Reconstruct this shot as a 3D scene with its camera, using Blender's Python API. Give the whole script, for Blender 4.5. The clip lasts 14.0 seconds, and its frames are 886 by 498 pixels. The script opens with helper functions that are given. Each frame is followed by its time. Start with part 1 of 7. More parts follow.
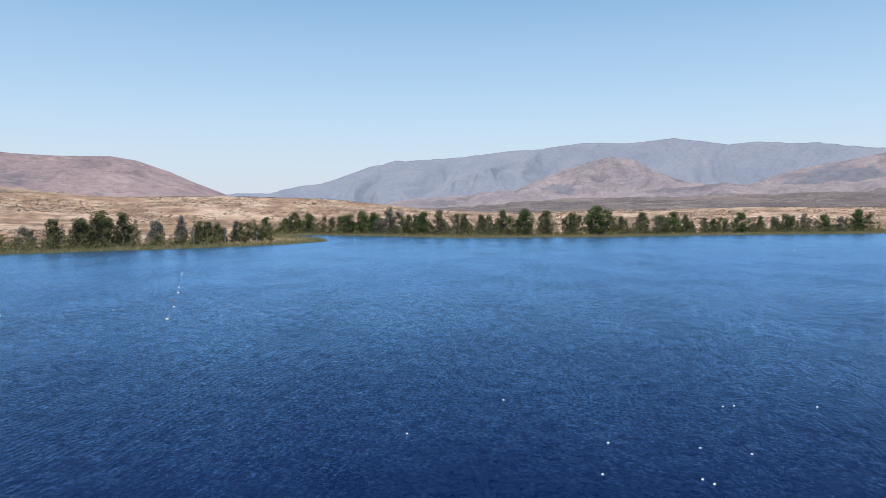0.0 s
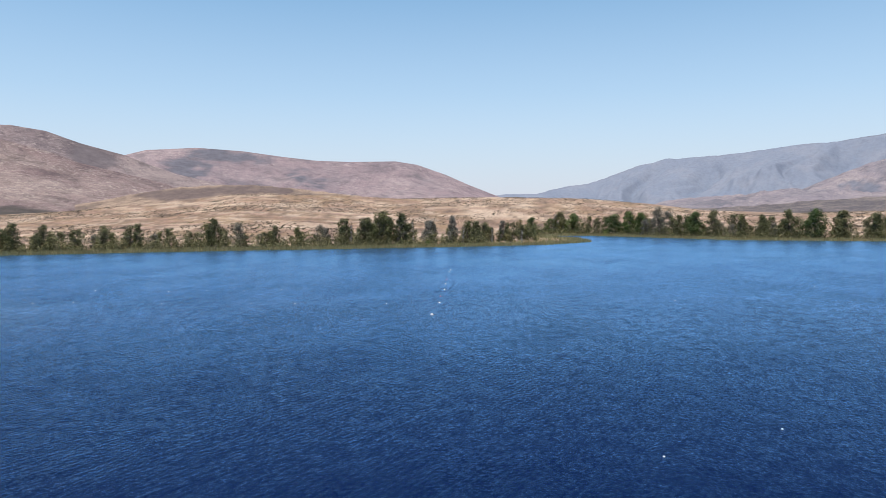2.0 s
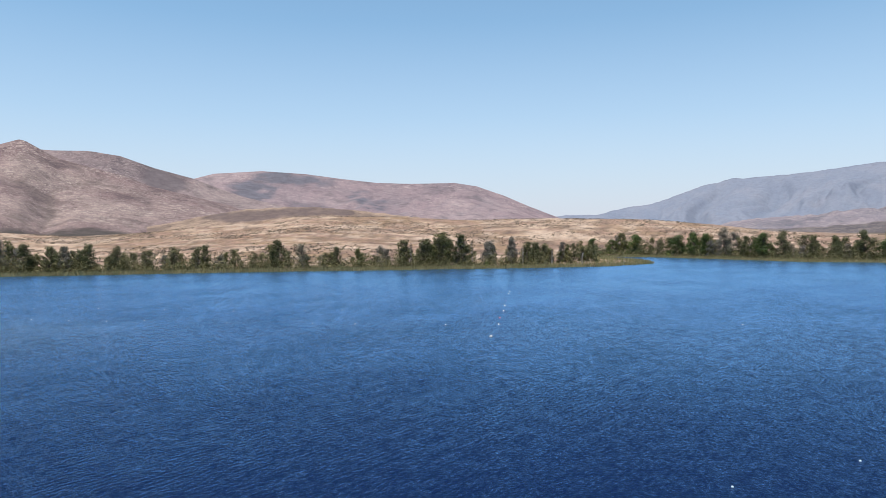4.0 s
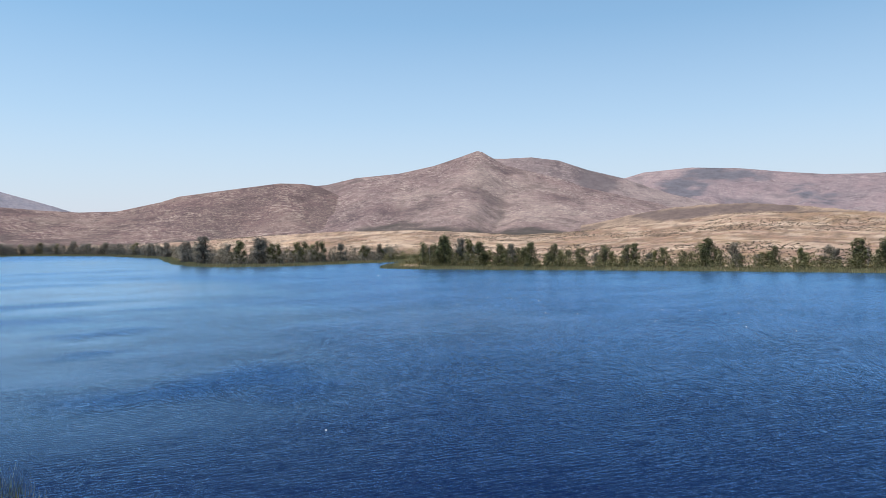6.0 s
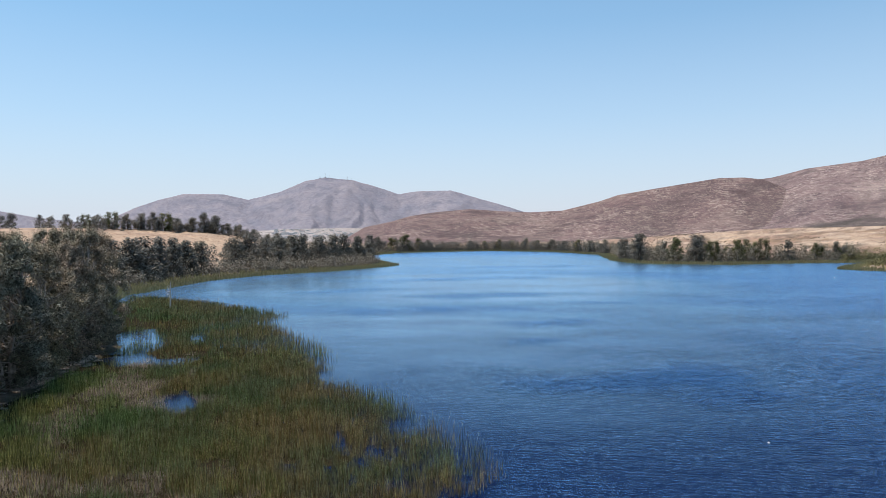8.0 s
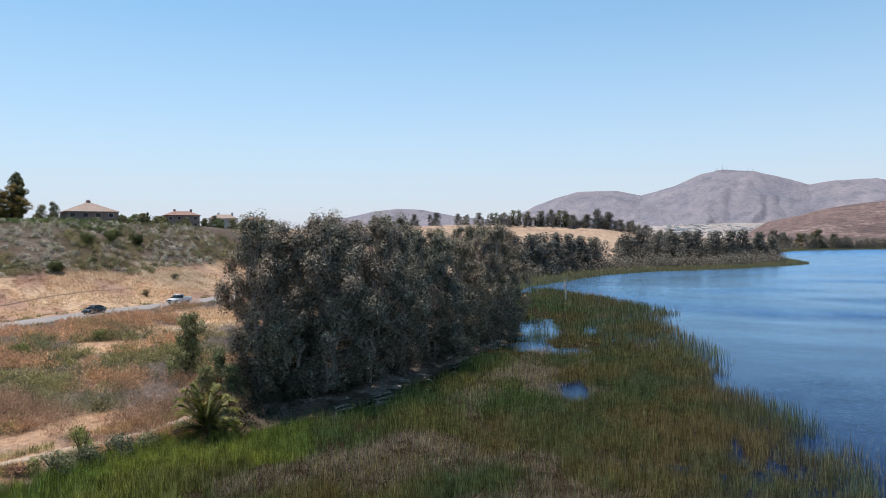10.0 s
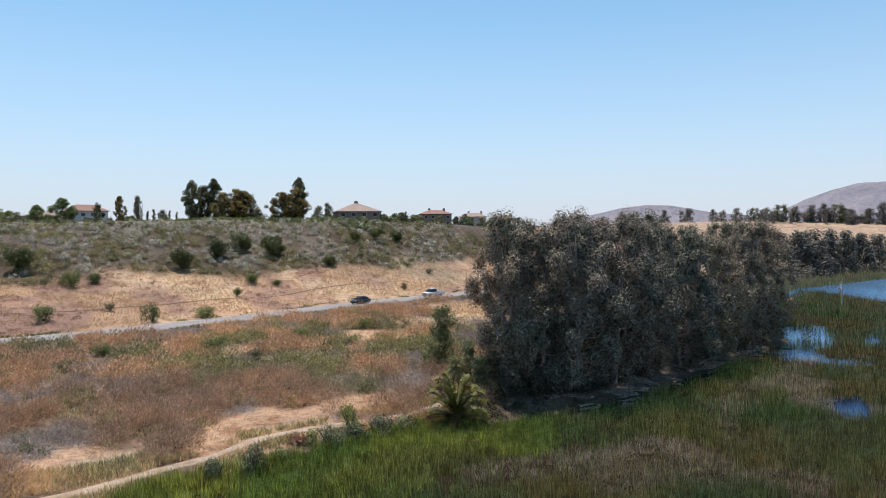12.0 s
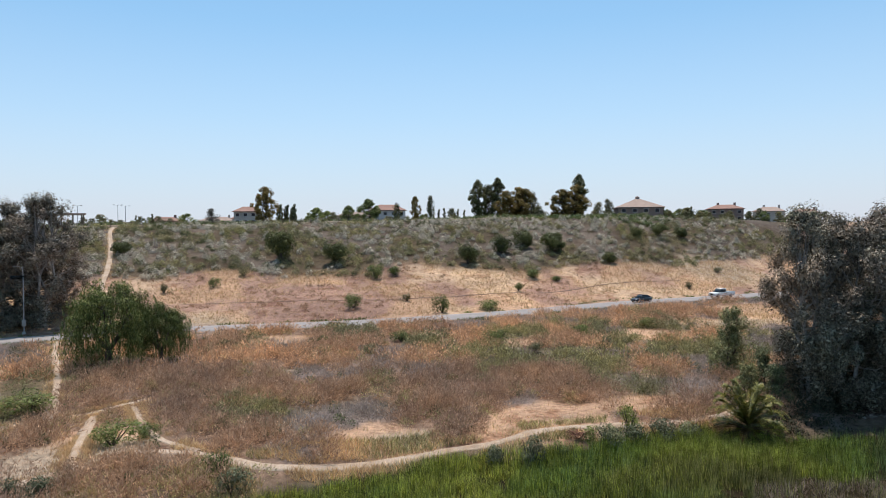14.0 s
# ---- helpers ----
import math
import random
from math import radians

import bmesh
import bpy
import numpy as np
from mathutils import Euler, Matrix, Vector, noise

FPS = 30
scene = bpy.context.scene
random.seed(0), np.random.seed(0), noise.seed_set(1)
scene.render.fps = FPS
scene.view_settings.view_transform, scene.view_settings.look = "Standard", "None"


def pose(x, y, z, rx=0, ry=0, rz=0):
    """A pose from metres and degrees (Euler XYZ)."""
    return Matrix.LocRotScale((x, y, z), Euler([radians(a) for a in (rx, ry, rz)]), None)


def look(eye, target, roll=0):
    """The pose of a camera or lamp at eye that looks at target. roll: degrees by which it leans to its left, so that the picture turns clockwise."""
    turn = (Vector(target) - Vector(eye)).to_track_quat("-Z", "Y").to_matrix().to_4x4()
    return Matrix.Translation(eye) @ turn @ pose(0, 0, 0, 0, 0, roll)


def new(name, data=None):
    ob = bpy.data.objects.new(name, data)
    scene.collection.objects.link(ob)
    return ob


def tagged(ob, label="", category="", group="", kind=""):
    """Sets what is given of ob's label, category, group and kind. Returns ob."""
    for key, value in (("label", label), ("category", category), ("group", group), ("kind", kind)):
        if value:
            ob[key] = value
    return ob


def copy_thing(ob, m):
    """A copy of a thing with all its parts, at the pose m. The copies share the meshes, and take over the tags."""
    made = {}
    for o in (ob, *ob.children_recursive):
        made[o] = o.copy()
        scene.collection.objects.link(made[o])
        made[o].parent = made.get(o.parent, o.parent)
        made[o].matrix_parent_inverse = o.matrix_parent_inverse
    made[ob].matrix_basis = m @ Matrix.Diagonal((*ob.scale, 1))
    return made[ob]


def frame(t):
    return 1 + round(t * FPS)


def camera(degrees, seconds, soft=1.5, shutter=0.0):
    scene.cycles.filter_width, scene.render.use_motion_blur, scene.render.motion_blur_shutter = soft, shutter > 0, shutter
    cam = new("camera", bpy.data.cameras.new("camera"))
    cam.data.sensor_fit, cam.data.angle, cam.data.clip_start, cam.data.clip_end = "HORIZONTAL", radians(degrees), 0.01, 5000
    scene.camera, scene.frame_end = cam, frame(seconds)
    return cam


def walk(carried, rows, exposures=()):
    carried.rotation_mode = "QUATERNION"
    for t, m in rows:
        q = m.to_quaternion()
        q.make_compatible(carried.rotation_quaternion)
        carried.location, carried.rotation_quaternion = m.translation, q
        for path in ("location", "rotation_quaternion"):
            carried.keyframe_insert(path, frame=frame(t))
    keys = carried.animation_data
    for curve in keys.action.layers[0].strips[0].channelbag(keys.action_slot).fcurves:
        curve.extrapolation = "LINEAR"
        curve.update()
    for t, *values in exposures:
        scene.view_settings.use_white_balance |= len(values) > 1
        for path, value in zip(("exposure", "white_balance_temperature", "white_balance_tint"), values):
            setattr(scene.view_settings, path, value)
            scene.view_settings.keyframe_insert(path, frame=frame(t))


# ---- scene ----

# ======== camera and walk ========
cam = camera(62.8, 14.0, soft=0.5)
H = 17.0  # height of the drone over the lake
# seconds, x, y, yaw to the left, pitch, roll: a short glide forward that comes to rest, then a turn on the spot
ROWS = [
    (0.0, -0.5, -3.0, 0.0, -2.92, 0.35), (0.1, -0.45, -2.75, 2.45, -2.9, 0.35), (0.2, -0.41, -2.5, 4.75, -2.88, 0.35),
    (0.3, -0.36, -2.25, 6.95, -2.86, 0.35), (0.4, -0.32, -1.98, 8.9, -2.85, 0.35), (0.5, -0.28, -1.72, 10.37, -2.84, 0.35),
    (0.7, -0.22, -1.26, 11.55, -2.8, 0.35), (1.0, -0.12, -0.74, 12.18, -2.78, 0.35), (1.3, -0.07, -0.4, 12.9, -2.77, 0.35),
    (1.5, -0.04, -0.25, 13.84, -2.77, 0.35), (1.6, -0.03, -0.21, 15.6, -2.77, 0.35), (1.7, -0.02, -0.17, 17.6, -2.77, 0.35),
    (1.8, -0.02, -0.12, 19.2, -2.78, 0.35), (1.9, -0.01, -0.08, 20.25, -2.78, 0.35), (2.0, 0.0, -0.04, 20.77, -2.78, 0.34),
    (2.2, 0.0, 0.0, 20.84, -2.78, 0.35), (2.6, 0.0, 0.0, 20.9, -2.55, 0.36), (3.2, 0.0, 0.0, 21.3, -1.8, 0.38),
    (3.8, 0.0, 0.0, 23.6, -1.2, 0.4), (4.1, 0.0, 0.0, 26.7, -1.05, 0.41), (4.3, 0.0, 0.0, 29.85, -1.02, 0.42),
    (4.5, 0.0, 0.0, 33.22, -1.02, 0.46), (5.0, 0.0, 0.0, 41.62, -1.0, 0.49), (5.5, 0.0, 0.0, 50.06, -0.98, 0.49),
    (6.0, 0.0, 0.0, 58.37, -0.95, 0.51), (6.5, 0.0, 0.0, 66.74, -0.93, 0.52), (7.0, 0.0, 0.0, 75.13, -0.91, 0.52),
    (7.5, 0.0, 0.0, 83.5, -0.89, 0.52), (8.0, 0.0, 0.0, 91.84, -0.87, 0.52), (8.5, 0.0, 0.0, 100.19, -0.88, 0.51),
    (9.0, 0.0, 0.0, 108.57, -0.89, 0.51), (9.2, 0.0, 0.0, 111.92, -0.9, 0.51), (9.8, 0.0, 0.0, 120.1, -0.92, 0.52),
    (10.5, 0.0, 0.0, 126.1, -0.94, 0.53), (11.3, 0.0, 0.0, 133.16, -0.96, 0.53), (11.5, 0.0, 0.0, 135.47, -0.95, 0.53),
    (12.0, 0.0, 0.0, 141.29, -0.96, 0.53), (12.5, 0.0, 0.0, 147.09, -0.96, 0.53), (13.0, 0.0, 0.0, 152.9, -0.97, 0.54),
    (13.5, 0.0, 0.0, 158.68, -0.99, 0.55), (14.0, 0.0, 0.0, 163.1, -1.02, 0.55)]
walk(cam, [(t, pose(x, y, H, 90 + p, r, turn)) for t, x, y, turn, p, r in ROWS],
     exposures=[(0.0, 0.1, 6100, 8), (14.0, 0.1, 6100, 8)])

# ======== sky and sun ========
SUN_BEARING, SUN_HEIGHT = 165.0, 74.0
world = bpy.data.worlds.new("sky")
scene.world = world
world.use_nodes = True
wt = world.node_tree
sky = wt.nodes.new("ShaderNodeTexSky")
sky.sky_type = "NISHITA"
sky.sun_disc = False
sky.sun_elevation = radians(SUN_HEIGHT)
sky.sun_rotation = radians(-SUN_BEARING)
sky.altitude = 150
sky.air_density, sky.dust_density, sky.ozone_density = 0.8, 0.7, 0.6
# pale summer haze that thins out with height, the same all round
way = wt.nodes.new("ShaderNodeTexCoord")
split = wt.nodes.new("ShaderNodeSeparateXYZ")
wt.links.new(way.outputs["Generated"], split.inputs[0])
thin = wt.nodes.new("ShaderNodeValToRGB")
while len(thin.color_ramp.elements) < 6:
    thin.color_ramp.elements.new(0.5)
for e, (p, v) in zip(thin.color_ramp.elements, ((0.0, 0.95), (0.05, 0.82), (0.16, 0.47), (0.28, 0.21), (0.5, 0.04), (0.8, 0.0))):
    e.position, e.color = p, (v, v, v, 1)
wt.links.new(split.outputs["Z"], thin.inputs["Fac"])
haze = wt.nodes.new("ShaderNodeMix")
haze.data_type = "RGBA"
wt.links.new(thin.outputs["Color"], haze.inputs[0])
clear = wt.nodes.new("ShaderNodeMix")
clear.data_type, clear.blend_type = "RGBA", "MULTIPLY"
clear.inputs[0].default_value = 1.0
clear.inputs[7].default_value = (0.695, 1.08, 1.07, 1)
wt.links.new(sky.outputs["Color"], clear.inputs[6])
wt.links.new(clear.outputs[2], haze.inputs[6])
haze.inputs[7].default_value = (4.5, 4.32, 4.74, 1)
wt.links.new(haze.outputs[2], wt.nodes["Background"].inputs["Color"])
wt.nodes["Background"].inputs["Strength"].default_value = 0.15
sun = new("sun", bpy.data.lights.new("sun", "SUN"))
sun.data.energy, sun.data.angle, sun.data.color = 5.0, radians(0.53), (1.0, 0.865, 0.755)
sb, sh = radians(SUN_BEARING), radians(SUN_HEIGHT)
sun.matrix_world = look((-math.sin(sb) * math.cos(sh) * 500, math.cos(sb) * math.cos(sh) * 500, math.sin(sh) * 500), (0, 0, 0))


# ======== small tools ========
def polar(b, r):
    """Plan position of a compass bearing (degrees to the left of north = +y) and a distance."""
    b = np.radians(b)
    return -np.sin(b) * r, np.cos(b) * r


def vnoise(x, y, seed=0):
    """Smooth value noise, 0 to 1, for arrays."""
    xi, yi = np.floor(x).astype(np.int64), np.floor(y).astype(np.int64)
    fx, fy = x - xi, y - yi
    fx, fy = fx * fx * (3 - 2 * fx), fy * fy * (3 - 2 * fy)

    def h(i, j):
        n = (i * 374761393 + j * 668265263 + seed * 974634637) & 0xFFFFFFFF
        n = ((n ^ (n >> 13)) * 1274126177) & 0xFFFFFFFF
        return ((n ^ (n >> 16)) & 0xFFFF) / 65535.0

    a, b2 = h(xi, yi), h(xi + 1, yi)
    c, d = h(xi, yi + 1), h(xi + 1, yi + 1)
    return (a * (1 - fx) + b2 * fx) * (1 - fy) + (c * (1 - fx) + d * fx) * fy


def fbm(x, y, octaves=4, seed=0):
    s, a, n = 0.0, 0.5, 0.0
    for k in range(octaves):
        s = s + a * vnoise(x * 2 ** k, y * 2 ** k, seed + k)
        n += a
        a *= 0.5
    return s / n


def smooth(x, a, b):
    t = np.clip((x - a) / (b - a), 0, 1)
    return t * t * (3 - 2 * t)


def mesh_from(name, verts, faces, smooth_shade=True):
    """A mesh from arrays of vertices (n, 3) and faces (m, 3 or 4)."""
    me = bpy.data.meshes.new(name)
    verts, faces = np.asarray(verts, np.float32), np.asarray(faces, np.int32)
    k = faces.shape[1]
    me.vertices.add(len(verts))
    me.vertices.foreach_set("co", verts.ravel())
    me.loops.add(faces.size)
    me.loops.foreach_set("vertex_index", faces.ravel())
    me.polygons.add(len(faces))
    me.polygons.foreach_set("loop_start", np.arange(0, faces.size, k, dtype=np.int32))
    me.polygons.foreach_set("use_smooth", np.full(len(faces), smooth_shade))
    me.update(calc_edges=True)
    return me


def colour(me, name, rgb):
    at = me.attributes.new(name, "FLOAT_COLOR", "POINT")
    rgba = np.ones((len(rgb), 4), np.float32)
    rgba[:, :3] = rgb
    at.data.foreach_set("color", rgba.ravel())


def grid_faces(n, m, closed=False):
    """Quads of a grid of n columns (bearings) and m rows (distances)."""
    i = np.arange(n if closed else n - 1)[:, None]
    j = np.arange(m - 1)[None, :]
    i2 = (i + 1) % n
    return np.stack([i * m + j, i * m + j + 1, i2 * m + j + 1, i2 * m + j], -1).reshape(-1, 4)


def seg_distance(px, py, pts, closed=True):
    """Distance to a polyline, and for a closed one whether a point is inside it."""
    best = np.full(px.shape, 1e9)
    inside = np.zeros(px.shape, bool)
    n = len(pts)
    for k in range(n if closed else n - 1):
        (ax, ay), (bx, by) = pts[k], pts[(k + 1) % n]
        dx, dy = bx - ax, by - ay
        t = np.clip(((px - ax) * dx + (py - ay) * dy) / (dx * dx + dy * dy), 0, 1)
        best = np.minimum(best, np.hypot(px - ax - t * dx, py - ay - t * dy))
        if ay != by:
            cross = ((ay > py) != (by > py)) & (px < (bx - ax) * (py - ay) / (by - ay) + ax)
            inside ^= cross
    return best, inside


# ======== plan ========
LAKE = [(-60, 640), (-32, 606), (-22, 540), (-10, 482), (-1, 480), (5, 522), (9.4, 560), (12.5, 548), (13.5, 515),
        (11, 480), (9.7, 438), (13, 397), (20.7, 375), (27, 366), (35, 362), (45, 367), (54, 375), (61, 392),
        (62.9, 406), (62.4, 430), (59.6, 548), (61.8, 505), (65.5, 490), (70.5, 455), (75, 462), (77, 480),
        (78.4, 530), (79.3, 690), (83, 840), (88, 940), (92, 900), (95.5, 860), (98.1, 729), (98.3, 600),
        (96.6, 490), (96, 461), (97.5, 428), (100.5, 394), (106.3, 358), (110.5, 320), (113, 280), (116.5, 250)]
BANK = [(118, 215), (117, 170), (115.9, 125), (122, 91), (126.2, 78), (131.7, 70), (137.5, 65), (143, 61), (153.7, 54.5),
        (162.5, 51.5), (171.5, 49.5), (178, 47), (188, 44), (200, 45), (230, 60), (260, 90), (290, 160), (305, 380)]
lake_xy = [polar(b, r) for b, r in LAKE + BANK]
ROAD = [(205, 122), (194, 117.5), (183, 118), (169.6, 119), (158, 131), (148, 154), (139, 181), (130, 238), (122, 330), (115, 400)]
CREST_R = [(100, 640), (106, 570), (112, 540), (118, 520), (125, 470), (135, 330), (141, 265), (150, 228), (163, 215), (205, 215)]
CREST_EL = [(100, -0.3), (106, 0.2), (110, 0.6), (116, 0.9), (122, 0.95), (128, 0.85), (136, 0.6), (141, 0.95), (150, 1.4), (163, 1.3), (180, 1.05), (195, 0.85)]
GRASS = [(-40, 0.2), (-25, 0.15), (-12, 0.0), (-4, -0.1), (1, 0.05), (5, 0.7), (11, 1.2), (16.5, 1.33), (24, 1.3), (30, 1.5), (36.6, 1.5),
         (41, 1.1), (47, 0.42), (52, 0.05), (56, 0.3), (60, 0.55), (66, 0.4), (74, 0.1), (80, -0.4), (90, -0.6), (105, -0.6)]


def knots(b, table):
    t = np.array(sorted(table))
    return np.interp(b, t[:, 0], t[:, 1])


def height(x, y):
    """Height of the ground, below zero in the lake; also the distance to the shore (land positive)."""
    x, y = np.asarray(x, float), np.asarray(y, float)
    b = np.degrees(np.arctan2(-x, y))
    b = np.where(b < -70, b + 360, b)
    r = np.hypot(x, y)
    wx = x + 5 * (fbm(x / 26, y / 26, 3, 5) - 0.5) * smooth(r, 40, 300)
    wy = y + 5 * (fbm(x / 26, y / 26, 3, 9) - 0.5) * smooth(r, 40, 300)
    d, inside = seg_distance(wx, wy, lake_xy)
    sd = np.where(inside, -d, d)
    # plain and grass hills beyond the lake
    far = 0.35 + 0.035 * np.clip(sd, 0, 45)
    crest = H + 900 * np.tan(np.radians(knots(b, GRASS)))
    shore = np.maximum(r - sd * 1.1, 360)
    u = np.clip((r - shore - 30) / np.maximum(900 - shore - 30, 60), 0, 1)
    far = far + (crest - 2.0) * u ** 1.25 * smooth(sd, 10, 120)
    far = far + 5.0 * (fbm(x / 120, y / 120, 4, 3) - 0.5) * smooth(sd, 30, 200)
    # west bank: path, road, slope, plateau with the houses
    rr, rc = knots(b, ROAD), knots(b, CREST_R)
    zc = H + rc * np.tan(np.radians(knots(b, CREST_EL)))
    low = 0.35 + 0.75 * smooth(sd, 0, 7)
    rs = np.maximum(r - sd, 30)
    v = np.clip((r - rs - 5) / np.maximum(rr - 6 - rs - 5, 10), 0, 1)
    west = low + (3.0 - 1.1) * v
    q = np.clip((r - rr - 5) / np.maximum(rc - rr - 5, 10), 0, 1)
    west = west + (zc - 3.0) * (q - 0.06 * np.sin(q * 2 * np.pi))
    west = west + np.clip(r - rc, 0, 400) * 0.004
    rough = smooth(np.abs(r - rr), 5, 12) * smooth(sd, 1, 8)
    west = west + rough * (1.1 * (fbm(x / 14, y / 14, 3, 21) - 0.5) + 2.0 * (fbm(x / 45, y / 45, 2, 31) - 0.5) * (q > 0) * (1 - smooth(q, 0.7, 1)))
    w = smooth(b, 100, 109)
    land = far * (1 - w) + west * w
    bed = -np.minimum(2.5, 0.12 * -np.minimum(sd, 0)) - 0.02
    return np.where(sd > 0, land, bed), sd, b, r


def ground_z(x, y):
    return float(height(np.array([x]), np.array([y]))[0][0])


# ======== materials ========
ALBEDO_SCALE = 0.75  # scales the base colours evenly, to balance the strong sun against the sky


def dull(rgb):
    return tuple(c * ALBEDO_SCALE for c in rgb)


def material(name):
    m = bpy.data.materials.new(name)
    m.use_nodes = True
    return m, m.node_tree, m.node_tree.nodes, m.node_tree.links, m.node_tree.nodes["Principled BSDF"]


def noise_node(nt, scale, detail=4.0, coords=None, rough=0.6):
    n = nt.nodes.new("ShaderNodeTexNoise")
    n.inputs["Scale"].default_value, n.inputs["Detail"].default_value, n.inputs["Roughness"].default_value = scale, detail, rough
    if coords is not None:
        nt.links.new(coords, n.inputs["Vector"])
    return n


def ramp_node(nt, source, stops):
    n = nt.nodes.new("ShaderNodeValToRGB")
    e = n.color_ramp.elements
    while len(e) < len(stops):
        e.new(0.5)
    for k, (p, c) in enumerate(stops):
        e[k].position, e[k].color = p, (*c, 1) if len(c) == 3 else c
    nt.links.new(source, n.inputs["Fac"])
    return n


def mix_node(nt, a, b, fac, mode="MIX"):
    n = nt.nodes.new("ShaderNodeMix")
    n.data_type, n.blend_type = "RGBA", mode
    for sock, v in ((n.inputs[6], a), (n.inputs[7], b), (n.inputs[0], fac)):
        if isinstance(v, (int, float)):
            sock.default_value = v
        elif isinstance(v, tuple):
            sock.default_value = (*v, 1)
        else:
            nt.links.new(v, sock)
    return n.outputs[2]


def bump_node(nt, source, bsdf, strength, distance):
    n = nt.nodes.new("ShaderNodeBump")
    n.inputs["Strength"].default_value, n.inputs["Distance"].default_value = strength, distance
    nt.links.new(source, n.inputs["Height"])
    nt.links.new(n.outputs[0], bsdf.inputs["Normal"])
    return n


def plain_mat(name, rgb, rough=0.7, var=0.25, scale=3.0, metal=0.0, bump=0.0):
    """A plain surface with grain and blotches at two scales."""
    m, nt, nodes, links, p = material(name)
    co = nodes.new("ShaderNodeTexCoord").outputs["Object"]
    a = noise_node(nt, scale, 6, co)
    b = noise_node(nt, scale * 0.13, 3, co)
    rgb = dull(rgb)
    dark = tuple(c * (1 - var) for c in rgb)
    light = tuple(min(1, c * (1 + var)) for c in rgb)
    c1 = ramp_node(nt, a.outputs[0], [(0.3, dark), (0.7, light)])
    c2 = ramp_node(nt, b.outputs[0], [(0.3, (0.82, 0.82, 0.82)), (0.7, (1.1, 1.1, 1.1))])
    links.new(mix_node(nt, c1.outputs[0], c2.outputs[0], 1.0, "MULTIPLY"), p.inputs["Base Color"])
    p.inputs["Roughness"].default_value, p.inputs["Metallic"].default_value = rough, metal
    if bump:
        bump_node(nt, a.outputs[0], p, 0.6, bump)
    return m


def cover_mat(name, attr, grain, blotch, rough=0.95, bump=0.3):
    """Land cover: colour from the cover attribute, broken up by tussocks and soil grain."""
    m, nt, nodes, links, p = material(name)
    co = nodes.new("ShaderNodeNewGeometry").outputs["Position"]
    at = nodes.new("ShaderNodeAttribute")
    at.attribute_name = attr
    a = noise_node(nt, grain, 8, co, 0.7)
    b = noise_node(nt, blotch, 6, co, 0.65)
    c1 = ramp_node(nt, a.outputs[0], [(0.32, (0.55, 0.55, 0.55)), (0.5, (1, 1, 1)), (0.7, (1.4, 1.36, 1.3))])
    c2 = ramp_node(nt, b.outputs[0], [(0.3, (0.7, 0.69, 0.7)), (0.52, (1, 1, 1)), (0.72, (1.28, 1.24, 1.16))])
    x = mix_node(nt, at.outputs["Color"], c1.outputs[0], 1.0, "MULTIPLY")
    x = mix_node(nt, x, c2.outputs[0], 1.0, "MULTIPLY")
    tufts = noise_node(nt, 0.3, 5, co, 0.75)
    x = mix_node(nt, x, ramp_node(nt, tufts.outputs[0], [(0.5, (1, 1, 1)), (0.62, (0.62, 0.52, 0.48))]).outputs[0], 1.0, "MULTIPLY")
    links.new(x, p.inputs["Base Color"])
    p.inputs["Roughness"].default_value = rough
    p.inputs["Specular IOR Level"].default_value = 0.1
    bump_node(nt, a.outputs[0], p, 0.7, bump)
    return m


def weigh(nt, source, k, plus=None):
    """source * k + plus."""
    n = nt.nodes.new("ShaderNodeMath")
    n.operation = "MULTIPLY_ADD"
    nt.links.new(source, n.inputs[0])
    if isinstance(k, (int, float)):
        n.inputs[1].default_value = k
    else:
        nt.links.new(k, n.inputs[1])
    if plus is None:
        n.inputs[2].default_value = 0.0
    else:
        nt.links.new(plus, n.inputs[2])
    return n.outputs[0]


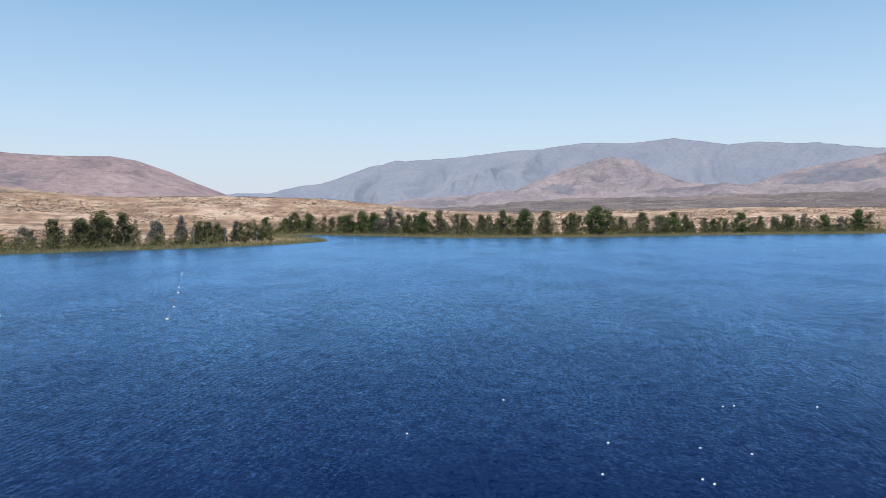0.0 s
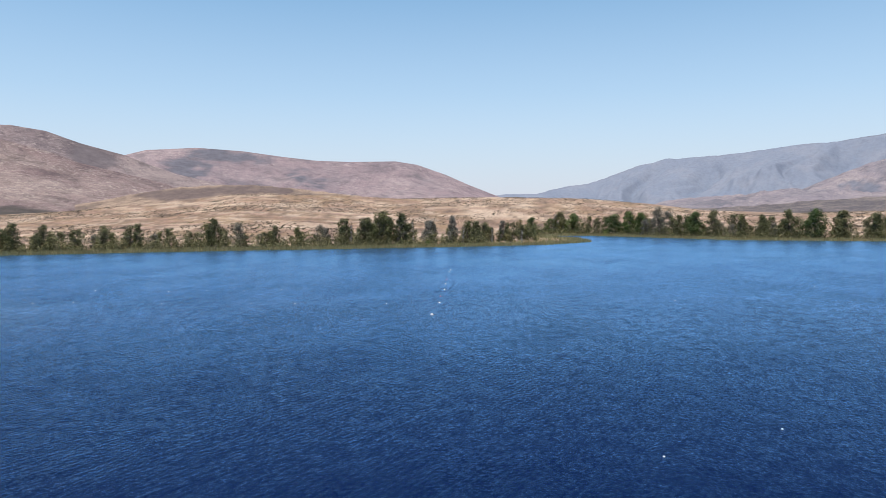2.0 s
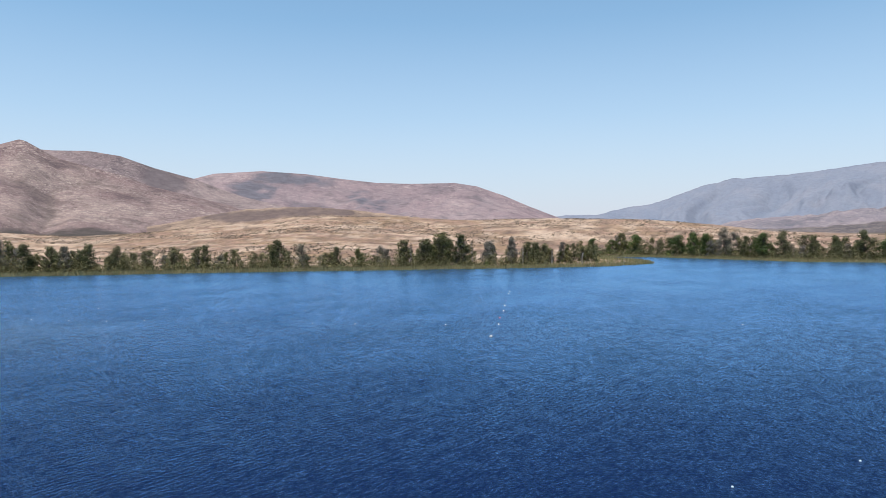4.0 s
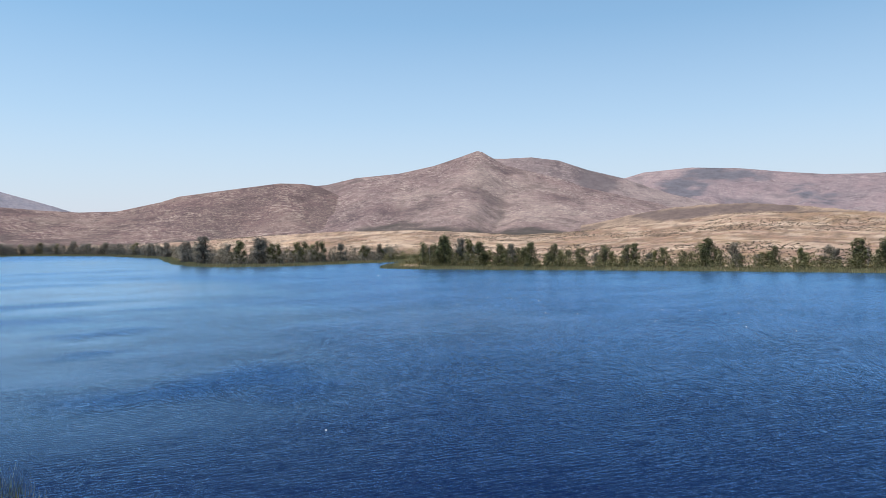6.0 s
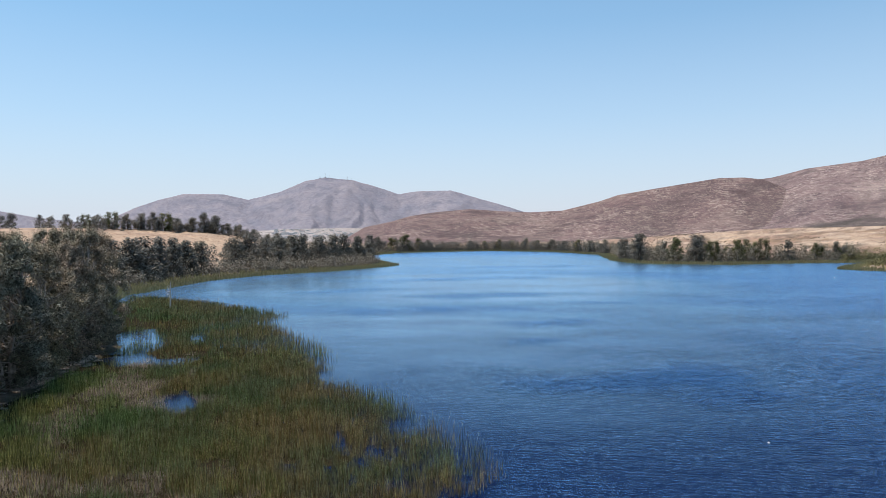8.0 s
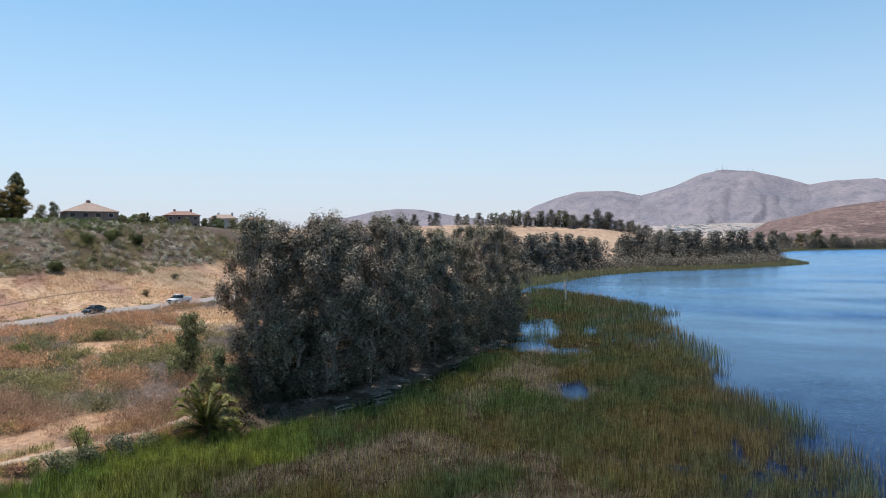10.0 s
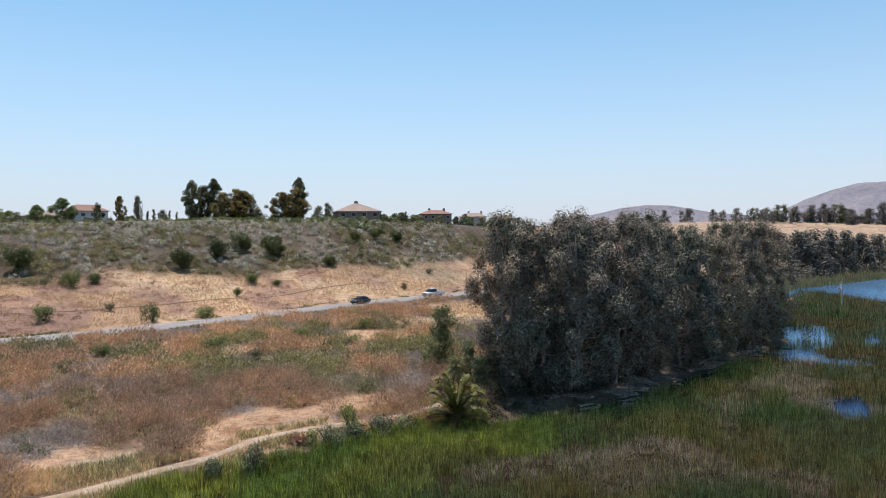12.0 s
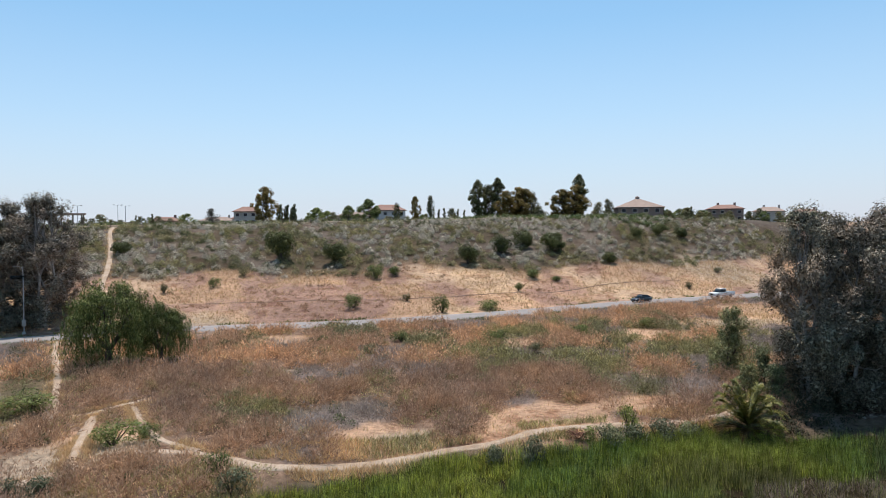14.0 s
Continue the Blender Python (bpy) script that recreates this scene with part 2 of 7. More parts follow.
def water_mat():
    """Lake water: wind ripples of several lengths, rough under the gusts and smooth in the lee."""
    m, nt, nodes, links, p = material("lake_water")
    co = nodes.new("ShaderNodeNewGeometry").outputs["Position"]
    wind = nodes.new("ShaderNodeAttribute")
    wind.attribute_name = "wind"
    wind = wind.outputs["Fac"]
    mp = nodes.new("ShaderNodeMapping")
    mp.inputs["Rotation"].default_value = (0, 0, radians(12))
    mp.inputs["Scale"].default_value = (1.0, 0.45, 1.0)
    links.new(co, mp.inputs["Vector"])
    crests = nodes.new("ShaderNodeTexWave")
    crests.bands_direction = "X"
    for k, v in (("Scale", 0.46), ("Distortion", 4.0), ("Detail", 3.0), ("Detail Scale", 1.1), ("Detail Roughness", 0.65)):
        crests.inputs[k].default_value = v
    turn = nodes.new("ShaderNodeMapping")
    turn.inputs["Rotation"].default_value = (0, 0, radians(10))
    links.new(co, turn.inputs["Vector"])
    links.new(turn.outputs[0], crests.inputs["Vector"])
    fine = noise_node(nt, 4.6, 5, mp.outputs[0], 0.65)
    mid = noise_node(nt, 1.5, 4, mp.outputs[0], 0.65)
    swell = noise_node(nt, 0.42, 3, mp.outputs[0], 0.6)
    relief = weigh(nt, fine.outputs[0], 0.05, weigh(nt, mid.outputs[0], 0.05, weigh(nt, swell.outputs[0], 0.05, weigh(nt, crests.outputs[1], 0.008))))
    gust = ramp_node(nt, wind, [(0.0, (0.10, 0.10, 0.10)), (0.45, (0.6, 0.6, 0.6)), (1.0, (1, 1, 1))])
    wave = bump_node(nt, weigh(nt, relief, gust.outputs[0]), p, 1.0, 1.0)
    p.inputs["Base Color"].default_value = (0.0002, 0.0024, 0.028, 1)
    p.inputs["Roughness"].default_value = 0.6
    p.inputs["Specular IOR Level"].default_value = 0.0
    rough = ramp_node(nt, wind, [(0.0, (0.16, 0.16, 0.16)), (0.6, (0.25, 0.25, 0.25))])
    shine = nodes.new("ShaderNodeBsdfGlossy")
    # gloss tint painted for mirrored sky: deep overhead when rough, pale horizon when calm
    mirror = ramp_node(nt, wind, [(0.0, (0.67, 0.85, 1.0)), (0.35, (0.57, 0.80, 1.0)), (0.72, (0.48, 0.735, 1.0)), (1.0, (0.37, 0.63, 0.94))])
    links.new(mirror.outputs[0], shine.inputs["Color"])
    links.new(rough.outputs[0], shine.inputs["Roughness"])
    links.new(wave.outputs[0], shine.inputs["Normal"])
    fres = nodes.new("ShaderNodeFresnel")
    fres.inputs["IOR"].default_value = 1.33
    links.new(wave.outputs[0], fres.inputs["Normal"])
    # noise painted into the gloss, for steeper ripple groups that mirror less low sky
    dash = nodes.new("ShaderNodeMapping")
    dash.inputs["Rotation"].default_value = (0, 0, radians(18))
    dash.inputs["Scale"].default_value = (1.0, 0.5, 1.0)
    links.new(co, dash.inputs["Vector"])
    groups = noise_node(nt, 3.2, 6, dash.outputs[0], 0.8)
    facet_gloss = ramp_node(nt, groups.outputs[0], [(0.38, (0.42, 0.42, 0.42)), (0.5, (0.98, 0.98, 0.98)), (0.62, (1.36, 1.36, 1.36))])
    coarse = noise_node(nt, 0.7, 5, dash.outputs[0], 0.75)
    cats_paw_gloss = ramp_node(nt, coarse.outputs[0], [(0.36, (0.72, 0.72, 0.72)), (0.5, (1, 1, 1)), (0.64, (1.2, 1.2, 1.2))])
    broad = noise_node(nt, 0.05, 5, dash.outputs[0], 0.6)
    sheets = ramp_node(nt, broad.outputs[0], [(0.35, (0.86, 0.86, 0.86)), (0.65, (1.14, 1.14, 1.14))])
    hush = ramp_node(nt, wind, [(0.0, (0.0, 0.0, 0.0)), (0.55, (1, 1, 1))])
    even = mix_node(nt, (1.2, 1.2, 1.2), mix_node(nt, facet_gloss.outputs[0], cats_paw_gloss.outputs[0], 1.0, "MULTIPLY"), hush.outputs[0])
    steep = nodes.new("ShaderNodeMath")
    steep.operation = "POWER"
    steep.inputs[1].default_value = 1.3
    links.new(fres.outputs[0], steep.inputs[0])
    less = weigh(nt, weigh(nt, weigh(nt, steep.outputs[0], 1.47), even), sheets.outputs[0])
    mx = nodes.new("ShaderNodeMixShader")
    links.new(less, mx.inputs[0])
    links.new(p.outputs[0], mx.inputs[1])
    links.new(shine.outputs[0], mx.inputs[2])
    links.new(mx.outputs[0], nodes["Material Output"].inputs["Surface"])
    return m


M_GROUND = cover_mat("ground_cover", "cover", 1.6, 0.06)
M_WATER = water_mat()

# ======== ground: one sheet to the horizon ========
GOLD, ORANGE = np.array((0.55, 0.41, 0.295)), np.array((0.57, 0.37, 0.24))
# scrub soil tones, darkened so that gaps between the bushes look shaded
RUST, SAGE = np.array((0.26, 0.175, 0.125)), np.array((0.17, 0.136, 0.085))
GREY, DIRT, MUD = np.array((0.25, 0.205, 0.19)), np.array((0.55, 0.43, 0.31)), np.array((0.10, 0.085, 0.055))


ORANGE_PATCHES = [(153.6, 65, 7), (148.5, 69, 6), (167.5, 58, 4.5), (158, 60, 4), (157, 98, 4), (147, 112, 6), (141, 128, 9), (163, 106, 4), (176, 104, 4), (189.5, 62, 4), (139, 150, 14), (196, 92, 5)]
CLEARINGS = [(175.1, 83.6, 2.2), (179.9, 94.9, 2.4), (167.5, 57.5, 3.2), (157.3, 97, 2.0), (183, 124, 7), (153.6, 64, 2.6), (188.3, 60, 3.5), (194, 57, 4), (190.5, 112, 5), (142, 205, 12), (141, 130, 7)]


GREEN_PATCHES = [(193.5, 88, 12), (187.8, 62, 4.5), (176, 66, 7), (172, 64, 6), (168, 71, 6), (160, 84, 10), (152, 88, 10), (156, 104, 8), (147, 96, 8), (164, 97, 6), (149, 78, 6), (144, 105, 9), (139, 100, 9), (196, 70, 6), (143, 95, 12), (150, 106, 12), (156, 95, 9), (146, 121, 10), (153, 117, 8), (138, 115, 10), (170, 108, 6), (178, 103, 5)]


def green_share(x, y):
    """Above a half where sagebrush outgrows the dry scrub."""
    w = np.zeros(np.shape(x))
    for cb, cr, size in GREEN_PATCHES:
        cx, cy = polar(cb, cr)
        w = np.maximum(w, smooth(-np.hypot(x - cx, y - cy), -size * 1.3, -size * 0.5))
    return 0.32 + 0.27 * w + 0.55 * (fbm(x / 8, y / 8, 4, 51) - 0.5)


def orange_patch(x, y):
    """How far a place lies inside one of the patches of dry grass."""
    w = np.zeros(np.shape(x))
    n = fbm(x / 6, y / 6, 3, 93)
    for cb, cr, size in ORANGE_PATCHES:
        cx, cy = polar(cb, cr)
        w = np.maximum(w, smooth(-(np.hypot(x - cx, y - cy) + 1.3 * (n - 0.5) * size), -size, -size * 0.7))
    return w


def cover(x, y, sd, b, r, z):
    """Colour of what grows on the ground."""
    n1, n2 = fbm(x / 22, y / 22, 4, 51), fbm(x / 9, y / 9, 4, 61)
    n3 = fbm(x / 70, y / 45, 5, 71)
    def mixc(a, c, w):
        return a + (c - a) * np.asarray(w)[..., None]
    far = mixc(GOLD * np.ones(x.shape + (1,)), np.array((0.36, 0.25, 0.16)), smooth(n3, 0.45, 0.65))
    far = mixc(far, np.array((0.30, 0.20, 0.13)), smooth(fbm(x / 35, y / 35, 3, 81), 0.55, 0.7) * 0.8)
    bands = fbm(r / 16 + 2.0 * n3, b * 0.55, 4, 87)
    far = mixc(far, np.array((0.40, 0.265, 0.20)), smooth(bands, 0.5, 0.62) * 0.75)
    far = mixc(far, np.array((0.66, 0.52, 0.40)), smooth(-bands, -0.42, -0.34) * 0.6)
    far = mixc(far, np.array((0.20, 0.15, 0.115)), smooth(fbm(x / 7, y / 7, 3, 89) + 0.35 * (bands - 0.5), 0.60, 0.68) * 0.7)
    dark = smooth(-b, -1, 6) * smooth(r, 900, 1000) * smooth(fbm(x / 260, y / 260, 3, 83), 0.35, 0.5)
    far = mixc(far, np.array((0.13, 0.11, 0.10)), dark)
    rr, rc = knots(b, ROAD), knots(b, CREST_R)
    q = (r - rr) / np.maximum(rc - rr, 10)
    lower = mixc(RUST * np.ones(x.shape + (1,)), SAGE, smooth(green_share(x, y), 0.42, 0.58))
    lower = mixc(lower, GREY, smooth(n2, 0.56, 0.68) * 0.8)
    lower = mixc(lower, ORANGE, orange_patch(x, y))
    slope = mixc(ORANGE * np.ones(x.shape + (1,)), np.array((0.36, 0.225, 0.175)), smooth(n2, 0.42, 0.58) * 0.9)
    slope = mixc(slope, np.array((0.66, 0.475, 0.315)), smooth(fbm(x / 14, y / 14, 4, 133), 0.52, 0.64) * 0.8)
    # dark soil tone puts shade into the gaps of the upper scrub
    upper = mixc(np.array((0.115, 0.088, 0.055)) * np.ones(x.shape + (1,)), GREY, smooth(n2, 0.45, 0.6) * 0.35)
    west = mixc(lower, slope, smooth(q, -0.02, 0.04))
    scrub = smooth(q + 0.22 * (n1 - 0.5), 0.40, 0.47) * smooth(b, 134, 138)
    west = mixc(west, upper, scrub)
    west = mixc(west, GOLD, smooth(-b, -130, -122) * smooth(r, 150, 260) * 0.8)
    west = mixc(west, np.array((0.30, 0.235, 0.195)), smooth(-b, -130, -126) * smooth(-sd, -14, -9) * smooth(sd, 0, 1))
    for cb, cr, size in CLEARINGS:
        cx, cy = polar(cb, cr)
        d = np.hypot(x - cx, y - cy) + 3.0 * (n2 - 0.5) * size
        west = mixc(west, DIRT * 0.9, smooth(-d, -size, -size * 0.5) * 0.9)
    out = mixc(far, west, smooth(b, 104, 110))
    return mixc(out, MUD, smooth(-sd, -4, 0.5)) * ALBEDO_SCALE


bear = np.concatenate([np.arange(-42, 206, 0.34), np.arange(206, 318, 1.6)])
dist = np.concatenate([[0.5, 6, 14], np.geomspace(24, 4950, 235)])
bb, rr_ = np.meshgrid(bear, dist, indexing="ij")
gx, gy = polar(bb, rr_)
gz, gsd, gb, gr = height(gx, gy)
me = mesh_from("ground", np.stack([gx, gy, gz], -1).reshape(-1, 3), grid_faces(len(bear), len(dist), True)[:, ::-1])
colour(me, "cover", cover(gx, gy, gsd, gb, gr, gz).reshape(-1, 3))
me.materials.append(M_GROUND)
ground = tagged(new("ground", me), "dry golden grassland and brown scrub round the lake", "ground", kind="structure")

# ======== water ========
# gusts on the open lake and in the bay: bearing, distance, half its breadth, half its depth, strength; the lee lies calm
GUSTS = [(91.7, 172, 20, 8, 0.9), (94.5, 176, 14, 6, 0.8), (83.3, 145, 9, 4.5, 0.8), (84.2, 121, 8, 4, 0.7), (75.6, 89, 17, 9, 1.0), (69, 84, 10, 6, 0.8),
         (62, 69, 14, 6, 0.6), (88, 215, 24, 7, 0.6), (80, 190, 18, 5, 0.5), (92, 300, 50, 12, 0.5), (86, 420, 60, 20, 0.5), (99, 240, 16, 8, 0.5)]
LEE = [(92, 260, 130, 1.0), (115, 125, 75, 1.2), (82, 160, 70, 0.7), (72, 60, 16, 0.5), (97, 130, 60, 0.95), (86, 104, 32, 0.65), (90, 520, 260, 0.75), (99, 85, 26, 0.5), (64, 150, 50, 0.35), (83, 84, 36, 0.8), (78, 112, 34, 0.7)]
wb = np.concatenate([np.arange(-42, 122, 0.7), np.arange(122, 318, 4.0)])
wr = np.concatenate([[0.0], np.geomspace(12, 1100, 130)])
wbb, wrr = np.meshgrid(wb, wr, indexing="ij")
wx_, wy_ = polar(wbb, wrr)
lee = np.zeros(wx_.shape)
for cb, cr, size, k in LEE:
    cx, cy = polar(cb, cr)
    lee = np.maximum(lee, k * smooth(-np.hypot(wx_ - cx, wy_ - cy), -size, -size * 0.4))
wind_at = 0.80 - 0.72 * np.clip(lee, 0, 1) + 0.55 * (fbm(wx_ / 70 + wy_ / 160, wy_ / 34 - wx_ / 90, 4, 301) - 0.5) * (0.3 + 0.6 * lee)
for cb, cr, half, deep, k in GUSTS:
    ux, uy = polar(cb, 1)
    a_, c_ = wx_ * ux + wy_ * uy - cr, -wx_ * uy + wy_ * ux
    wob = 1.6 * (fbm(wx_ / 14, wy_ / 14, 3, 303) - 0.5)
    wind_at = np.maximum(wind_at, 1.0 * k * smooth(-(np.hypot(a_ / deep + 0.5 * np.sin(c_ / half * 2.0), c_ / half) + wob), -1.6, -0.1) + 0.12)
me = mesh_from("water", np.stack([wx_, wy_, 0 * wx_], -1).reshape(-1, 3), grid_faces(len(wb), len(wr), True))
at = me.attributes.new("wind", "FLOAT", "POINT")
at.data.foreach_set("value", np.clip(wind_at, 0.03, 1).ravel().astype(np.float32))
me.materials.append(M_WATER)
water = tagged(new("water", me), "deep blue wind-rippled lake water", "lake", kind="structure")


# ======== hills and mountains ========
def hill_mat(name, main, light, dark, scale, streaks=0.85, brushy=0.5, green=None):
    """Chaparral hill: brown brush, thin pale streaks of grass along the contours in loose fields, dark shrubs and stands."""
    m, nt, nodes, links, p = material(name)
    co = nodes.new("ShaderNodeNewGeometry").outputs["Position"]
    at = nodes.new("ShaderNodeAttribute")
    at.attribute_name = "relief"
    main, light, dark = dull(main), dull(light), dull(dark)
    green = dull(green) if green else tuple(0.7 * c for c in dark)
    big = noise_node(nt, 0.0042 * scale, 6, co, 0.6)
    mid = noise_node(nt, 0.035 * scale, 8, co, 0.75)
    mp = nodes.new("ShaderNodeMapping")
    mp.inputs["Scale"].default_value = (1, 1, 4.5)
    links.new(co, mp.inputs["Vector"])
    warm = tuple(0.68 * a + 0.32 * b for a, b in zip(main, light))
    c = ramp_node(nt, big.outputs[0], [(0.34, tuple(0.5 * a + 0.5 * b for a, b in zip(main, dark))), (0.48, main), (0.66, warm)]).outputs[0]
    # mottled brush
    c = mix_node(nt, c, ramp_node(nt, mid.outputs[0], [(0.34, (1 - 0.5 * streaks, 1 - 0.5 * streaks, 1 - 0.46 * streaks)), (0.5, (1, 1, 1)), (0.66, (1 + 0.3 * streaks, 1 + 0.27 * streaks, 1 + 0.22 * streaks))]).outputs[0], 1.0, "MULTIPLY")
    # grass streaks, thick in some fields and rare elsewhere
    field = noise_node(nt, 0.011 * scale, 5, co, 0.6)
    fields = ramp_node(nt, field.outputs[0], [(0.40, (0.12, 0.12, 0.12)), (0.60, (1, 1, 1))]).outputs[0]
    fine = noise_node(nt, 0.085 * scale, 8, mp.outputs[0], 0.8)
    thin = ramp_node(nt, fine.outputs[0], [(0.515, (0, 0, 0)), (0.58, (streaks, streaks, streaks))]).outputs[0]
    c = mix_node(nt, c, light, mix_node(nt, thin, fields, 1.0, "MULTIPLY"))
    rocks = noise_node(nt, 0.24 * scale, 6, mp.outputs[0], 0.75)
    c = mix_node(nt, c, tuple(min(0.9, 1.1 * a) for a in light), ramp_node(nt, rocks.outputs[0], [(0.555, (0, 0, 0)), (0.63, (streaks, streaks, streaks))]).outputs[0])
    shrubs = noise_node(nt, 0.22 * scale, 5, co, 0.7)
    c = mix_node(nt, c, tuple(0.75 * a for a in dark), ramp_node(nt, shrubs.outputs[0], [(0.34, (streaks, streaks, streaks)), (0.44, (0, 0, 0))]).outputs[0])
    stands = noise_node(nt, 0.0075 * scale, 7, co, 0.62)
    c = mix_node(nt, c, tuple(0.75 * a for a in dark), ramp_node(nt, stands.outputs[0], [(0.55, (0, 0, 0)), (0.62, (brushy, brushy, brushy))]).outputs[0])
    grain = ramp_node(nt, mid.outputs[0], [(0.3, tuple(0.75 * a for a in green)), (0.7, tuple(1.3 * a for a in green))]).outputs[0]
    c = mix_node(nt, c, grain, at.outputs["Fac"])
    links.new(c, p.inputs["Base Color"])
    p.inputs["Roughness"].default_value = 0.95
    p.inputs["Specular IOR Level"].default_value = 0.05
    bump_node(nt, mid.outputs[0], p, 0.8, 8.0)
    return m


def hill(name, crest, R, front, back, mat, label, seed, step=0.15, gully=0.3, base=0.0, rough=0.0, stands=(), spurs=220.0, foot=0.0, crease_shading=1.0):
    """A range of hills: crest as bearing and height angle at the distance R, with spurs and gullies down its face.
    stands: dark brush at (bearing, share of the height, breadth in degrees, share deep); foot: brush all along the foot."""
    b0, b1 = min(c[0] for c in crest), max(c[0] for c in crest)
    bs = np.arange(b0, b1 + step / 2, step)
    us = np.concatenate([np.linspace(-1, 0, 64), np.linspace(0, 1, 8)[1:]])
    B, U = np.meshgrid(bs, us, indexing="ij")
    Rr = np.where(U < 0, R + U * front, R + U * back)
    el = knots(B, crest) + rough * (fbm(B * 1.7, B * 0, 4, seed + 9) - 0.5)
    zc = np.maximum(H + R * np.tan(np.radians(el)), base)
    x, y = polar(B, Rr)
    p = np.clip(1 - np.abs(U), 0, 1)
    prof = np.where(U < 0, 0.42 * p + 0.58 * p ** 2.0, p)
    along = np.radians(B) * R / spurs + 1.1 * (fbm(x / 420, y / 420, 3, seed + 3) - 0.5) + 0.5 * p
    g1 = np.abs(2 * vnoise(along, Rr / 1500, seed) - 1)
    g2 = np.abs(2 * fbm(along * 2.7 + 0.4 * p, Rr / 420, 3, seed + 1) - 1)
    face = np.clip(p * (1 - p) * 4, 0, 1)
    cut = gully * ((g1 - 0.4) * 0.9 + (g2 - 0.3) * 0.45) * face
    z = base + (zc - base) * np.clip(prof + cut * 0.6, -0.02, 1) - 3.0 * (p < 0.02)
    me = mesh_from(name, np.stack([x, y, z], -1).reshape(-1, 3), grid_faces(len(bs), len(us))[:, ::-1])
    # gully floors darkened: brush there, plus shading of the folds put into colour
    dark = np.clip(crease_shading * (smooth(-g1, -0.14, 0.0) * 0.26 + smooth(-g2, -0.08, 0.0) * 0.2) * face, 0, 0.8)
    n = fbm(x / 50, y / 70, 5, seed + 21) - 0.5
    for cb, cp, wide, deep in stands:
        dark = np.maximum(dark, 0.9 * smooth(-(np.hypot((B - cb) / wide, (p - cp) / deep) + 2.2 * n), -1.3, -0.5))
    dark = np.maximum(dark, foot * smooth(-p + 0.5 * n, -0.2, -0.08))
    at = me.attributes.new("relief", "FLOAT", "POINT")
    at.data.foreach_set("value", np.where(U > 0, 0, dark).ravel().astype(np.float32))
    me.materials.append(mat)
    return tagged(new(name, me), label, "hill", kind="structure")


HILL_FRONT = [(99.5, 0.0), (98, 0.9), (96, 1.3), (94.4, 1.75), (92.3, 2.05), (89.7, 2.26), (87.4, 2.07), (85, 1.95), (82.5, 2.04), (79.6, 2.73),
              (78.3, 3.16), (74.8, 3.69), (71, 4.22), (69.3, 4.2), (68, 4.0), (65.8, 2.95), (63.7, 2.25), (62.3, 1.6), (60.5, 0.8), (58, 0)]
HILL_PEAK = [(80, 0), (75.5, 1.5), (72, 3.2), (69, 3.95), (67.4, 4.12), (65.2, 4.65), (61.8, 4.99), (59, 5.59), (56.9, 6.27), (55.6, 6.72), (55.2, 6.6), (53.4, 5.55), (51.3, 5.0),
             (48.8, 4.35), (47.4, 3.75), (44.3, 3.0), (41.5, 2.3), (40.2, 1.6), (38, 0.6), (36, 0)]
HILL_BACK = [(60, 4.0), (57, 5.2), (54.4, 6.1), (53.6, 6.07), (51.4, 6.14), (49.3, 5.85), (47.1, 5.07), (44.4, 4.36), (40.9, 3.05), (37.8, 2.35), (34, 1.7), (31, 0.9), (28, 0)]
KNOLL = [(50, 0.2), (47, 0.9), (43, 1.7), (40.5, 2.1), (38, 2.25), (35.5, 2.3), (33.2, 2.1), (30.5, 1.8), (27.5, 1.45), (24, 0.9), (20, 0)]
HILL_MESA = [(56, 3.5), (50, 3.9), (44.5, 4.3), (42.9, 4.75), (39.4, 5.0), (36.1, 4.81), (33.2, 4.43), (30.6, 4.15), (28, 4.07), (24.5, 4.12), (22.8, 3.85),
             (20.5, 3.04), (18.8, 2.28), (17, 1.56), (15, 0.8), (12, 0.1)]
RANGE = [(20, 1.0), (17.4, 1.3), (15.8, 1.5), (13.5, 1.5), (11.6, 1.96), (9.4, 2.27), (7.4, 2.93), (5.9, 3.5), (3.7, 3.98), (1, 4.1), (-2.1, 4.34), (-5.2, 4.7), (-7.8, 4.84),
         (-10.8, 5.25), (-13.8, 5.13), (-15.9, 5.24), (-17.5, 5.43), (-19.5, 5.11), (-21.4, 4.79), (-23.3, 4.95), (-25.2, 4.75), (-27.3, 4.69),
         (-29, 4.37), (-31.3, 4.11), (-36, 3.9), (-42, 3.2)]
SPUR = [(-2, 0.3), (-4.3, 0.95), (-6.1, 1.88), (-9.5, 3.24), (-11.7, 3.85), (-13, 4.17), (-14.6, 3.88), (-16.3, 2.99), (-18.5, 2.14), (-21.9, 1.75), (-25, 0.9)]
SHOULDER = [(-20, 0.8), (-23.4, 2.04), (-25.2, 2.68), (-27.3, 3.13), (-29.4, 3.44), (-31.3, 3.81), (-36, 4.1), (-42, 3.5)]
DARKPLAIN = [(4, 0.2), (-2, 0.4), (-5.2, 0.7), (-9.6, 0.95), (-15.9, 1.05), (-21.9, 1.1), (-31.4, 1.3), (-42, 1.4)]
TOWER_PEAK = [(119, 0.6), (116.7, 1.44), (114.9, 2.35), (113, 3.05), (111.5, 3.42), (108.6, 3.45), (106.8, 3.03), (104.5, 3.64), (102.5, 4.5), (101.1, 4.78),
              (98.8, 4.56), (96.8, 3.98), (95.3, 3.46), (93.8, 3.69), (91.2, 3.73), (89.4, 3.2), (87.2, 2.57), (85.4, 1.98), (82, 1.2), (78, 0.3)]
